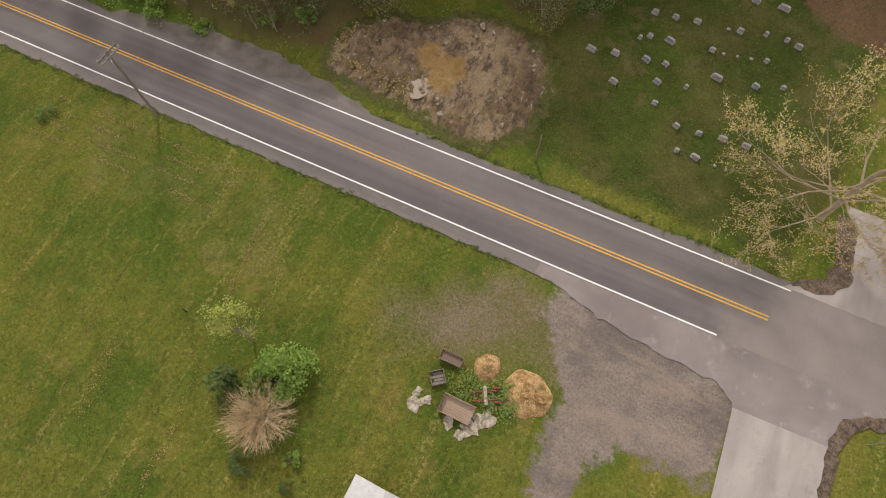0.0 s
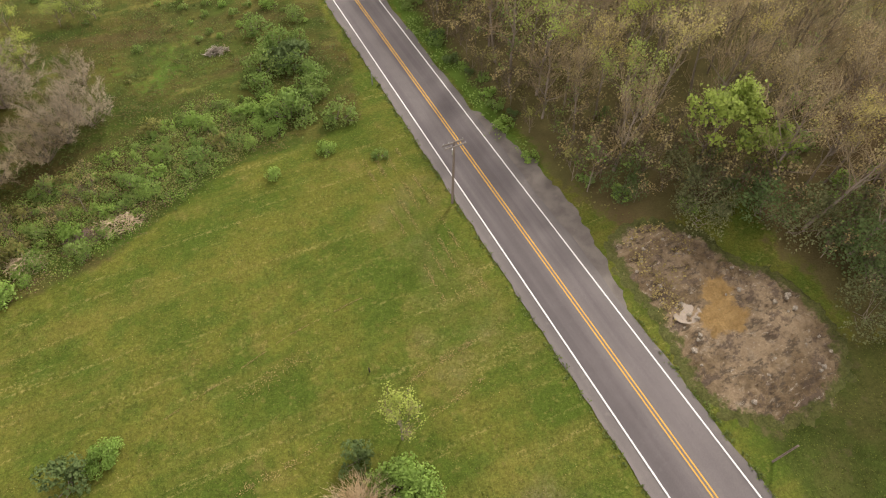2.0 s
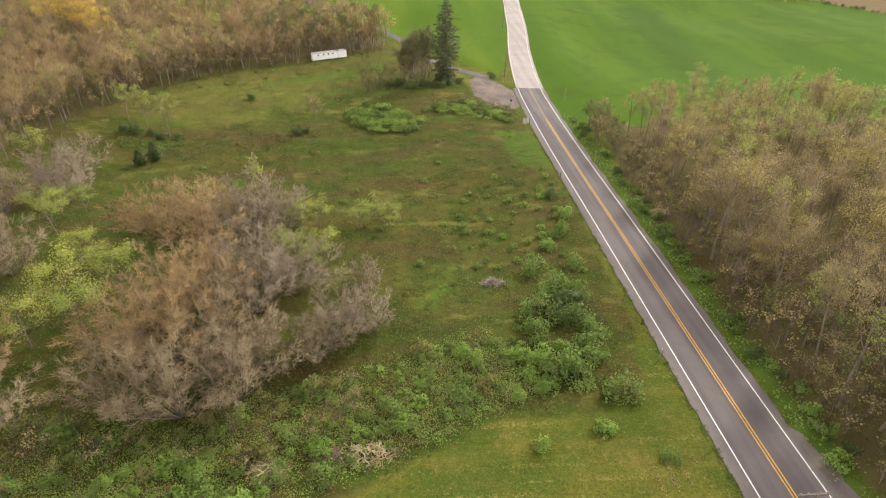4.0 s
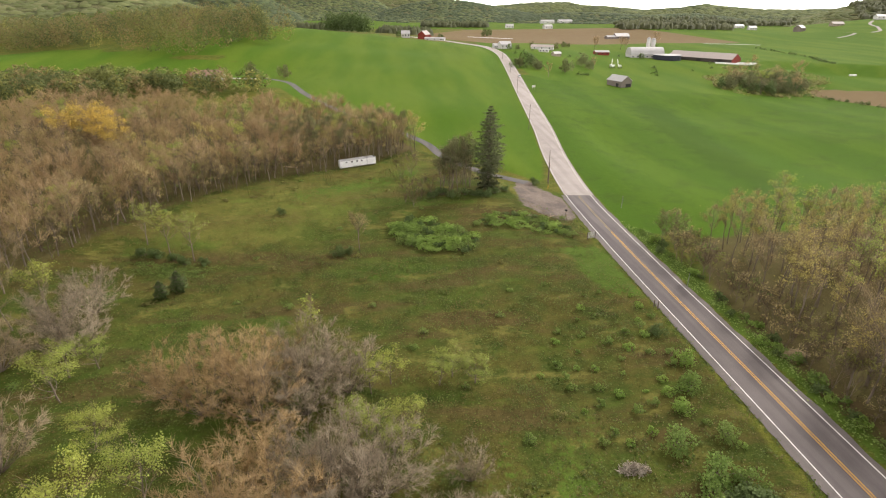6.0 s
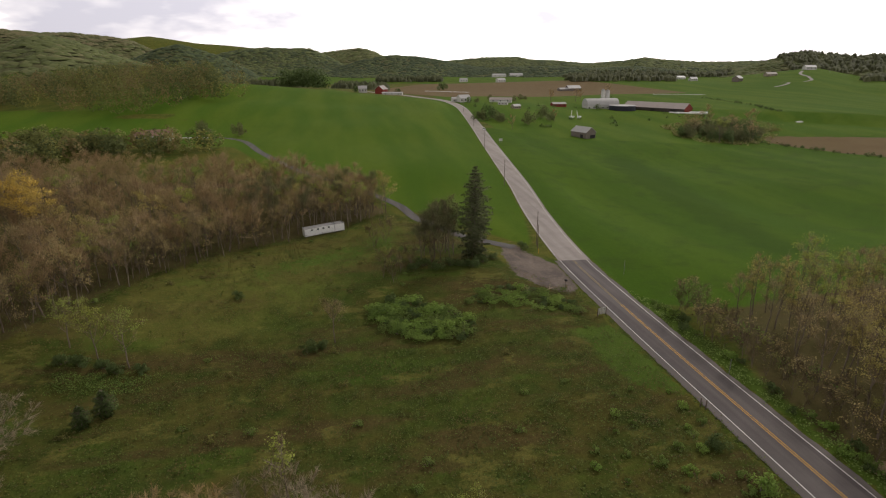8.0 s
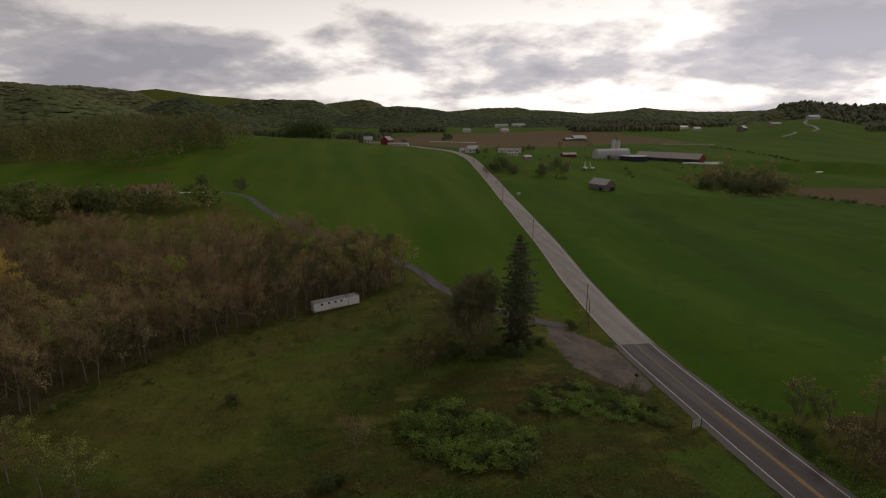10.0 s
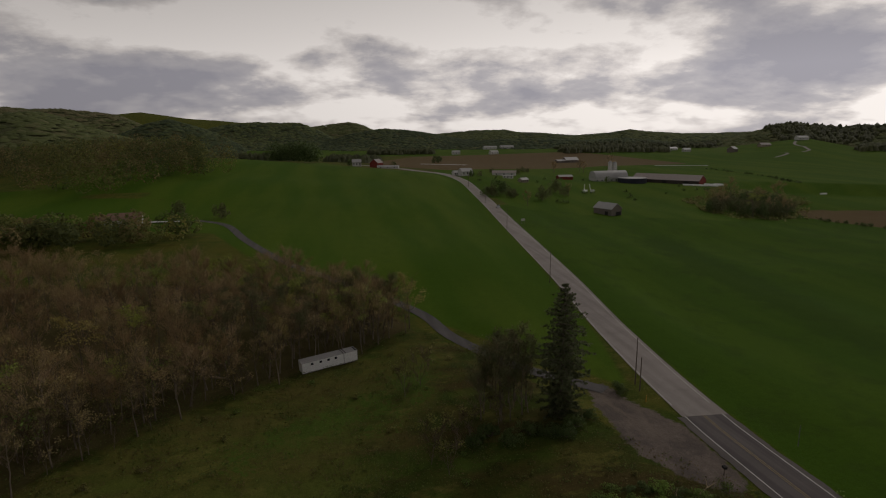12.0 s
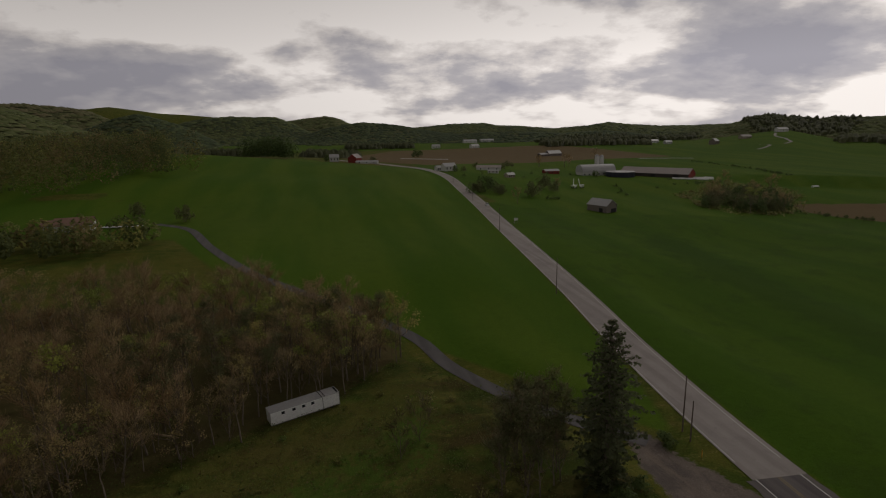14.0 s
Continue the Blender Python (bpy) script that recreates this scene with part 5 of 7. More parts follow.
woods([(-120, 97), (-111, 120), (-98, 140), (-80, 160), (-53, 177), (-41, 190), (-44, 196), (-56, 184), (-82, 168), (-106, 146), (-124, 120)], 56, 19, 3.2, (5, 1, 1), "woods behind the trailer", 0.6, 0.85, slim_kinds)
woods([(64, -60), (120, -60), (130, 108), (64, 108)], 55, 18, 7.0, (5, 4, 2, 3), "roadside woods", 0.9, 1.2, far_kinds)
woods(WOODS_LEFT, 345, 8, 3.9, (6, 0.5, 1.4, 7), "woods behind the trailer", 0.7, 0.98, far_kinds)
woods([(-130, 56), (-106, 60), (-106, 90), (-112, 97), (-135, 100)], 24, 9, 4.5, (2, 0, 1, 6), "meadow edge trees", 0.6, 0.9)
for x, y, k in ((-133, 168, 1.1), (-139, 172, 1.15), (-128, 165, 1.0), (-145, 168, 1.1), (-136, 176, 1.0)):
    stand("golden_tree", BRIGHTGOLD, "broad golden-budded tree above bare woods", "tree", x, y, k, R.uniform(0, 360), "woods behind the trailer")
for x, y in scatter([(-84, 170), (-52, 184), (-42, 193), (-47, 202), (-68, 206), (-92, 190)], 34, 29, 4.2):
    stand("young_leaf_tree", R.choice((DULL[0], DULL[1], FAR_GREEN[0])), "olive-green young-leaved tree behind a trailer", "tree", x, y, R.uniform(0.75, 1.0), R.uniform(0, 360), "woods behind the trailer")
stand("spruce", SPRUCE, "tall dark green spruce beside a gravel lot", "tree", -23.3, 141.5)
for x, y, s in ((-29.5, 147, 0.9), (-32.5, 145, 0.85), (-31, 149, 0.8), (-35, 146, 0.7), (-27.5, 146.5, 0.75), (-44, 131, 0.5), (-46, 134, 0.55), (-42, 136, 0.5), (-43.5, 160, 0.6), (-47, 156, 0.55), (-34, 141, 0.5), (-39, 139, 0.45)):
    stand("bare_tree", R.choice(DULL if s > 0.6 else [UNDER[1]]), "dull grey-green tree beside a spruce", "tree", x, y, s if s > 0.6 else s * 2.0, R.uniform(0, 360), "trees round the spruce", None, 1.2 if s > 0.6 else 1.0)
for x, y, s in ((-30, 148.5, 0.85), (-28.5, 149, 0.9), (-32, 150, 0.9), (-27.8, 144.5, 0.75), (-34.5, 150, 0.8), (-33.5, 147.5, 0.8), (-36, 144, 0.65), (-31.5, 142.5, 0.7), (-29, 144, 0.75), (-33, 143, 0.7), (-20, 146, 0.6), (-35, 146, 0.65)):
    stand("young_leaf_tree", R.choice(DULL), "slim young-leaved tree beside a spruce", "tree", x, y, s, R.uniform(0, 360), "trees round the spruce")
for x, y, s in ((-90.8, 88.6, 0.9), (-88.6, 91, 1.1)):
    stand("small_conifer", CONIFER, "small dark conifer in rough meadow", "tree", x, y, s, 30, "meadow conifers")
for x, y, s in ((-90, 104.5, 0.75), (-96, 108, 0.7), (-102, 112, 0.7)):
    stand("young_leaf_tree", R.choice(WOOD_GREEN), "young-leaved tree standing in rough meadow", "tree", x, y, s, R.uniform(0, 360), "meadow edge trees")
for x, y, s in YOUNG_SHRUBS:
    stand("young_leaf_tree", R.choice(YOUNG), "bushy tree with young yellow-green leaves in meadow", "tree", x, y, s * 1.1, R.uniform(0, 360), "thicket trees", None, 0.72)
# single bushes in and beside the lawn
LAWN_BUSHES = [(-15.6, 13.9, 1.15, 1), (-22.8, 12.6, 0.95, 1), (-9.9, 10.6, 0.9, 0), (-12, 19.1, 1.2, 0), (-20, 20, 1.5, 1), (-16.5, 21.5, 1.5, 0), (-14.5, 24, 1.3, 0), (-19, 24.5, 1.3, 1), (-22.5, 22, 1.2, 1), (-12.5, 29, 1.5, 0), (-15, 34, 1.9, 2), (-17, 36.5, 1.9, 0), 
    (-12, 37.5, 1.6, 0), (-10.5, 45, 1.4, 0)]
ROAD_BUSHES = [(-10.4, 54, 1.3, 0), (-8.5, 60, 1.2, 1), (-8.5, 68, 1.2, 2), (-13, 50, 1.2, 1), (-17, 44, 1.2, 0), (-18, 22.5, 1.4, 0), (-21.5, 25, 1.2, 1), (-17, 27, 1.2, 1), (-13.5, 26, 1.2, 0), (-19.5, 29, 1.1, 0), (-14, 31.5, 1.4, 0), (-18.5, 33, 1.3, 0), 
    (-13, 35, 1.3, 2), (-15, 39, 1.4, 0)]
for x, y, s, k in LAWN_BUSHES + ROAD_BUSHES:
    stand("green_bush", BUSH[k], "rounded green bush at the lawn's edge", "bush", x, y, s * (1.0 if y < 15 else R.uniform(0.9, 1.7)), R.uniform(0, 360), "bushes by the road", None, R.uniform(0.8, 1.15))
for poly, n, lo, hi in (([(-50, 118), (-45, 106.5), (-34, 102), (-31, 108), (-36, 116), (-44, 122)], 55, 0.9, 1.5), ([(-30, 117), (-20, 113), (-9, 108), (-8, 114), (-16, 122), (-26, 123)], 42, 0.6, 1.1)):
    for x, y in scatter(poly, n, 21, 1.6):
        stand("bramble_bush", R.choice((BRAMBLE[0], BRAMBLE[0], BRAMBLE[1], LOW_BUSH[2])), "green bramble bush in the meadow", "bush", x, y, R.uniform(lo, hi), R.uniform(0, 360), "bramble patch", None, R.uniform(0.6, 1.0))
THICKET = [(-88, 5), (-60, 6), (-45, 8), (-36, 12), (-26, 17), (-20, 20), (-26, 31), (-40, 25), (-60, 18), (-88, 20)]
heart = scatter(THICKET, 42, 22, 3.5)
for x, y in [(a + R.gauss(0, 1.3), b + R.gauss(0, 1.0)) for a, b in heart for _ in range(4)]:
    k = R.random()
    stand(*(("green_bush", R.choice(BUSH[:2]), "fresh green bush in a meadow thicket") if k < 0.6 else ("olive_bush", R.choice(OLIVE_BUSH), "low olive-green brush in rough meadow")), "bush", x, y, 0.4 + 1.2 * R.random() ** 1.7, R.uniform(0, 360), "meadow brush", None, R.uniform(0.7, 1.15))
for x, y in scatter([(-62, 8), (-45, 10), (-36, 14), (-26, 19), (-20, 22), (-22, 31), (-34, 27), (-44, 21), (-62, 15)], 62, 64, 1.6):
    stand("green_bush", R.choice(LOW_BUSH[:2]), "small leafy green shrub in a meadow thicket", "bush", x, y, R.uniform(0.45, 0.95), R.uniform(0, 360), "meadow brush")
for x, y in scatter(MEADOW, 110, 23, 4.5):
    if x > -110 and y > 25:
        stand("olive_bush", R.choice(OLIVE_BUSH), "low olive-green brush in rough meadow", "bush", x, y, R.uniform(0.45, 0.9), R.uniform(0, 360), "meadow brush", None, 0.75)
for x, y in scatter([(-27, 44), (-9, 42), (-7, 62), (-7, 84), (-20, 80), (-30, 62)], 44, 63, 2.2):
    stand("green_bush", R.choice(LOW_BUSH[:2]), "small pale green shrub in rough meadow", "bush", x, y, R.uniform(0.35, 0.8), R.uniform(0, 360), "meadow shrubs")
for i in range(46):
    x, y = R.uniform(6.2, 9.0), R.uniform(2, 112)
    stand("green_bush", R.choice(LOW_BUSH), "dark green roadside shrub below the woods", "bush", x, y, R.uniform(0.6, 1.2), R.uniform(0, 360), "roadside shrubs")
for x, y in scatter([(8, -2), (12, -14), (24, -15), (24, -32), (36, -39), (44, -50), (60, -48), (60, -10), (20, 6)], 40, 24, 3.0):
    stand("green_bush", R.choice(LOW_BUSH), "dark green shrub below woodland trees", "bush", x, y, R.uniform(0.8, 1.5), R.uniform(0, 360), "woodland shrubs")


def cards(name, pts, size, mat, seed, flat=0.5, want=None):
    """Many small leaf blades at the given points, one mesh; want: the way that they face, upwards if not given."""
    rs = np.random.RandomState(seed)
    n = len(pts)
    d = rs.normal(size=(n, 3)) * (1, 1, flat)
    d[:, 2] += 0.5 * flat
    d /= np.linalg.norm(d, axis=1)[:, None]
    if want is None:
        want = np.tile((0.0, 0.0, 1.0), (n, 1))
    u = np.cross(d, want + rs.normal(size=(n, 3)) * 0.45)
    u /= np.linalg.norm(u, axis=1)[:, None] + 1e-9
    k = np.cross(d, u)
    s = (size * rs.uniform(0.6, 1.35, n))[:, None]
    V = np.stack([pts - d * s * 0.6, pts + u * s * 0.6 + k * s * 0.3, pts + d * s * 0.75, pts - u * s * 0.6 + k * s * 0.3], 1).reshape(-1, 3)
    q = np.arange(n)[:, None] * 4
    F = np.concatenate([q + (0, 1, 2), q + (0, 2, 3)], 1).reshape(-1, 3)
    me = rounded(bpy.data.meshes.new(name), V, F, np.repeat(want, 4, 0), 0.2)
    me.materials.append(mat)
    return me


def inside(poly, n, seed):
    rs = np.random.RandomState(seed)
    p = np.array(poly, float)
    q = rs.uniform(p.min(0), p.max(0), (n * 4, 2))
    return q[poly_sd(q[:, 0], q[:, 1], poly) > 0][:n]


def tufts(name, label, poly, n, blades, spread, size, high, mat, seed):
    """Low growth too dense to count."""
    rs = np.random.RandomState(seed)
    c = inside(poly, n, seed)
    heart = c[rs.randint(0, len(c), len(c) // 14 + 1)]
    c = c + (heart[rs.randint(0, len(heart), len(c))] + rs.normal(0, 2.6, c.shape) - c) * (rs.random_sample((len(c), 1)) < 0.6)
    c = c[poly_sd(c[:, 0], c[:, 1], poly) > 0]
    c = np.repeat(c, blades, 0) + rs.normal(0, spread, (len(c) * blades, 2))
    z = land(c[:, 0], c[:, 1]) + rs.uniform(0.02, high, len(c))
    return tagged(new(name, cards(name, np.column_stack([c, z]), size, mat, seed, 0.6)), label, "vegetation", "", "stuff")


LAWN = [(-80, -30), (-45, -40), (-20, -48), (-14, -36), (-6, -40), (-5.1, 16), (-10, 17), (-20, 14), (-36, 10), (-60, 4), (-80, 2)]
tufts("lawn_grass", "short mown lawn grass with dry blades", LAWN, 9000, 6, 0.4, 0.075, 0.06, M_LAWNBLADE, 41)
tufts("lawn_straw", "dry yellow clippings on mown lawn", LAWN, 1300, 4, 0.25, 0.055, 0.06, M_STRAW, 42)


def straw_line(pts, n, wide, size, seed):
    """Pale clippings left in a row by the mower."""
    rs = np.random.RandomState(seed)
    p = np.array(pts, float)
    u = np.sort(rs.random_sample(n)) * (len(p) - 1)
    gate = np.sin(u * 9.0 + seed) + 0.7 * np.sin(u * 23.0) + rs.normal(0, 0.5, n)
    u = u[gate > 0]
    k = np.minimum(u.astype(int), len(p) - 2)
    q = p[k] + (p[k + 1] - p[k]) * (u - k)[:, None] + rs.normal(0, wide, (len(u), 2))
    z = land(q[:, 0], q[:, 1]) + rs.uniform(0.02, 0.07, len(q))
    tagged(new("straw_row", cards("straw_row", np.column_stack([q, z]), size, M_STRAW, seed, 0.12)), "row of pale dry clippings on mown lawn", "straw", "", "stuff")


straw_line([(-10.5, -16.6), (-14, -17.2), (-18.1, -18.0)], 600, 0.2, 0.08, 61)
straw_line([(-18.1, -18.0), (-26, -19.8), (-29.5, -20.5)], 260, 0.2, 0.07, 62)
straw_line([(-29.5, -20.5), (-32.4, -20.6), (-34.6, -20.9), (-42, -22)], 500, 0.22, 0.09, 63)
straw_line([(-19.1, -7.7), (-26.9, -8.7), (-33.2, -10.6), (-39.1, -12.1)], 1100, 0.05, 0.06, 69)
straw_line([(-12.2, -20.4), (-16, -21.4), (-20, -22)], 300, 0.2, 0.08, 65)
straw_line([(-26, -11.4), (-28.8, -11.8), (-32, -12.6)], 500, 0.5, 0.08, 66)
for j in range(4):
    yy = -30 + 9.7 * j
    straw_line([(-8, yy), (-22, yy - 1.6), (-40, yy - 4.4), (-60, yy - 7)], 260, 0.8, 0.055, 70 + j)
for j in range(4):
    straw_line([(-7.2 - 1.5 * j, -12), (-7.4 - 1.5 * j, 0), (-7.6 - 1.5 * j, 11)], 900, 0.14, 0.085, 90 + j)
tufts("verge_grass", "ragged grass along the asphalt's edge", [(-5.2, -40), (-4.62, -40), (-4.62, 120), (-5.2, 120)], 900, 9, 0.12, 0.12, 0.2, M_WEED, 43)
tufts("verge_grass", "ragged grass along the far asphalt edge", [(4.25, -62), (4.8, -62), (4.8, -21), (4.25, -21)], 330, 9, 0.12, 0.12, 0.2, M_WEED, 44)
tufts("cemetery_grass", "uneven green cemetery grass", CEMETERY, 3500, 6, 0.4, 0.085, 0.08, M_LAWNBLADE, 45)
tufts("thicket_weeds", "rank green weeds filling a meadow thicket", THICKET, 1500, 22, 0.42, 0.10, 0.8, M_LIGHTLEAF, 55)
tufts("thicket_weeds", "olive and tan weeds filling a meadow thicket", THICKET, 1300, 20, 0.5, 0.10, 0.9, M_OLIVE, 56)
tufts("thicket_weeds", "brown dead stalks in a meadow thicket", THICKET, 600, 18, 0.45, 0.10, 0.9, M_REDBRUSH, 57)
tufts("meadow_grass", "dry tan and olive grass tussocks", MEADOW, 5200, 8, 0.55, 0.17, 0.6, M_BROWNGRASS, 31)
tufts("meadow_weeds", "olive-green weeds in rough meadow", MEADOW, 5200, 8, 0.7, 0.2, 0.6, M_WEED, 32)
tufts("green_weeds", "fresh green weeds in rough meadow", [(-100, 8), (-30, 14), (-6, 30), (-6, 118), (-60, 120), (-100, 100)], 2600, 9, 0.8, 0.17, 0.5, M_WEED, 33)
tufts("meadow_clumps", "dark green weed clumps in rough meadow", MEADOW, 620, 34, 0.75, 0.15, 0.9, M_WEED, 36)
tufts("meadow_clumps", "brown dead weed clumps in rough meadow", MEADOW, 700, 26, 0.7, 0.14, 0.8, M_BROWNGRASS, 37)
tufts("meadow_clumps", "pale tan grass clumps in rough meadow", MEADOW, 260, 30, 0.9, 0.13, 0.7, M_DRYGRASS, 38)
tufts("woodland_floor", "brown leaf litter and brush under bare trees", WOODS_RIGHT, 3800, 7, 0.8, 0.24, 0.7, M_DRYGRASS, 34)
tufts("roadside_weeds", "green weeds along the road's bank", LUSH_3, 500, 9, 0.5, 0.2, 0.5, M_LEAF, 35)


# ---- buildings and roadside things ----


def trailer():
    """Box trailer, 11.8 m long, with a ribbed roof and a shuttered rear part."""
    ob = thing("trailer", "white box trailer parked at the woods' edge", "trailer", pose(-60.4, 174.2, at(-60.4, 174.2) - 0.3, 0, -2.2, 19.5))
    L, W, H, z0 = 5.9, 1.25, 2.2, 0.5
    g = Geo()
    g.box(-L, -W, z0, L, W, z0 + H)
    part("body", g, M_TRAILER, ob)
    g = Geo()
    g.box(-L - 0.03, -W - 0.03, z0 + H, L + 0.03, W + 0.03, z0 + H + 0.07)
    roof = part("roof", g, M_TIN, ob)
    for x in (2.75, 3.25):
        g = Geo()
        g.box(x, -W - 0.05, z0 + H + 0.07, x + 0.12, W + 0.05, z0 + H + 0.13)
        part("roof_seam", g, M_DARKBOARD, roof, "dark seam strip")
    g = Geo()
    g.box(L - 0.45, -W + 0.25, z0 + H + 0.07, L - 0.15, W - 0.25, z0 + H + 0.12)
    part("vent", g, M_DARK, roof, "dark roof vent")
    for x in (-3.85, -2.05, -0.4, 1.15):
        g = Geo()
        g.box(x - 0.26, -W - 0.03, z0 + 1.5, x + 0.26, -W + 0.02, z0 + 1.95)
        part("window", g, M_GLASS, ob)
    for x in (2.9, L - 0.05):
        g = Geo()
        g.box(x - 0.05, -W - 0.025, z0 + 0.1, x + 0.05, -W + 0.02, z0 + H - 0.05)
        part("door_rail", g, M_METAL, ob)
    g = Geo()
    g.box(-L - 0.02, -W - 0.035, z0, L + 0.02, -W + 0.02, z0 + 0.12)
    part("side_rail", g, M_METAL, ob)
    for x in (L - 1.6, L - 2.8):
        for s in (-1, 1):
            g = Geo()
            g.tube((x, s * 0.75, 0.48), (x, s * 1.12, 0.48), 0.48, 0.48, 14)
            part("wheel", g, M_DARK, ob)
    for s in (-0.8, 0.8):
        g = Geo()
        g.box(-L + 1.2, s - 0.06, 0, -L + 1.35, s + 0.06, z0)
        part("landing_leg", g, M_RUST, ob)
    return ob


trailer()


def gable(name, label, x, y, turn, L, W, H, rise, wall, roof, over=0.4, windows=0, doors=(), z=None):
    """A building with a gable roof; its ridge runs along its own x axis."""
    ob = thing(name, label, "building", pose(x, y, (at(x, y) if z is None else z) - 0.2, 0, 0, turn))
    g = Geo()
    a, b = L / 2, W / 2
    g.add([(-a, -b, 0), (a, -b, 0), (a, b, 0), (-a, b, 0), (-a, -b, H), (a, -b, H), (a, b, H), (-a, b, H), (-a, 0, H + rise), (a, 0, H + rise)],
          [(0, 1, 5, 4), (2, 3, 7, 6), (1, 2, 6, 9, 5), (3, 0, 4, 8, 7), (0, 3, 2, 1), (4, 5, 9, 8), (6, 7, 8, 9)])
    part("wall", g, wall, ob)
    k = rise / b
    for s in (-1, 1):
        g = Geo()
        e = b + over
        zt, zb = H + rise + 0.05, H + rise - e * k + 0.05
        vs = [(-a - over, 0, zt), (a + over, 0, zt), (a + over, s * e, zb), (-a - over, s * e, zb)]
        vs += [(p[0], p[1], p[2] + 0.16) for p in vs]
        fs = [(0, 1, 2, 3), (7, 6, 5, 4), (0, 4, 5, 1), (1, 5, 6, 2), (2, 6, 7, 3), (3, 7, 4, 0)]
        g.add(vs, fs if s < 0 else [q[::-1] for q in fs])
        part("roof", g, roof, ob)
    for i in range(windows):
        for s in (-1, 1):
            g = Geo()
            xx = -a + L * (i + 0.5) / windows
            g.box(xx - 0.5, s * b - 0.05, H * 0.38, xx + 0.5, s * b + 0.05, H * 0.78)
            part("window", g, M_GLASS, ob)
    for dx, w, h, side in doors:
        g = Geo()
        g.box(dx - w / 2, side * b - 0.06, 0, dx + w / 2, side * b + 0.06, h)
        part("door", g, M_DARK, ob)
    return ob

# utility poles along the road


def utility_pole(x, y, h, arms, turn=0.0, label="brown wooden utility pole with double crossarm"):
    ob = thing("utility_pole", label, "pole", pose(x, y, at(x, y), 0, 0, turn), "utility poles")
    g = Geo()
    g.tube((0, 0, -0.2), (0, 0, h), 0.17 if arms else 0.12, 0.11 if arms else 0.08, 8)
    part("shaft", g, M_POLE, ob)
    for s in (-1, 1) if arms else ():
        g = Geo()
        g.box(-1.25, s * 0.28 - 0.06, h - 0.55, 1.25, s * 0.28 + 0.06, h - 0.40)
        arm = part("crossarm", g, M_GREYWOOD, ob, "grey weathered crossarm")
        for xx in (-1.1, -0.5, 0.5, 1.1):
            g = Geo()
            g.tube((xx, s * 0.28, h - 0.4), (xx, s * 0.28, h - 0.2), 0.06, 0.04, 6)
            part("insulator", g, M_STONE, arm)
    if arms:
        g = Geo()
        g.tube((0, 0.16, h - 2.0), (0, 0.16, h - 1.3), 0.16, 0.16, 9)
        part("transformer", g, M_METAL, ob, "small grey transformer can")
    return ob


utility_pole(-5.2, 0, 9.4, True)
for x, y, h in ((-3.9, 150.5, 6.6), (-3.3, 153.2, 9.4), (6.6, 221, 10), (19.6, 306, 10), (33, 392, 10), (44, 480, 10)):
    utility_pole(x, y, h, False, 0, "slim brown wooden pole beside the road")


def short_post(name, label, x, y, h, r, mat, cap=False):
    ob = thing(name, label, "post", pose(x, y, at(x, y)))
    g = Geo()
    g.tube((0, 0, -0.1), (0, 0, h), r, r * 0.8, 6)
    part("post", g, mat, ob)
    if cap:
        g = Geo()
        g.box(-0.22, -0.3, h, 0.22, 0.3, h + 0.35)
        part("box", g, M_DARK, ob)
    return ob


short_post("marker_post", "weathered pale post in roadside grass", -5.6, 24.2, 1.9, 0.09, M_METAL)
short_post("marker_post", "slim grey metal post at the road's edge", 4.4, 83.5, 2.6, 0.06, M_METAL)
short_post("marker_post", "short dark wooden post at the road's edge", -4.9, 75.6, 1.5, 0.11, M_POLE)
short_post("marker_post", "short dark wooden post beside another", -5.2, 76.4, 1.3, 0.1, M_POLE)
short_post("mailbox", "dark mailbox on a short post by the gravel lot", -6.4, 124.2, 1.1, 0.07, M_POLE, True)
short_post("field_pole", "thin pale pole at the hay field's edge", 9.6, 128.5, 3.4, 0.06, M_METAL)
short_post("cemetery_pole", "short dark wooden pole at the cemetery's edge", 6.4, -37.5, 4.2, 0.1, M_POLE)
short_post("stake", "short stake standing in the lawn", -21.3, -15.6, 0.9, 0.06, M_DARK)
short_post("yellow_marker", "yellow utility marker beside the lot", -5.0, 146.5, 1.2, 0.08, M_YELLOW)


def twin_post_sign():
    """A slatted white panel on two posts."""
    ob = thing("roadside_sign", "white slatted roadside sign on two dark posts", "sign", pose(-5.6, 107.6, at(-5.6, 107.6), 0, 0, 12))
    for x in (-0.95, 0.95):
        g = Geo()
        g.tube((x, 0, -0.1), (x, 0, 1.75), 0.09, 0.09, 6)
        part("post", g, M_POLE, ob)
    for i in range(5):
        g = Geo()
        x = -0.72 + i * 0.36
        g.box(x - 0.11, -0.03, 0.35, x + 0.11, 0.03, 1.7)
        part("slat", g, M_WHITEWALL, ob)
    for z in (0.55, 1.45):
        g = Geo()
        g.box(-0.9, 0.034, z - 0.06, 0.9, 0.08, z + 0.06)
        part("rail", g, M_GREYWOOD, ob)


twin_post_sign()


def board_sign(x, y, w, h, z0, label):
    ob = thing("roadside_sign", label, "sign", pose(x, y, at(x, y), 0, 0, 5))
    for s in (-1, 1):
        g = Geo()
        g.tube((s * w * 0.35, 0.05, -0.1), (s * w * 0.35, 0.05, z0 + h * 0.5), 0.05, 0.05, 5)
        part("post", g, M_METAL, ob)
    g = Geo()
    g.box(-w / 2, -0.04, z0, w / 2, 0.0, z0 + h)
    part("panel", g, M_WHITEWALL, ob)


board_sign(32.2, 320, 2.0, 1.2, 1.3, "white road sign panel beside the hay field")

# ---- the yard beside the junction ----


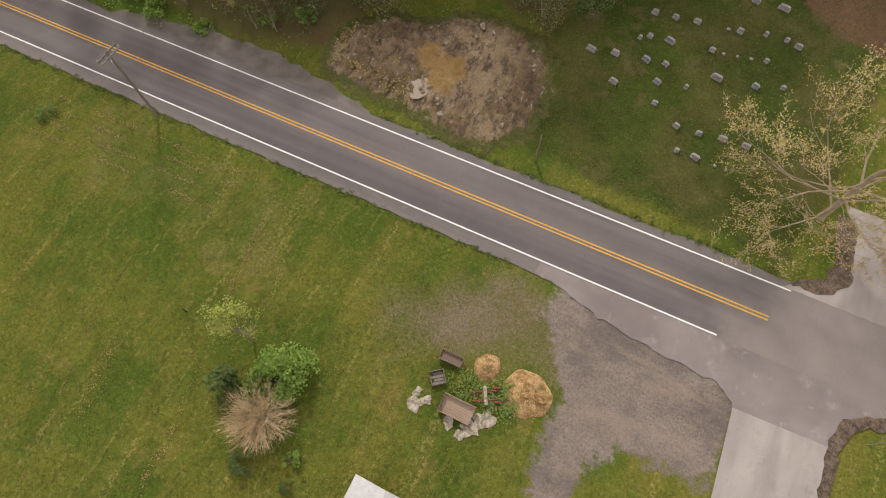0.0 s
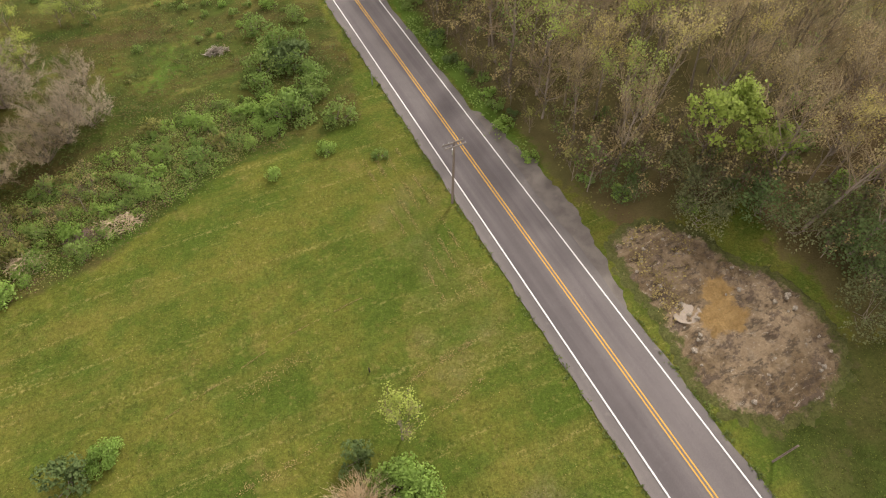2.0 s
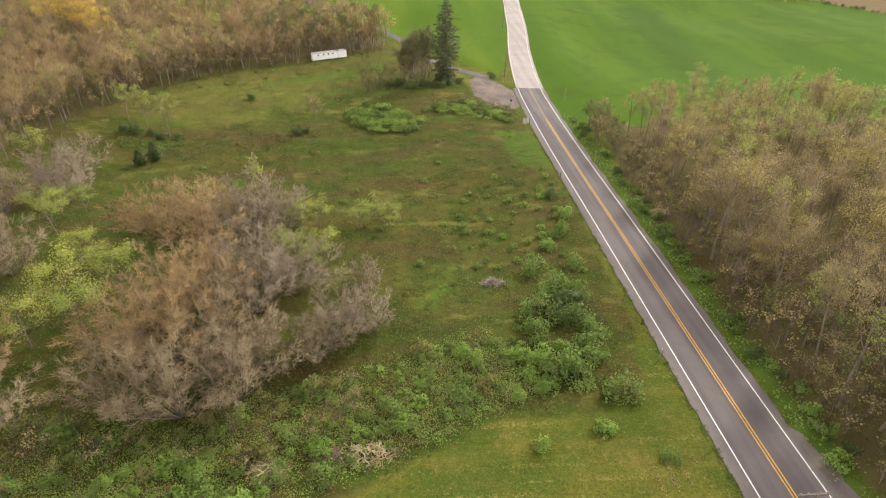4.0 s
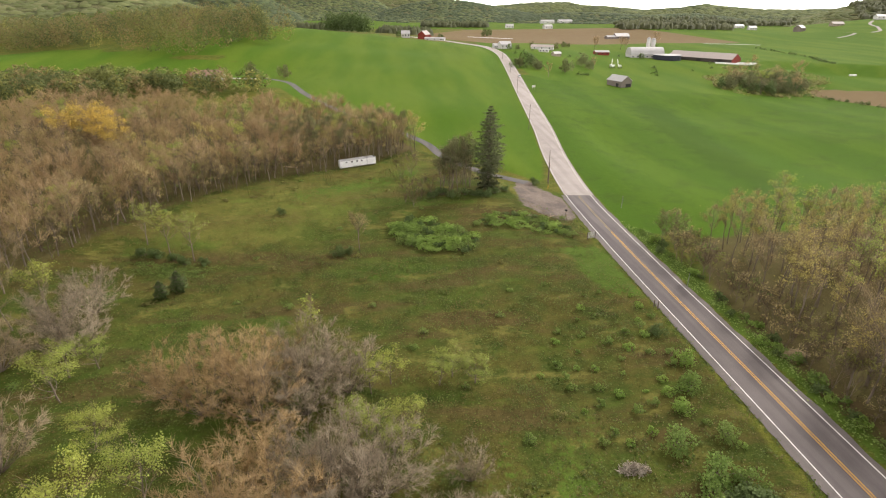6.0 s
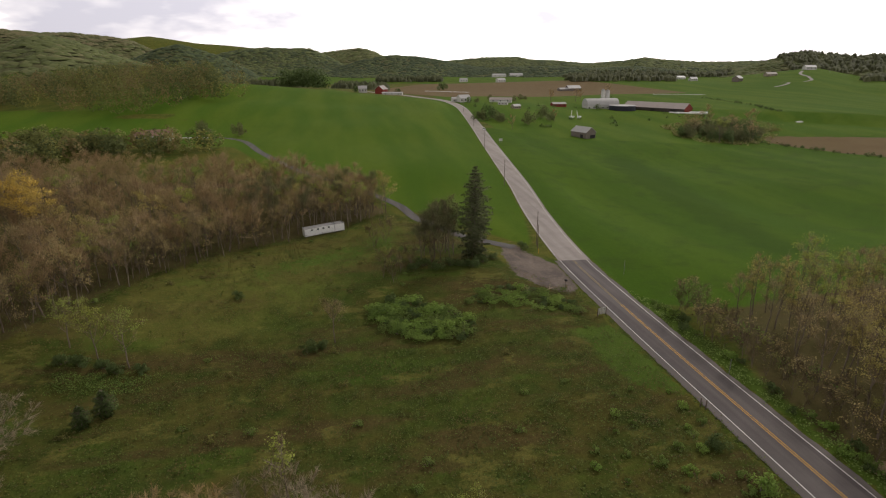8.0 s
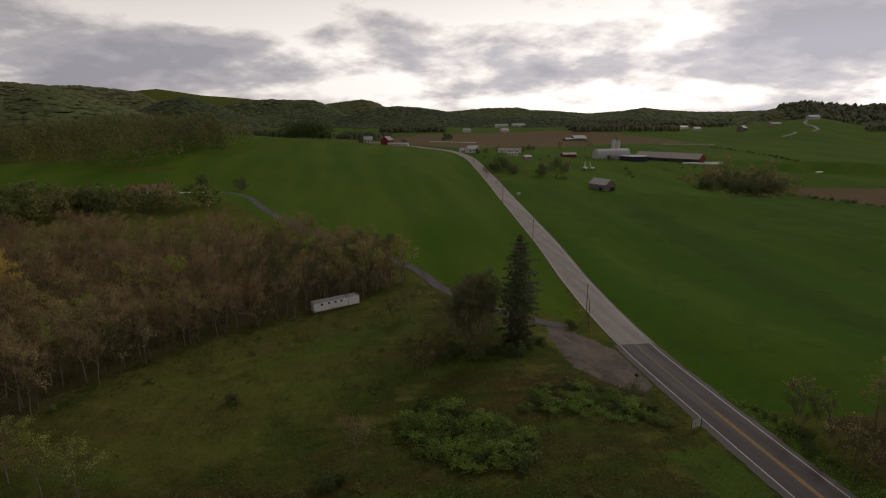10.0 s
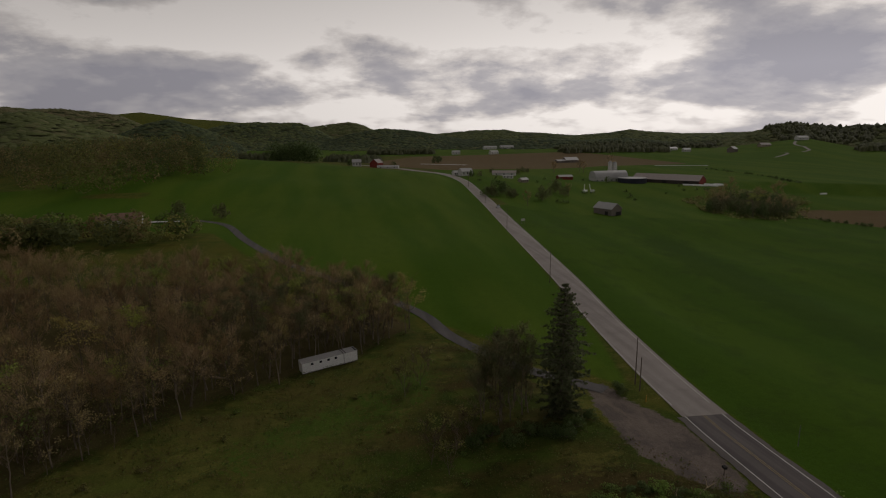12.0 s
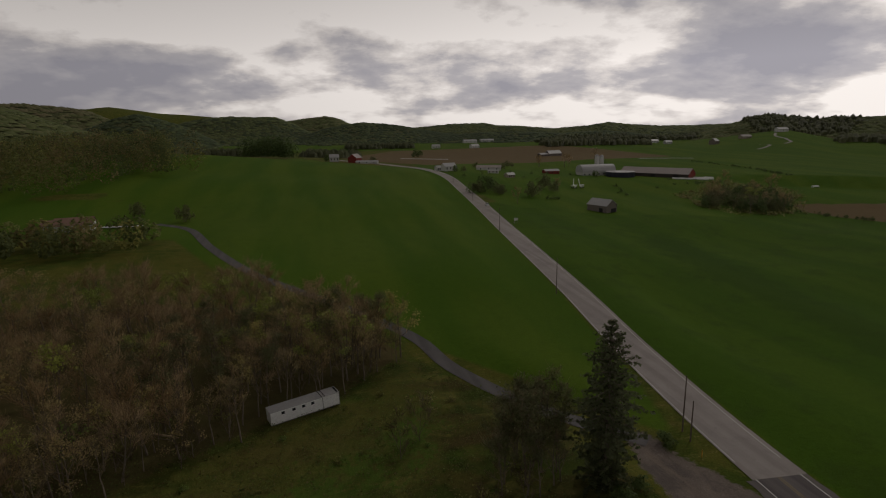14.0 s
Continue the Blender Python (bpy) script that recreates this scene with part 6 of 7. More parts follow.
def wagon_bed():
    """An old wooden wagon box, tipped a little."""
    ob = thing("wagon_bed", "weathered wooden wagon bed lying in weeds", "wagon", pose(-18.55, -40.65, at(-18.5, -40.6) + 0.42, 0, -9, 0))
    for i in range(7):
        g = Geo()
        x = -0.72 + i * 0.207
        g.box(x, -1.35, 0.0 + 0.006 * (i % 2), x + 0.195, 1.35, 0.06)
        part("plank", g, M_PLANK, ob)
    for x0, x1, y0, y1 in ((-0.78, -0.73, -1.4, 1.4), (0.73, 0.78, -1.4, 1.4)):
        g = Geo()
        g.box(x0, y0, -0.05, x1, y1, 0.36)
        part("side_board", g, M_PLANK, ob)
    g = Geo()
    g.box(-0.73, 1.36, -0.05, 0.73, 1.41, 0.42)
    part("end_board", g, M_RUST, ob)
    for y in (-0.9, 0.9):
        g = Geo()
        g.box(-0.7, y - 0.07, -0.4, 0.7, y + 0.07, -0.01)
        part("sill", g, M_GREYWOOD, ob)


wagon_bed()


def trough():
    ob = thing("feed_trough", "rusty steel trough with toothed rim on grass", "machine", pose(-15.0, -38.45, at(-15, -38.4), 0, 0, 0))
    g = Geo()
    rim = [(-0.42, -1, 0.5), (0.42, -1, 0.5), (0.42, 1, 0.5), (-0.42, 1, 0.5)]
    foot = [(-0.2, -1, 0.03), (0.2, -1, 0.03), (0.2, 1, 0.03), (-0.2, 1, 0.03)]
    lip = [(x * 0.9, y * 0.96, z) for x, y, z in rim]
    bed = [(-0.3, -0.94, 0.30), (0.3, -0.94, 0.30), (0.3, 0.94, 0.30), (-0.3, 0.94, 0.30)]
    fs = [(3, 2, 1, 0), (12, 13, 14, 15)]
    for p, q in ((0, 4), (4, 8), (8, 12)):
        fs += [(p + i, p + (i + 1) % 4, q + (i + 1) % 4, q + i) for i in range(4)]
    g.add(foot + rim + lip + bed, fs)
    part("trough_body", g, M_RUST, ob)
    for s in (-1, 1):
        for i in range(9):
            g = Geo()
            y = -0.88 + i * 0.22
            g.box(s * 0.43 - 0.05, y - 0.06, 0.46, s * 0.43 + 0.05, y + 0.06, 0.58)
            part("tooth", g, M_GREYWOOD, ob)


trough()


def crate():
    ob = thing("broken_crate", "broken dark wooden crate on the grass", "crate", pose(-16.95, -38.1, at(-17, -38), 4, 6, 38))
    for x0, y0, x1, y1 in ((-0.62, -0.62, -0.56, 0.62), (0.56, -0.62, 0.62, 0.62), (-0.56, -0.62, 0.56, -0.56), (-0.56, 0.56, 0.3, 0.62)):
        g = Geo()
        g.box(x0, y0, 0, x1, y1, 0.35)
        part("side_board", g, M_POLE, ob)
    for i in range(4):
        g = Geo()
        g.box(-0.52 + i * 0.27, -0.54, 0.02, -0.30 + i * 0.27, 0.54 - 0.2 * (i % 2), 0.06)
        part("slat", g, M_GREYWOOD, ob)


crate()


def old_machine():
    ob = thing("farm_machine", "rusty red farm implement half hidden in weeds", "machine", pose(-16.6, -42.3, at(-16.6, -42.3), 0, 0, -62))
    for y in (-0.35, 0.35):
        g = Geo()
        g.tube((-1.1, y, 0.45), (1.0, y, 0.5), 0.06, 0.06, 6)
        part("beam", g, M_REDPAINT, ob)
    for x in (-0.9, -0.2, 0.6):
        g = Geo()
        g.tube((x, -0.45, 0.46), (x, 0.45, 0.46), 0.05, 0.05, 6)
        part("crossbar", g, M_RUST, ob)
        g = Geo()
        g.tube((x, 0.45, 0.5), (x + 0.25, 0.5, 0.0), 0.05, 0.03, 5)
        part("tine", g, M_RUST, ob)
    for s in (-1, 1):
        g = Geo()
        g.tube((0.95, s * 0.5, 0.32), (0.95, s * 0.62, 0.32), 0.32, 0.32, 12)
        w = part("wheel", g, M_REDPAINT, ob)
        g = Geo()
        g.tube((0.95, s * 0.48, 0.32), (0.95, s * 0.66, 0.32), 0.09, 0.09, 8)
        part("hub", g, M_RUST, w)
    g = Geo()
    g.box(-0.15, -0.75, 0.56, 0.12, 0.75, 0.62)
    part("board", g, M_SLAB, ob, "pale loose board lying across")


old_machine()


def mound(name, label, x, y, rx, ry, h, mat, seed):
    """A heap with an uneven top."""
    rs = np.random.RandomState(seed)
    g = Geo()
    n, rings = 40, 14
    ph = rs.uniform(0, 6.28, 6)
    for i in range(rings + 1):
        f = i / rings
        for j in range(n):
            a = 6.2832 * j / n
            k = 1 + 0.04 * math.sin(3 * a + ph[0]) + 0.03 * math.sin(7 * a + ph[1])
            zz = h * (1 - f ** 2.0) ** 1.2 * (1 + 0.12 * math.sin(2 * a + ph[2]) * f) + h * 0.35 * noise.fractal(Vector((rx * f * math.cos(a) * 1.6, ry * f * math.sin(a) * 1.6, seed)), 0.8, 2.1, 4) * (1 - f * f)
            g.v.append((rx * f * k * math.cos(a), ry * f * k * math.sin(a), zz if i < rings else -0.12))
    for i in range(rings):
        for j in range(n):
            a, b = i * n + j, i * n + (j + 1) % n
            g.f.append((a, a + n, b + n, b))
    me = g.mesh(name, mat, True)
    ob = new(name, me)
    ob.matrix_world = pose(x, y, at(x, y))
    return tagged(ob, label, "heap")


mound("sand_mound", "small heap of orange sand and straw", -14.4, -41.5, 1.35, 1.15, 0.5, M_SAND, 3)
mound("sand_mound", "broad heap of orange sand with straw", -15.0, -45.3, 2.05, 2.2, 0.55, M_SAND, 4)
for k, (x, y, r, z) in enumerate(((-14.4, -41.5, 0.9, 0.5), (-15.0, -45.2, 1.3, 0.6), (-14.4, -46.1, 0.5, 0.5))):
    rs1 = np.random.RandomState(500 + k)
    pts = rs1.normal(0, r * 0.55, (700, 2))
    zz = 0.56 * (0.5 + 0.5 * np.cos(np.minimum(np.hypot(pts[:, 0], pts[:, 1]) / (1.3 * r), 1) * math.pi)) * (0.9 if k < 2 else 0.3) + (0 if k < 2 else 0.25)
    tagged(new("straw", cards("straw", np.column_stack([pts + (x, y), at(x, y) + zz]), 0.08, M_STRAW, 510 + k, 0.3)), "loose straw strewn over a sand heap", "straw", "", "stuff")


def rock(x, y, r, flat, mat, seed, name="stone_slab", label="pale broken limestone slab lying in grass", lift=0.0):
    rs = np.random.RandomState(seed)
    g = Geo()
    n = 11
    rad = [r * rs.uniform(0.55, 1.3) * (1 + 0.12 * math.sin(2 * j * 0.571 + seed)) for j in range(n)]
    for z, k in ((-0.1, 1.0), (r * flat * 0.7, 1.0), (r * flat, 0.82)):
        for j in range(n):
            a = 6.2832 * j / n
            g.v.append((rad[j] * k * math.cos(a), rad[j] * k * math.sin(a), z + rs.uniform(-0.02, 0.02)))
    for i in range(2):
        for j in range(n):
            a, b = i * n + j, i * n + (j + 1) % n
            g.f.append((a, b, b + n, a + n))
    g.f.append(tuple(range(2 * n, 3 * n)))
    ob = new(name, g.mesh(name, mat))
    ob.matrix_world = pose(x, y, at(x, y) + lift, 0, 0, rs.uniform(0, 360))
    return tagged(ob, label, "rock", "stone slabs")


for i, (x, y, r) in enumerate(((-19.6, -37.2, 0.55), (-19.0, -38.1, 0.4), (-18.7, -37.1, 0.38), (-19.5, -42.2, 0.75), (-18.2, -43.1, 0.65), (-19.9, -40.5, 0.5), (-18.9, -42.7, 0.5), (-18.4, -42.4, 0.4),
                               (-17.0, -42.95, 0.35), (-19.3, -37.7, 0.3), (-20.2, -41.6, 0.4))):
    rock(x, y, r * 1.15, 0.14, M_SLAB, 40 + i)


def flat_bale(x, y, turn):
    """A broken straw bale pressed into the heap."""
    rng = random.Random(8)
    ob = thing("straw_bale", "flattened rectangular straw bale on a sand heap", "bale", pose(x, y, at(x, y) + 0.33, 4, 8, turn))
    for k in range(6):
        g = Geo()
        y0 = -0.95 + k * 0.315
        a, b = rng.uniform(-0.05, 0.05), rng.uniform(-0.04, 0.04)
        g.box(-0.55 + a, y0, -0.3, 0.55 + a, y0 + 0.312, 0.18 + b)
        part("flake", g, M_BALE, ob)


M_BALE = gritty("weathered_straw", (0.15, 0.085, 0.03), (0.36, 0.235, 0.10), 3.0)
flat_bale(-14.75, -46.0, 8)
tufts("yard_weeds", "rank green weeds among old machinery", [(-17.6, -39.2), (-15.6, -39.6), (-15.8, -42), (-14.2, -43.2), (-16.2, -45), (-17.8, -44.6), (-17.4, -41.5), (-18.0, -40)], 130, 14, 0.35, 0.14, 0.5, M_LEAF, 51)

# shrubs in the yard lawn
DEADBUSH = spiky_meshes("dead_shrub", 101, 2.7, 2.8, 230, plain("bleached_shrub_stems", (0.66, 0.53, 0.34), (0.52, 0.40, 0.25), 1.0, 0.95))
BIGGREEN = bush_meshes("leafy_shrub", 102, 2.4, 2.9, 9, 3200, 0.18, M_BARK, M_LIGHTLEAF, 26)
DARKBUSH = bush_meshes("dark_shrub", 103, 1.6, 2.3, 9, 900, 0.16, M_BARK, M_DARKLEAF, 10)
YEW = bush_meshes("round_shrub", 104, 1.0, 1.3, 5, 700, 0.1, M_BARK, M_DARKLEAF, 7)
PALEBUSH = bush_meshes("pale_shrub", 105, 0.75, 0.9, 5, 420, 0.11, M_BARK, M_LIGHTLEAF, 6)
YTREE = tree_meshes("yellow_tree", 106, 6.2, 2.2, 0.09, 14, 300, 0.8, 1500, 0.11, M_BARK, M_TWIG, M_YELLOWGREEN, 0.35, 0.8, 0.02)
stand("dead_shrub", DEADBUSH, "wide leafless tan shrub on the lawn", "bush", -26.0, -26.6)
stand("leafy_shrub", BIGGREEN, "large rounded light green shrub on the lawn", "bush", -22.4, -26.4)
stand("dark_shrub", DARKBUSH, "dark green shrub behind a dead shrub", "bush", -25.1, -22.7)
stand("round_shrub", YEW, "small round dark evergreen on the lawn", "bush", -29.8, -27.1)
stand("pale_shrub", PALEBUSH, "small pale green flowering shrub on the lawn", "bush", -27.8, -30.6)
stand("round_shrub", YEW, "tiny dark evergreen shrub on the lawn", "bush", -29.7, -31.2, 0.55)
stand("yellow_tree", YTREE, "slender young tree with yellow-green leaves", "tree", -21.0, -22.6)
stand("dark_shrub", DARKBUSH, "broad green shrub on the open lawn", "bush", -46.6, -14.5, 1.3, 40)
stand("leafy_shrub", BIGGREEN, "low light green shrub on the open lawn", "bush", -43.9, -13.4, 0.55, 70)
stand("dark_shrub", DARKBUSH, "dark green shrub near the shed", "bush", -32.9, -31, 0.95, 120)
stand("dark_shrub", DARKBUSH, "dark green shrub on the open lawn", "bush", -43.2, -26, 1.0, 200)
stand("brown_shrub", spiky_meshes("brown_shrub", 107, 0.9, 0.9, 40, M_BARK), "small leafless brown shrub on the lawn", "bush", -36.2, -24)


def shed():
    gable("shed", "small shed with pale grey metal roof on the lawn", -28.8, -38.6, 0, 4.4, 4.8, 2.3, 0.9, M_GREYWOOD, M_TIN, 0.3, 1)


shed()

# ---- cemetery ----


def gravestone(x, y, w, h, mat, seed, base=True):
    rng = random.Random(seed)
    ob = thing("gravestone", ("pale grey" if mat == M_STONE else "dark grey") + " stone grave marker on mown grass", "gravestone", pose(x, y, at(x, y), 0, 0, 78 + rng.uniform(-8, 8)), "gravestones")
    if base:
        g = Geo()
        g.box(-w * 0.6, -0.26, -0.05, w * 0.6, 0.26, 0.16)
        part("base", g, M_STONE, ob)
    g = Geo()
    k = 0.13
    top = [(-w / 2, 0), (-w / 2, h * 0.86), (-w * 0.3, h * 0.97), (0, h), (w * 0.3, h * 0.97), (w / 2, h * 0.86), (w / 2, 0)]
    n = len(top)
    z0 = 0.16 if base else -0.05
    g.add([(a, -k, z0 + b) for a, b in top] + [(a, k, z0 + b) for a, b in top], [tuple(range(n)), tuple(range(2 * n - 1, n - 1, -1))] + [(i, i + n, (i + 1) % n + n, (i + 1) % n) for i in range(n)])
    part("slab", g, mat, ob)


GRAVES_UPPER = [(28.8, -42.4, 9), (29.1, -44.6, 7), (29.5, -46.9, 7), (34.7, -49.8, 9), (35, -51.9, 9), (35.3, -54.9, 11), (24.9, -42, 5), (25.5, -42.9, 6), (25.8, -45, 9), (30.2, -51.4, 9), (30.8, -57.5, 8), (21.4, -37.8, 9), 
    (21.9, -40.3, 11), (22.5, -43.5, 9), (22.8, -45.5, 6), (26.5, -49.4, 8), (18.6, -41.3, 9), (23.4, -50.8, 10)]
GRAVES_LOWER = [(24, -54.7, 9), (25, -57.3, 5), (17.9, -46, 5), (16.2, -48.8, 8), (16.3, -51.1, 6), (16.7, -53.4, 7), (13.5, -49.7, 6), (13.5, -51.5, 9), (16.8, -55.7, 7), (21, -48.3, 5), (20.4, -45.4, 8), (30, -50.2, 4), 
    (26.9, -52, 4), (27.6, -54.9, 5), (13.4, -53.5, 3), (13.4, -54.6, 3), (26.6, -50.6, 4), (27.2, -53.4, 4), (31.0, -54.0, 6), (31.2, -56.2, 5)]
for i, (x, y, w) in enumerate(GRAVES_UPPER + GRAVES_LOWER):
    gravestone(x - 0.3, y, w * (0.066 + 0.016 * ((i * 7) % 3)), 0.12 + w * 0.025, M_DARKSTONE if i % 5 == 3 else M_STONE, i, w > 4)


def sycamore_meshes(name, seed):
    """A wide old tree: a short trunk and long, crooked, forking pale limbs with few leaves."""
    rng = random.Random(seed)
    wood, fine, green = Geo(), Geo(), Geo()

    def grow(p, d, ln, rad, level):
        for k in range(3):
            d = (d + Vector((rng.gauss(0, 0.2), rng.gauss(0, 0.2), rng.gauss(0.02, 0.12)))).normalized()
            q = p + d * ln / 3
            wood.tube(p, q, rad, rad * 0.8, 6 if level < 2 else 4, False)
            p, rad = q, rad * 0.8
            if level < 4 and (k or level):
                side = (d + Vector((rng.gauss(0, 0.7), rng.gauss(0, 0.7), rng.gauss(0.1, 0.35)))).normalized()
                grow(p, side, ln * rng.uniform(0.5, 0.75), rad * 0.55, level + 1)
            if level >= 3:
                for m in range(5):
                    e = p + (d + Vector((rng.gauss(0, 0.7), rng.gauss(0, 0.7), rng.gauss(0.1, 0.5)))).normalized() * rng.uniform(0.3, 0.9)
                    fine.spike(p, e, 0.022)
                    for n in range(2):
                        green.leaf(e + Vector((rng.gauss(0, 0.16), rng.gauss(0, 0.16), rng.gauss(0, 0.12))), 0.10 * rng.uniform(0.6, 1.3), rng)

    wood.tube((0, 0, -0.2), (-0.04, 0.04, 0.5), 0.46, 0.32, 10, False)
    wood.tube((-0.04, 0.04, 0.5), (-0.1, 0.1, 3.5), 0.32, 0.28, 10, False)
    wood.tube((-0.1, 0.1, 3.5), (0.1, 0.1, 7.2), 0.28, 0.22, 10, False)
    for i in range(11):
        a = i * 2.399 + rng.uniform(-0.2, 0.2)
        grow(Vector((0.05, 0.1, 1.7 + 0.5 * i)), Vector((math.cos(a), math.sin(a), rng.uniform(0.1, 0.6))).normalized(), rng.uniform(6.0, 7.5), 0.105, 1)
    grow(Vector((0.1, 0.1, 7.1)), Vector((0.1, 0.1, 1)), 6.0, 0.22, 1)
    return [("trunk", wood.mesh(name + "_trunk", M_PALEBARK)), ("twig_mass", crown_mesh(fine, name + "_twig_mass", M_DEADTWIG, (0, 0, 4))), ("crown", crown_mesh(green, name + "_crown", M_BUDGOLD, (0, 0, 4)))]


stand("sycamore", sycamore_meshes("sycamore", 110), "large pale-barked tree just coming into leaf", "tree", 11.9, -63.9)


def street_sign():
    ob = thing("street_sign", "small green street sign on a post at the corner", "sign", pose(-6.9, -71.2, at(-6.9, -71.2), 0, 0, 20))
    g = Geo()
    g.tube((0, 0, -0.1), (0, 0, 2.2), 0.04, 0.04, 6)
    part("post", g, M_METAL, ob)
    g = Geo()
    g.box(-0.45, -0.015, 2.0, 0.45, 0.015, 2.2)
    part("blade", g, M_DARKSTONE, ob, "narrow green name blade")
    g = Geo()
    g.box(-0.015, -0.4, 2.22, 0.015, 0.4, 2.4)
    part("blade", g, M_REDPAINT, ob, "red sign blade")


street_sign()
rs0 = random.Random(77)
for i in range(110):
    x, y = rs0.uniform(6.5, 20.5), rs0.uniform(-35, -12)
    if poly_sd(np.array([x]), np.array([y]), DIRT)[0] > 0.5:
        rock(x, y, rs0.uniform(0.08, 0.26), 0.7, M_SLAB, 200 + i, "rubble_stone", "rough stone in a bare earth heap", 0.55)
tufts("dead_stalks", "pale dead stalks on a bare earth heap", [(6.5, -24), (9, -13), (13, -12), (15, -17), (10, -22)], 260, 8, 0.3, 0.16, 0.9, M_STRAW, 53)
g = Geo()
g.add([(9.5 + 1.9 * math.cos(i * 0.5236), -23.2 + 1.25 * math.sin(i * 0.5236), 0) for i in range(12)], [tuple(range(12))])
M_PUDDLE = plain("muddy_puddle_water", (0.30, 0.24, 0.18), (0.34, 0.28, 0.22), 0.6, 0.06, 0.0, 0.0)
pud = tagged(part("puddle", g, M_PUDDLE), "shallow muddy puddle on bare earth", "water", "", "structure")
pud.location.z = 0.45

# ---- meadow things ----


def brush_pile(x, y, rx, ry, mat, seed, label):
    rng = random.Random(seed)
    g = Geo()
    for i in range(170):
        a, k = rng.uniform(0, 6.28), math.sqrt(rng.random())
        p = Vector((math.cos(a) * k * rx, math.sin(a) * k * ry, rng.uniform(0, 0.9) * (1 - k * k) + 0.1))
        d = Vector((rng.gauss(0, 1), rng.gauss(0, 1), rng.gauss(0, 0.25))).normalized() * rng.uniform(0.6, 1.5)
        g.tube(p - d * 0.5, p + d * 0.5, 0.05, 0.02, 4, False)
    ob = new("brush_mound", g.mesh("brush_mound", mat))
    ob.matrix_world = pose(x, y, at(x, y))
    tagged(ob, label, "brush pile", "brush piles")


brush_pile(-40.2, 12.6, 3.0, 1.3, M_DEADTWIG, 1, "grey heap of cut branches at the lawn's edge")
brush_pile(-43.6, 12.3, 2.0, 1.0, M_RUST, 2, "reddish heap of dead branches in brush")
brush_pile(-49.4, 11.2, 2.0, 1.6, M_DEADTWIG, 3, "tangled heap of pale dead branches")
brush_pile(-23.4, 41, 1.7, 0.7, M_SLAB, 4, "bleached whitish dead stalks in meadow")
brush_pile(8.8, 60.5, 2.2, 1.0, M_DEADTWIG, 5, "fallen pale branches beside the road")


def log(x, y, length, r, turn, mat=None, lift=0.2, label="fallen bare tree trunk lying in meadow"):
    g = Geo()
    g.tube((-length / 2, 0, 0), (length * 0.1, 0.1, 0.25), r, r * 0.75, 7)
    g.tube((length * 0.1, 0.1, 0.25), (length / 2, -0.1, 0.55), r * 0.75, r * 0.3, 7)
    g.tube((length * 0.1, 0.1, 0.25), (length * 0.35, 0.9, 0.9), r * 0.4, r * 0.15, 5)
    ob = new("fallen_log", g.mesh("fallen_log", mat or M_DEADTWIG))
    ob.matrix_world = pose(x, y, at(x, y) + lift, 0, 0, turn)
    tagged(ob, label, "log", "fallen logs")


log(-81, 170.4, 5.5, 0.2, -35)
log(-11.5, 121, 3.0, 0.12, 20)
log(-16.5, 120, 2.2, 0.1, 60)
log(16, -1.5, 6.5, 0.16, 15, None, 0.25, "fallen pale trunk under roadside woods")
stand("snag_tree", tree_meshes("snag_tree", 120, 11, 1.6, 0.14, 9, 160, 1.2, 420, 0.2, M_BARK, M_TWIG, M_YELLOWGREEN, 0.35, 2.0, 0.03), "slim tall tree with sparse yellow-green top", "tree", -61, 66.5)
stand("tan_tree", WOOD_TAN[0], "slim tan budding tree above a dark shrub", "tree", -56.5, 107, 0.62)
for x, y, s in ((-61, 104.5, 1.3), (-58.8, 105.4, 1.0), (-91.5, 103, 1.2), (-87.5, 102.5, 1.1), (-94, 105, 1.2), (-98, 106, 1.4), (-101, 107, 1.3), (-76.5, 128, 1.1), (-8, 150.5, 1.3)):
    stand("dark_bush", DARKBUSH, "dark low bush in the meadow", "bush", x, y, s * 0.75, R.uniform(0, 360), "meadow bushes")
for x, y, s in ((-30, 138, 1.2), (-27.5, 137, 1.1), (-33.5, 136.5, 1.3), (-22, 138.5, 1.2), (-18.5, 141, 1.0), (-36, 139, 1.3), (-38.5, 137, 1.2), (-25, 136, 1.2)):
    stand("green_bush", BUSH[2], "dark green bush below a spruce", "bush", x, y, s * 1.3, R.uniform(0, 360), "bushes below the spruce")
tufts("ground_ivy", "dense green ground plants under a meadow tree", [(-100, 98), (-86, 97), (-84, 101), (-92, 103), (-101, 104)], 300, 10, 0.4, 0.16, 0.3, M_LEAF, 52)

# ---- farms and far things ----
barn = gable("barn", "weathered grey wooden barn with pale tin roof", 102.2, 369, 112, 13.5, 8.8, 4.0, 3.0, M_GREYWOOD, M_TIN, doors=((-3, 2.4, 2.4, 1),))
# dark panel on the closed wall, coloured as the shade inside an open doorway
g = Geo()
g.box(-6.85, -3.8, 0, -6.7, 0.6, 2.2)
part("door", g, M_DARK, barn, "wide dark panel imitating a shaded open doorway")


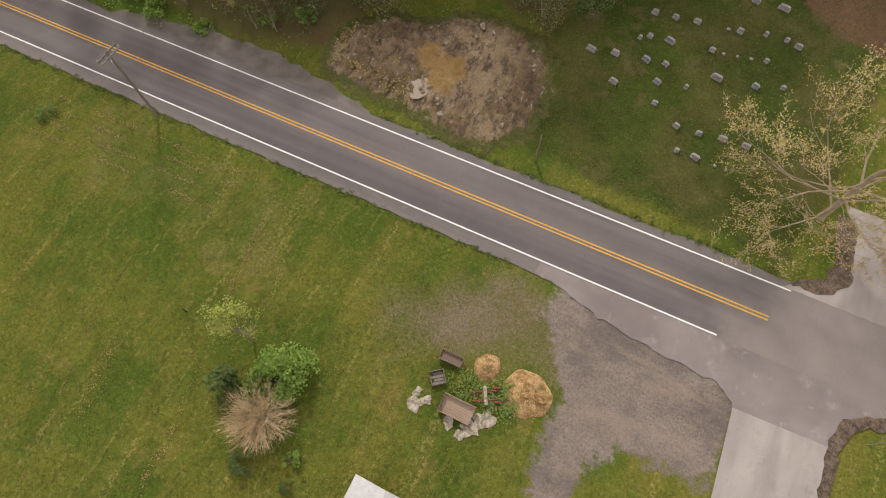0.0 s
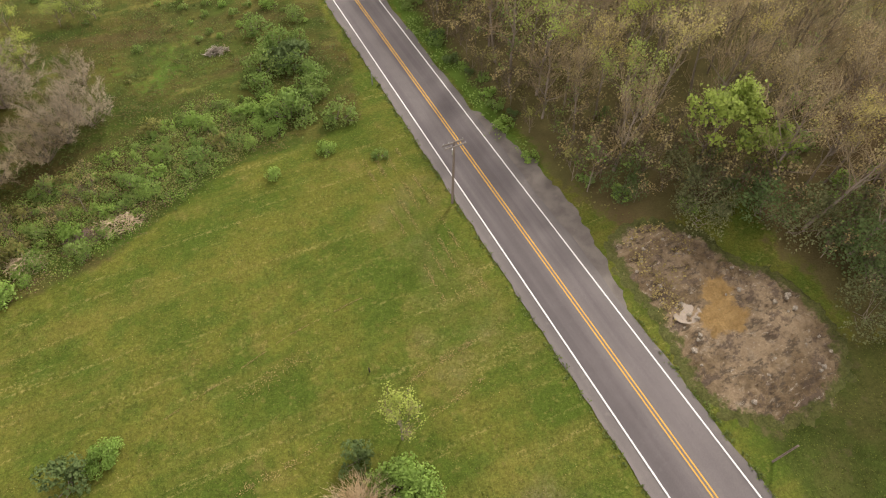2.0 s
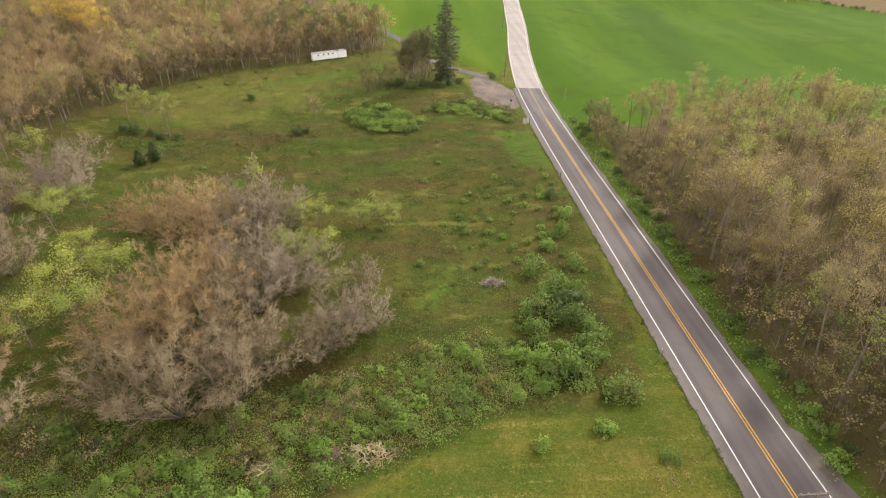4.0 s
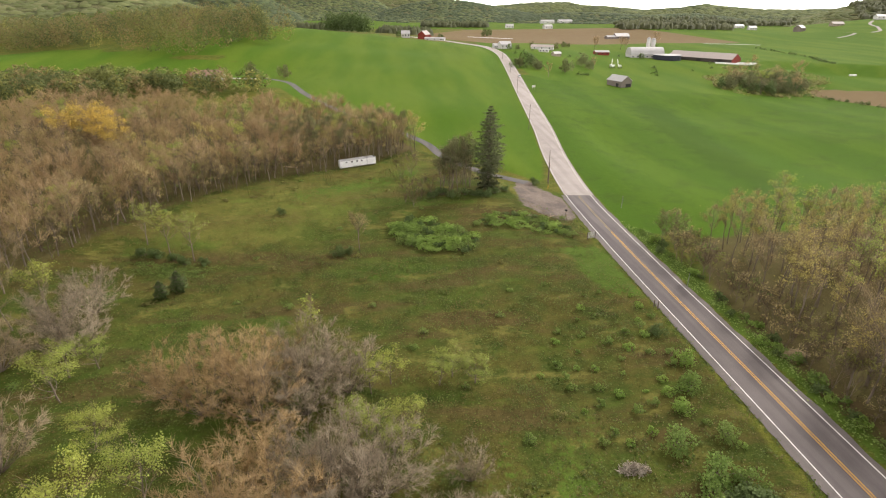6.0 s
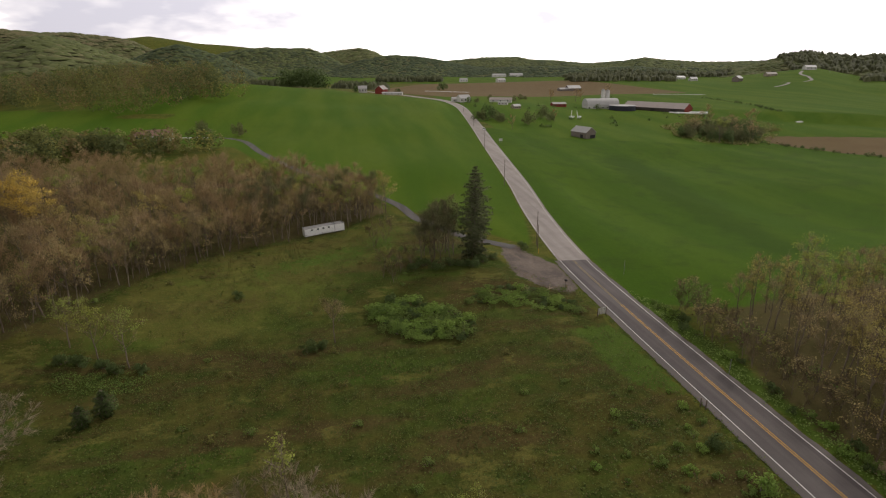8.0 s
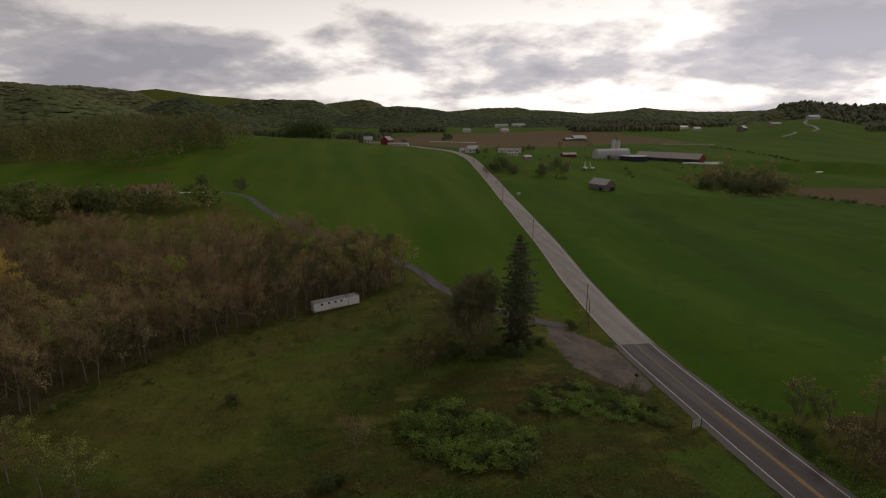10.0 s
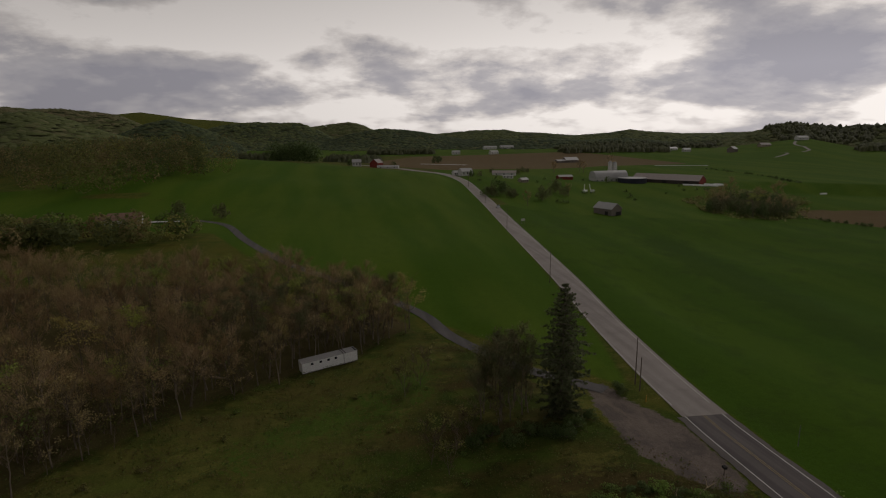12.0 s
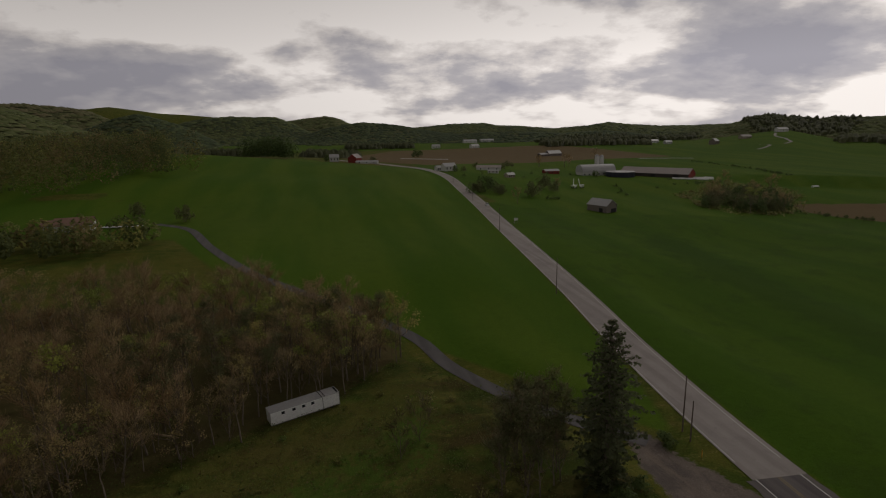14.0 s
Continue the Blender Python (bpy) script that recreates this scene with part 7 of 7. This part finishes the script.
def arched_barn():
    ob = thing("dairy_barn", "white dairy barn with pale arched tin roof", "building", pose(205, 567, at(205, 567) - 0.3, 0, 0, 2))
    L, W, H, R2 = 17, 6.5, 3.2, 7.0
    g = Geo()
    g.box(-L, -W, 0, L, W, H)
    part("wall", g, M_WHITEWALL, ob)
    g = Geo()
    n = 12
    arc = [(-(W + 0.4) * math.cos(math.pi * i / n), H + R2 * math.sin(math.pi * i / n)) for i in range(n + 1)]
    g.add([(x, a, b) for x in (-L - 0.3, L + 0.3) for a, b in arc], [(i, i + 1, i + n + 2, i + n + 1) for i in range(n)] + [tuple(range(n, -1, -1)), tuple(range(n + 1, 2 * n + 2))])
    part("roof", g, M_TIN, ob)
    for i in range(7):
        g = Geo()
        x = -15 + i * 5
        g.box(x - 0.8, -W - 0.06, 1.0, x + 0.8, -W + 0.02, 2.0)
        part("window", g, M_GLASS, ob)


arched_barn()
cattle = gable("cattle_barn", "long dark cattle barn with dull tin roof and red gable", 254, 543, -53, 62, 20, 3.4, 4.6, M_DARKBOARD, M_RUSTROOF, doors=((-20, 4, 3, -1), (0, 4, 3, -1), (20, 4, 3, -1)))
g = Geo()
g.add([(31.02, -10, 0), (31.02, 10, 0), (31.02, 10, 3.4), (31.02, 0, 8.0), (31.02, -10, 3.4)], [(0, 1, 2, 3, 4)])
g.add([(31.12, -10, 0), (31.12, 10, 0), (31.12, 10, 3.4), (31.12, 0, 8.0), (31.12, -10, 3.4)], [(0, 1, 2, 3, 4)])
part("gable_end", g, M_REDWOOD, cattle, "red boarded gable end")


def silo(x, y, r, h, label):
    ob = thing("silo", label, "silo", pose(x, y, at(x, y)), "silos")
    g = Geo()
    g.tube((0, 0, -0.2), (0, 0, h), r, r, 16)
    part("shell", g, M_WHITEWALL, ob)
    g = Geo()
    g.tube((0, 0, h), (0, 0, h + r * 0.55), r * 1.02, r * 0.6, 16)
    g.tube((0, 0, h + r * 0.55), (0, 0, h + r * 0.8), r * 0.6, 0.1, 16)
    part("dome", g, M_METAL, ob)
    for k in range(6):
        g = Geo()
        g.tube((0, 0, h * (k + 0.5) / 6), (0, 0, h * (k + 0.5) / 6 + 0.12), r * 1.03, r * 1.03, 16)
        part("hoop", g, M_METAL, ob)


silo(214, 582, 2.0, 17, "tall pale silo with domed cap")
silo(220, 584, 2.3, 16, "tall pale silo beside another")


def tank(x, y, r, h, mat, label):
    ob = thing("slurry_tank", label, "tank", pose(x, y, at(x, y)))
    g = Geo()
    g.tube((0, 0, -0.3), (0, 0, h), r, r, 24)
    part("wall", g, mat, ob)
    g = Geo()
    g.tube((0, 0, h), (0, 0, h + 0.15), r * 1.01, r * 1.01, 24)
    part("rim", g, M_METAL, ob)


tank(219, 547, 13, 4.4, plain("blue_black_tank", (0.02, 0.022, 0.035), (0.03, 0.032, 0.05), 0.3, 0.5), "wide blue-black round slurry tank")


def bale(x, y, length, turn):
    g = Geo()
    g.tube((-length / 2, 0, 0.65), (length / 2, 0, 0.65), 0.8, 0.8, 10)
    ob = new("silage_bag", g.mesh("silage_bag", M_TRAILER))
    ob.matrix_world = pose(x, y, at(x, y) - 0.1, 0, 0, turn)
    tagged(ob, "long white plastic silage bag", "silage bag", "silage bags")


for x, y, l, a in ((262, 508, 14, -50), (270, 503, 12, -50), (279, 505, 9, -40), (285, 512, 8, -60), (276, 512, 10, -50), (254, 512, 9, -50), (340, 455, 6, 0)):
    bale(x, y, l, a)
VILLAGE = [
    ("white_house", "white house with pale roof at the road's bend", 62, 566, 15, 11, 8, 4.2, 2.6, M_WHITEWALL, M_TIN),
    ("white_house", "small white outbuilding beside a house", 55, 574, 15, 6, 5, 2.8, 1.6, M_WHITEWALL, M_TIN),
    ("ranch_house", "low grey ranch house among shrubs", 102, 575, -20, 22, 9, 2.8, 1.8, M_WHITEWALL, M_RUSTROOF),
    ("farm_shed", "small tan shed beside a drive", 97, 506, 20, 7, 5, 2.4, 1.4, M_SLAB, M_TIN),
    ("white_camper", "long low white camper beside a house", 94, 538, -25, 9, 3, 2.4, 0.4, M_WHITEWALL, M_TIN),
    ("farm_shed", "low pale farm shed with red walls", 163, 575, 0, 14, 8, 3, 1.4, M_REDWOOD, M_TIN),
    ("farmhouse", "white farmhouse on a hill crest", -30, 722, 0, 10, 8, 5, 3, M_WHITEWALL, M_TIN),
    ("red_barn", "dark red barn with steep roof", -8, 712, 60, 14, 10, 6, 4, M_REDWOOD, M_RUSTROOF),
    ("white_shed", "long low white shed below a barn", 4, 700, -18, 24, 6, 2.5, 1.0, M_WHITEWALL, M_TIN),
    ("bungalow", "house with reddish roof behind trees", -149.5, 333, 10, 13, 9, 3.0, 2.4, M_WHITEWALL, M_REDROOF),
    ("bungalow", "small red-roofed outbuilding behind trees", -158, 337, 10, 9, 6, 2.4, 1.6, M_WHITEWALL, M_REDROOF)]
FAR_FARMS = [
    ("farm_building", "grey farm building on the far slope", 297, 866, 10, 22, 12, 4, 4, M_GREYWOOD, M_TIN),
    ("farm_building", "low grey farm shed on the far slope", 280, 862, 10, 16, 9, 3, 2, M_GREYWOOD, M_TIN),
    ("far_house", "white farmhouse far across the fields", 197, 1218, 0, 16, 9, 5, 3, M_WHITEWALL, M_TIN),
    ("far_house", "white farm buildings far across the fields", 262, 1160, 20, 18, 9, 5, 3, M_WHITEWALL, M_TIN),
    ("far_barn", "long white barn far across the fields", 345, 1480, 0, 34, 14, 6, 3, M_WHITEWALL, M_TIN),
    ("far_barn", "second long white barn far across the fields", 392, 1485, 0, 34, 14, 6, 3, M_WHITEWALL, M_TIN),
    ("far_house", "white house below wooded hills", 560, 1110, 0, 16, 9, 4, 3, M_WHITEWALL, M_TIN),
    ("far_house", "pale house below wooded hills", 618, 1050, 0, 14, 9, 4, 3, M_WHITEWALL, M_TIN),
    ("far_house", "low white house below wooded hills", 640, 1130, 10, 20, 9, 4, 3, M_WHITEWALL, M_TIN),
    ("far_barn", "dark barn with pale roof on a knoll", 625, 930, 30, 16, 12, 6, 4, M_GREYWOOD, M_TIN),
    ("far_house", "pale house on a green knoll", 700, 945, 0, 20, 10, 4, 3, M_SLAB, M_RUSTROOF),
    ("far_barn", "grey barn on a green knoll", 790, 960, 0, 22, 10, 5, 3, M_WHITEWALL, M_TIN)]
for nm, lb, x, y, a, L, W, H, rs_, wl, rf in VILLAGE + FAR_FARMS:
    gable(nm, lb, x, y, a, L, W, H, rs_, wl, rf, 0.4, 3)
# pale strips that lie in the fields
for x0, y0, x1, y1, w, lb in ((361, 741, 430, 726, 7, "long pale strip of plastic cover in a field"), (-141, 336, -126, 336.5, 4, "pale concrete pad beside a house"), (55, 790, 110, 760, 8, "pale track below a far field")):
    ln = [(x0 + (x1 - x0) * k / 8, y0 + (y1 - y0) * k / 8, at(x0 + (x1 - x0) * k / 8, y0 + (y1 - y0) * k / 8)) for k in range(9)]
    ribbon("pale_strip", ln, (-w / 2, 0, w / 2), 0.5, M_WHITEWALL, lb, "ground cover")
for trk in ([(693, 849), (682, 836), (671, 820), (655, 800), (634, 790)], [(612, 816), (616, 802), (610, 792), (590, 778), (566, 766)], [(693, 849), (705, 875), (725, 905), (760, 940)]):
    ribbon("farm_track", spline([(x, y, at(x, y)) for x, y in trk], 8), (-2.2, 0, 2.2), 0.6, M_CONCRETE, "pale gravel track up a green knoll", "track")


def car(x, y, turn):
    ob = thing("car", "pale saloon car on the concrete road", "car", pose(x, y, at(x, y) + 0.1, 0, 0, turn))
    g = Geo()
    g.add([(-0.9, -2.2, 0.3), (0.9, -2.2, 0.3), (0.9, 2.2, 0.3), (-0.9, 2.2, 0.3), (-0.88, -2.15, 0.85), (0.88, -2.15, 0.85), (0.88, 2.15, 0.75), (-0.88, 2.15, 0.75)],
          [(3, 2, 1, 0), (4, 5, 6, 7), (0, 1, 5, 4), (1, 2, 6, 5), (2, 3, 7, 6), (3, 0, 4, 7)])
    part("body", g, M_TRAILER, ob)
    g = Geo()
    g.add([(-0.8, -1.6, 0.84), (0.8, -1.6, 0.84), (0.8, 1.0, 0.8), (-0.8, 1.0, 0.8), (-0.65, -1.1, 1.4), (0.65, -1.1, 1.4), (0.65, 0.3, 1.4), (-0.65, 0.3, 1.4)],
          [(4, 5, 6, 7), (0, 1, 5, 4), (1, 2, 6, 5), (2, 3, 7, 6), (3, 0, 4, 7)])
    part("cabin", g, M_GLASS, ob)
    g = Geo()
    g.box(-0.66, -1.1, 1.39, 0.66, 0.3, 1.43)
    part("roof", g, M_TRAILER, ob)
    for sx in (-0.85, 0.85):
        for yy in (-1.35, 1.35):
            g = Geo()
            g.tube((sx - 0.1, yy, 0.32), (sx + 0.1, yy, 0.32), 0.32, 0.32, 12)
            part("wheel", g, M_DARK, ob)


car(35.2, 372, -8)

# single trees in the middle distance
for x, y, s in ((-134, 362, 0.85), (-111, 345, 0.9), (43.3, 428, 0.75), (47, 426, 0.9), (51.8, 428, 1.35), (58.4, 434, 0.95), (58.7, 421, 0.8), (62, 424, 0.75), (79.5, 416, 1.2), (104.3, 456, 1.25), (106, 442, 0.9), (63.5, 548, 0.7), (72, 552, 0.6),
                (100, 925, 1.4), (108, 932, 1.3), (190, 540, 0.7), (141, 636, 0.8), (148, 640, 0.6), (-38, 715, 0.9), (12, 716, 0.8), (97, 600, 0.7), (120, 590, 0.8), (226, 592, 1.3)):
    stand("leafy_tree", R.choice(ROUND), "dark green broadleaved tree by farm fields", "tree", x, y, s, R.uniform(0, 360), "farm trees", None, 1.1)
for x, y, s in ((86.9, 408, 0.42), (90, 407, 0.4), (93.5, 408, 0.38), (61.5, 512, 0.4), (109, 506, 0.35), (130, 542, 0.35), (84, 540, 0.35), (112, 545, 0.35), (152, 560, 0.4), (176, 560, 0.4), (240, 505, 0.4), (228, 480, 0.35), (206, 470, 0.3)):
    stand("round_shrub", HEDGE, "dark clipped shrub in a farmyard", "bush", x, y, s, R.uniform(0, 360), "farmyard shrubs")
for x, y, s in ((59.9, 391, 0.72), (182, 650, 1.0), (186, 655, 0.9), (212, 649, 1.1), (219, 652, 1.0), (283, 715, 1.2), (110, 444, 0.7)):
    stand("bare_tree", R.choice(FAR_BARE), "leafless tree in a farmyard", "tree", x, y, s, R.uniform(0, 360), "farmyard bare trees")
HOLLOW = [(182, 386), (192, 374), (206, 370), (236, 374), (258, 398), (270, 424), (240, 436), (212, 420)]
for x, y in scatter(HOLLOW, 48, 61, 5.0):
    stand("leafy_tree", R.choice(ROUND + ROUND + ROUND + FAR_TAN), "dark thicket tree in a field hollow", "tree", x, y, R.uniform(0.85, 1.3), R.uniform(0, 360), "hollow thicket")
stand("young_leaf_tree", FAR_GREEN[0], "tall olive-green tree in front of a thicket", "tree", 206, 373, 1.35)
for (x0, y0), (x1, y1), n in (((240, 372), (252, 345), 12), ((252, 345), (264, 300), 16), ((396, 690), (368, 548), 26), ((368, 548), (340, 482), 20), ((240, 480), (275, 484), 10), ((250, 440), (300, 470), 14), ((180, 489), (160, 440), 9)):
    for k in range(n):
        q = (k + R.random()) / n
        stand("hedge_bush", HEDGE, "rough dark bush in a field hedge", "bush", x0 + (x1 - x0) * q + R.gauss(0, 1.5), y0 + (y1 - y0) * q + R.gauss(0, 2.5), R.uniform(0.15, 0.42), R.uniform(0, 360), "field hedges")


def grain_wagon(x, y, turn):
    """White hopper wagon with a raised unloading auger."""
    ob = thing("grain_wagon", "white farm wagon with raised auger", "wagon", pose(x, y, at(x, y), 0, 0, turn))
    g = Geo()
    g.add([(-1.0, -1.0, 0.9), (1.0, -1.0, 0.9), (1.0, 1.0, 0.9), (-1.0, 1.0, 0.9), (-2.4, -1.5, 2.6), (2.4, -1.5, 2.6), (2.4, 1.5, 2.6), (-2.4, 1.5, 2.6)],
          [(3, 2, 1, 0), (4, 5, 6, 7), (0, 1, 5, 4), (1, 2, 6, 5), (2, 3, 7, 6), (3, 0, 4, 7)])
    part("hopper", g, M_TRAILER, ob)
    g = Geo()
    g.tube((0.8, 1.2, 1.2), (2.6, 2.2, 7.0), 0.3, 0.25, 8)
    part("auger", g, M_TRAILER, ob)
    for sx in (-1.5, 1.5):
        for sy in (-1.2, 1.2):
            g = Geo()
            g.tube((sx, sy - 0.15, 0.5), (sx, sy + 0.15, 0.5), 0.5, 0.5, 12)
            part("wheel", g, M_DARK, ob)


grain_wagon(135, 470, 30)
grain_wagon(143.5, 474, 75)


def far_woods(name, label, poly, n, h, r, per, size, mat, seed):
    """Distant woodland as one mass of crowns."""
    rs = np.random.RandomState(seed)
    c = inside(poly, n, seed)
    z = land(c[:, 0], c[:, 1])
    hh = h * rs.uniform(0.75, 1.2, len(c))
    d = rs.normal(size=(len(c), per, 3))
    d /= np.linalg.norm(d, axis=2)[:, :, None]
    d *= rs.uniform(0.8, 1.05, (len(c), per, 1))
    d[:, :, 2] += 0.12
    P = np.empty_like(d)
    P[:, :, 0] = c[:, None, 0] + d[:, :, 0] * r
    P[:, :, 1] = c[:, None, 1] + d[:, :, 1] * r
    P[:, :, 2] = z[:, None] + hh[:, None] * (0.52 + 0.46 * d[:, :, 2])
    face = d + (0, 0, 0.6)
    face /= np.linalg.norm(face, axis=2)[:, :, None]
    me = cards(name, P.reshape(-1, 3), size, mat, seed, 0.5, face.reshape(-1, 3))
    t = np.repeat(np.random.RandomState(seed + 7).random_sample(len(c)), per * 4)
    me.color_attributes.new("tone", "FLOAT_COLOR", "POINT").data.foreach_set("color", np.stack([t] * 4, -1).astype(np.float32).ravel())
    return tagged(new(name, me), label, "woods", "", "stuff")


WOOD_A = [(-480, 480), (-283, 448), (-240, 429), (-199, 410), (-175, 403), (-162, 444), (-129, 483), (-135, 560), (-230, 680), (-480, 720)]
BAND = [(-260, 262), (-190, 256), (-150, 268), (-112, 284), (-112, 300), (-140, 304), (-165, 300), (-185, 318), (-250, 330)]
far_woods("knoll_wood", "dark small wood on a field crest", [(-136, 740), (-84, 700), (-70, 735), (-118, 770)], 75, 21, 4.5, 90, 1.2, M_DARKLEAF, 77)


def crowns(name, label, pts, r, h, mat, seed, sides=5, rings=((0.9, 0.2), (0.72, 0.76))):
    """Far forest: one small domed crown for each tree."""
    rs = np.random.RandomState(seed)
    n, m = len(pts), sides * len(rings) + 1
    z = land(pts[:, 0], pts[:, 1])
    rr, hh = r * rs.uniform(0.65, 1.35, n), h * rs.uniform(0.7, 1.3, n)
    V = np.empty((n, m, 3))
    turn = rs.uniform(0, 6.28, n)
    for j, (kr, kz) in enumerate(rings):
        for i in range(sides):
            a = turn + i * 6.2832 / sides
            k = kr * rr * rs.uniform(0.75, 1.25, n)
            V[:, j * sides + i, 0], V[:, j * sides + i, 1] = pts[:, 0] + k * np.cos(a), pts[:, 1] + k * np.sin(a)
            V[:, j * sides + i, 2] = z - 1.0 + hh * kz * rs.uniform(0.88, 1.12, n)
    V[:, m - 1] = np.column_stack([pts, z + hh])
    one = []
    for i in range(sides):
        e = (i + 1) % sides
        for j in range(len(rings) - 1):
            p, q = j * sides, (j + 1) * sides
            one += [(p + i, p + e, q + e), (p + i, q + e, q + i)]
        one.append((m - 1 - sides + i, m - 1 - sides + e, m - 1))
    F = (np.arange(n)[:, None, None] * m + np.array(one)).reshape(-1, 3)
    me = bpy.data.meshes.new(name)
    me.vertices.add(n * m)
    me.vertices.foreach_set("co", V.ravel())
    me.loops.add(F.size)
    me.loops.foreach_set("vertex_index", F.ravel().astype(np.int32))
    me.polygons.add(len(F))
    me.polygons.foreach_set("loop_start", np.arange(0, F.size, 3, dtype=np.int32))
    me.update(calc_edges=True)
    me.shade_smooth()
    N = V - np.column_stack([pts, z])[:, None, :]
    N /= np.linalg.norm(N, axis=2)[:, :, None] + 1e-6
    sx, sy = land(pts[:, 0] + 20, pts[:, 1]) - land(pts[:, 0] - 20, pts[:, 1]), land(pts[:, 0], pts[:, 1] + 20) - land(pts[:, 0], pts[:, 1] - 20)
    N = N * 0.5 + np.column_stack([-sx / 40, -sy / 40, np.ones(n)])[:, None, :]
    N /= np.linalg.norm(N, axis=2)[:, :, None]
    me.normals_split_custom_set_from_vertices(N.reshape(-1, 3))
    t, ridge = np.repeat(np.random.RandomState(seed + 7).random_sample(n), m), np.repeat(relief(pts[:, 0], pts[:, 1])[1], m)
    me.color_attributes.new("tone", "FLOAT_COLOR", "POINT").data.foreach_set("color", np.stack([t, ridge, t, t], -1).astype(np.float32).ravel())
    me.materials.append(mat)
    return tagged(new(name, me), label, "woods", "", "stuff")


def hill_points(n, r0, r1, seed):
    rs = np.random.RandomState(seed)
    r, az = np.sqrt(rs.uniform(r0 * r0, r1 * r1, n)), np.radians(rs.uniform(-36, 52, n))
    p = np.column_stack([EYE[0] + r * np.sin(az), EYE[1] + r * np.cos(az)])
    d = np.degrees(az)
    hills, wood = relief(p[:, 0], p[:, 1])
    near_left = (d < -11) & (r > np.maximum(930 + 20 * (d + 30), 640)) & (r < 1500)
    facing = land(p[:, 0] + 30 * np.sin(az), p[:, 1] + 30 * np.cos(az)) > land(p[:, 0], p[:, 1]) - 3
    return p[(((wood > 0.05) & (hills > height(p[:, 0], p[:, 1]) - 1.0)) | near_left) & facing]


def mixed_woods(name, label, poly, n, r, h, seed, mat):
    far_woods(name, label, poly, n, h, r, 150, 0.8, mat, seed)


mixed_woods("hillside_wood", "mixed spring woodland on a hillside", WOOD_A, 600, 6.2, 18, 71, M_MIXEDWOOD)
mixed_woods("house_trees", "mixed trees and bushes in front of a house", BAND, 170, 4.2, 9.5, 74, M_SUNTINTWOOD)
crowns("hill_forest", "spring forest covering the near hills", hill_points(19000, 650, 2150, 301), 9.0, 3.8, M_HILLTREE, 302, 5, ((1.0, 0.0), (0.78, 0.68)))
crowns("hill_forest", "spring forest covering the far ridge", hill_points(14000, 2150, 3200, 303), 13.0, 5.0, M_HILLTREE, 304, 5, ((1.0, 0.0), (0.78, 0.68)))
for poly, n, sd in (([(20, 1290), (160, 1250), (165, 1340), (30, 1400)], 170, 81), ([(380, 1080), (560, 1010), (600, 1080), (420, 1240)], 200, 82), ([(-60, 860), (20, 900), (10, 1000), (-70, 960)], 110, 83),
                    ([(860, 1080), (980, 1000), (1150, 1100), (1000, 1300)], 340, 84), ([(460, 1330), (800, 1210), (900, 1330), (600, 1500)], 360, 85), ([(-420, 900), (-120, 880), (-100, 1100), (-420, 1150)], 420, 86),
                    ([(760, 830), (900, 800), (980, 900), (940, 960)], 120, 88), ([(780, 760), (900, 700), (1010, 820), (930, 930)], 200, 89), ([(1060, 1560), (1400, 1330), (1440, 1400), (1100, 1640)], 420, 90)):
    crowns("far_wood", "dark wooded belt between far fields", inside(poly, n, sd), 6.0 if n > 50 else 3.0, 11 if n > 50 else 5, M_FARLEAF, sd)
tufts("hollow_brush", "rough brown brush in a field hollow", [(178, 374), (200, 362), (240, 366), (310, 440), (280, 480), (200, 440)], 800, 7, 2.0, 0.9, 1.6, M_OLIVE, 91)
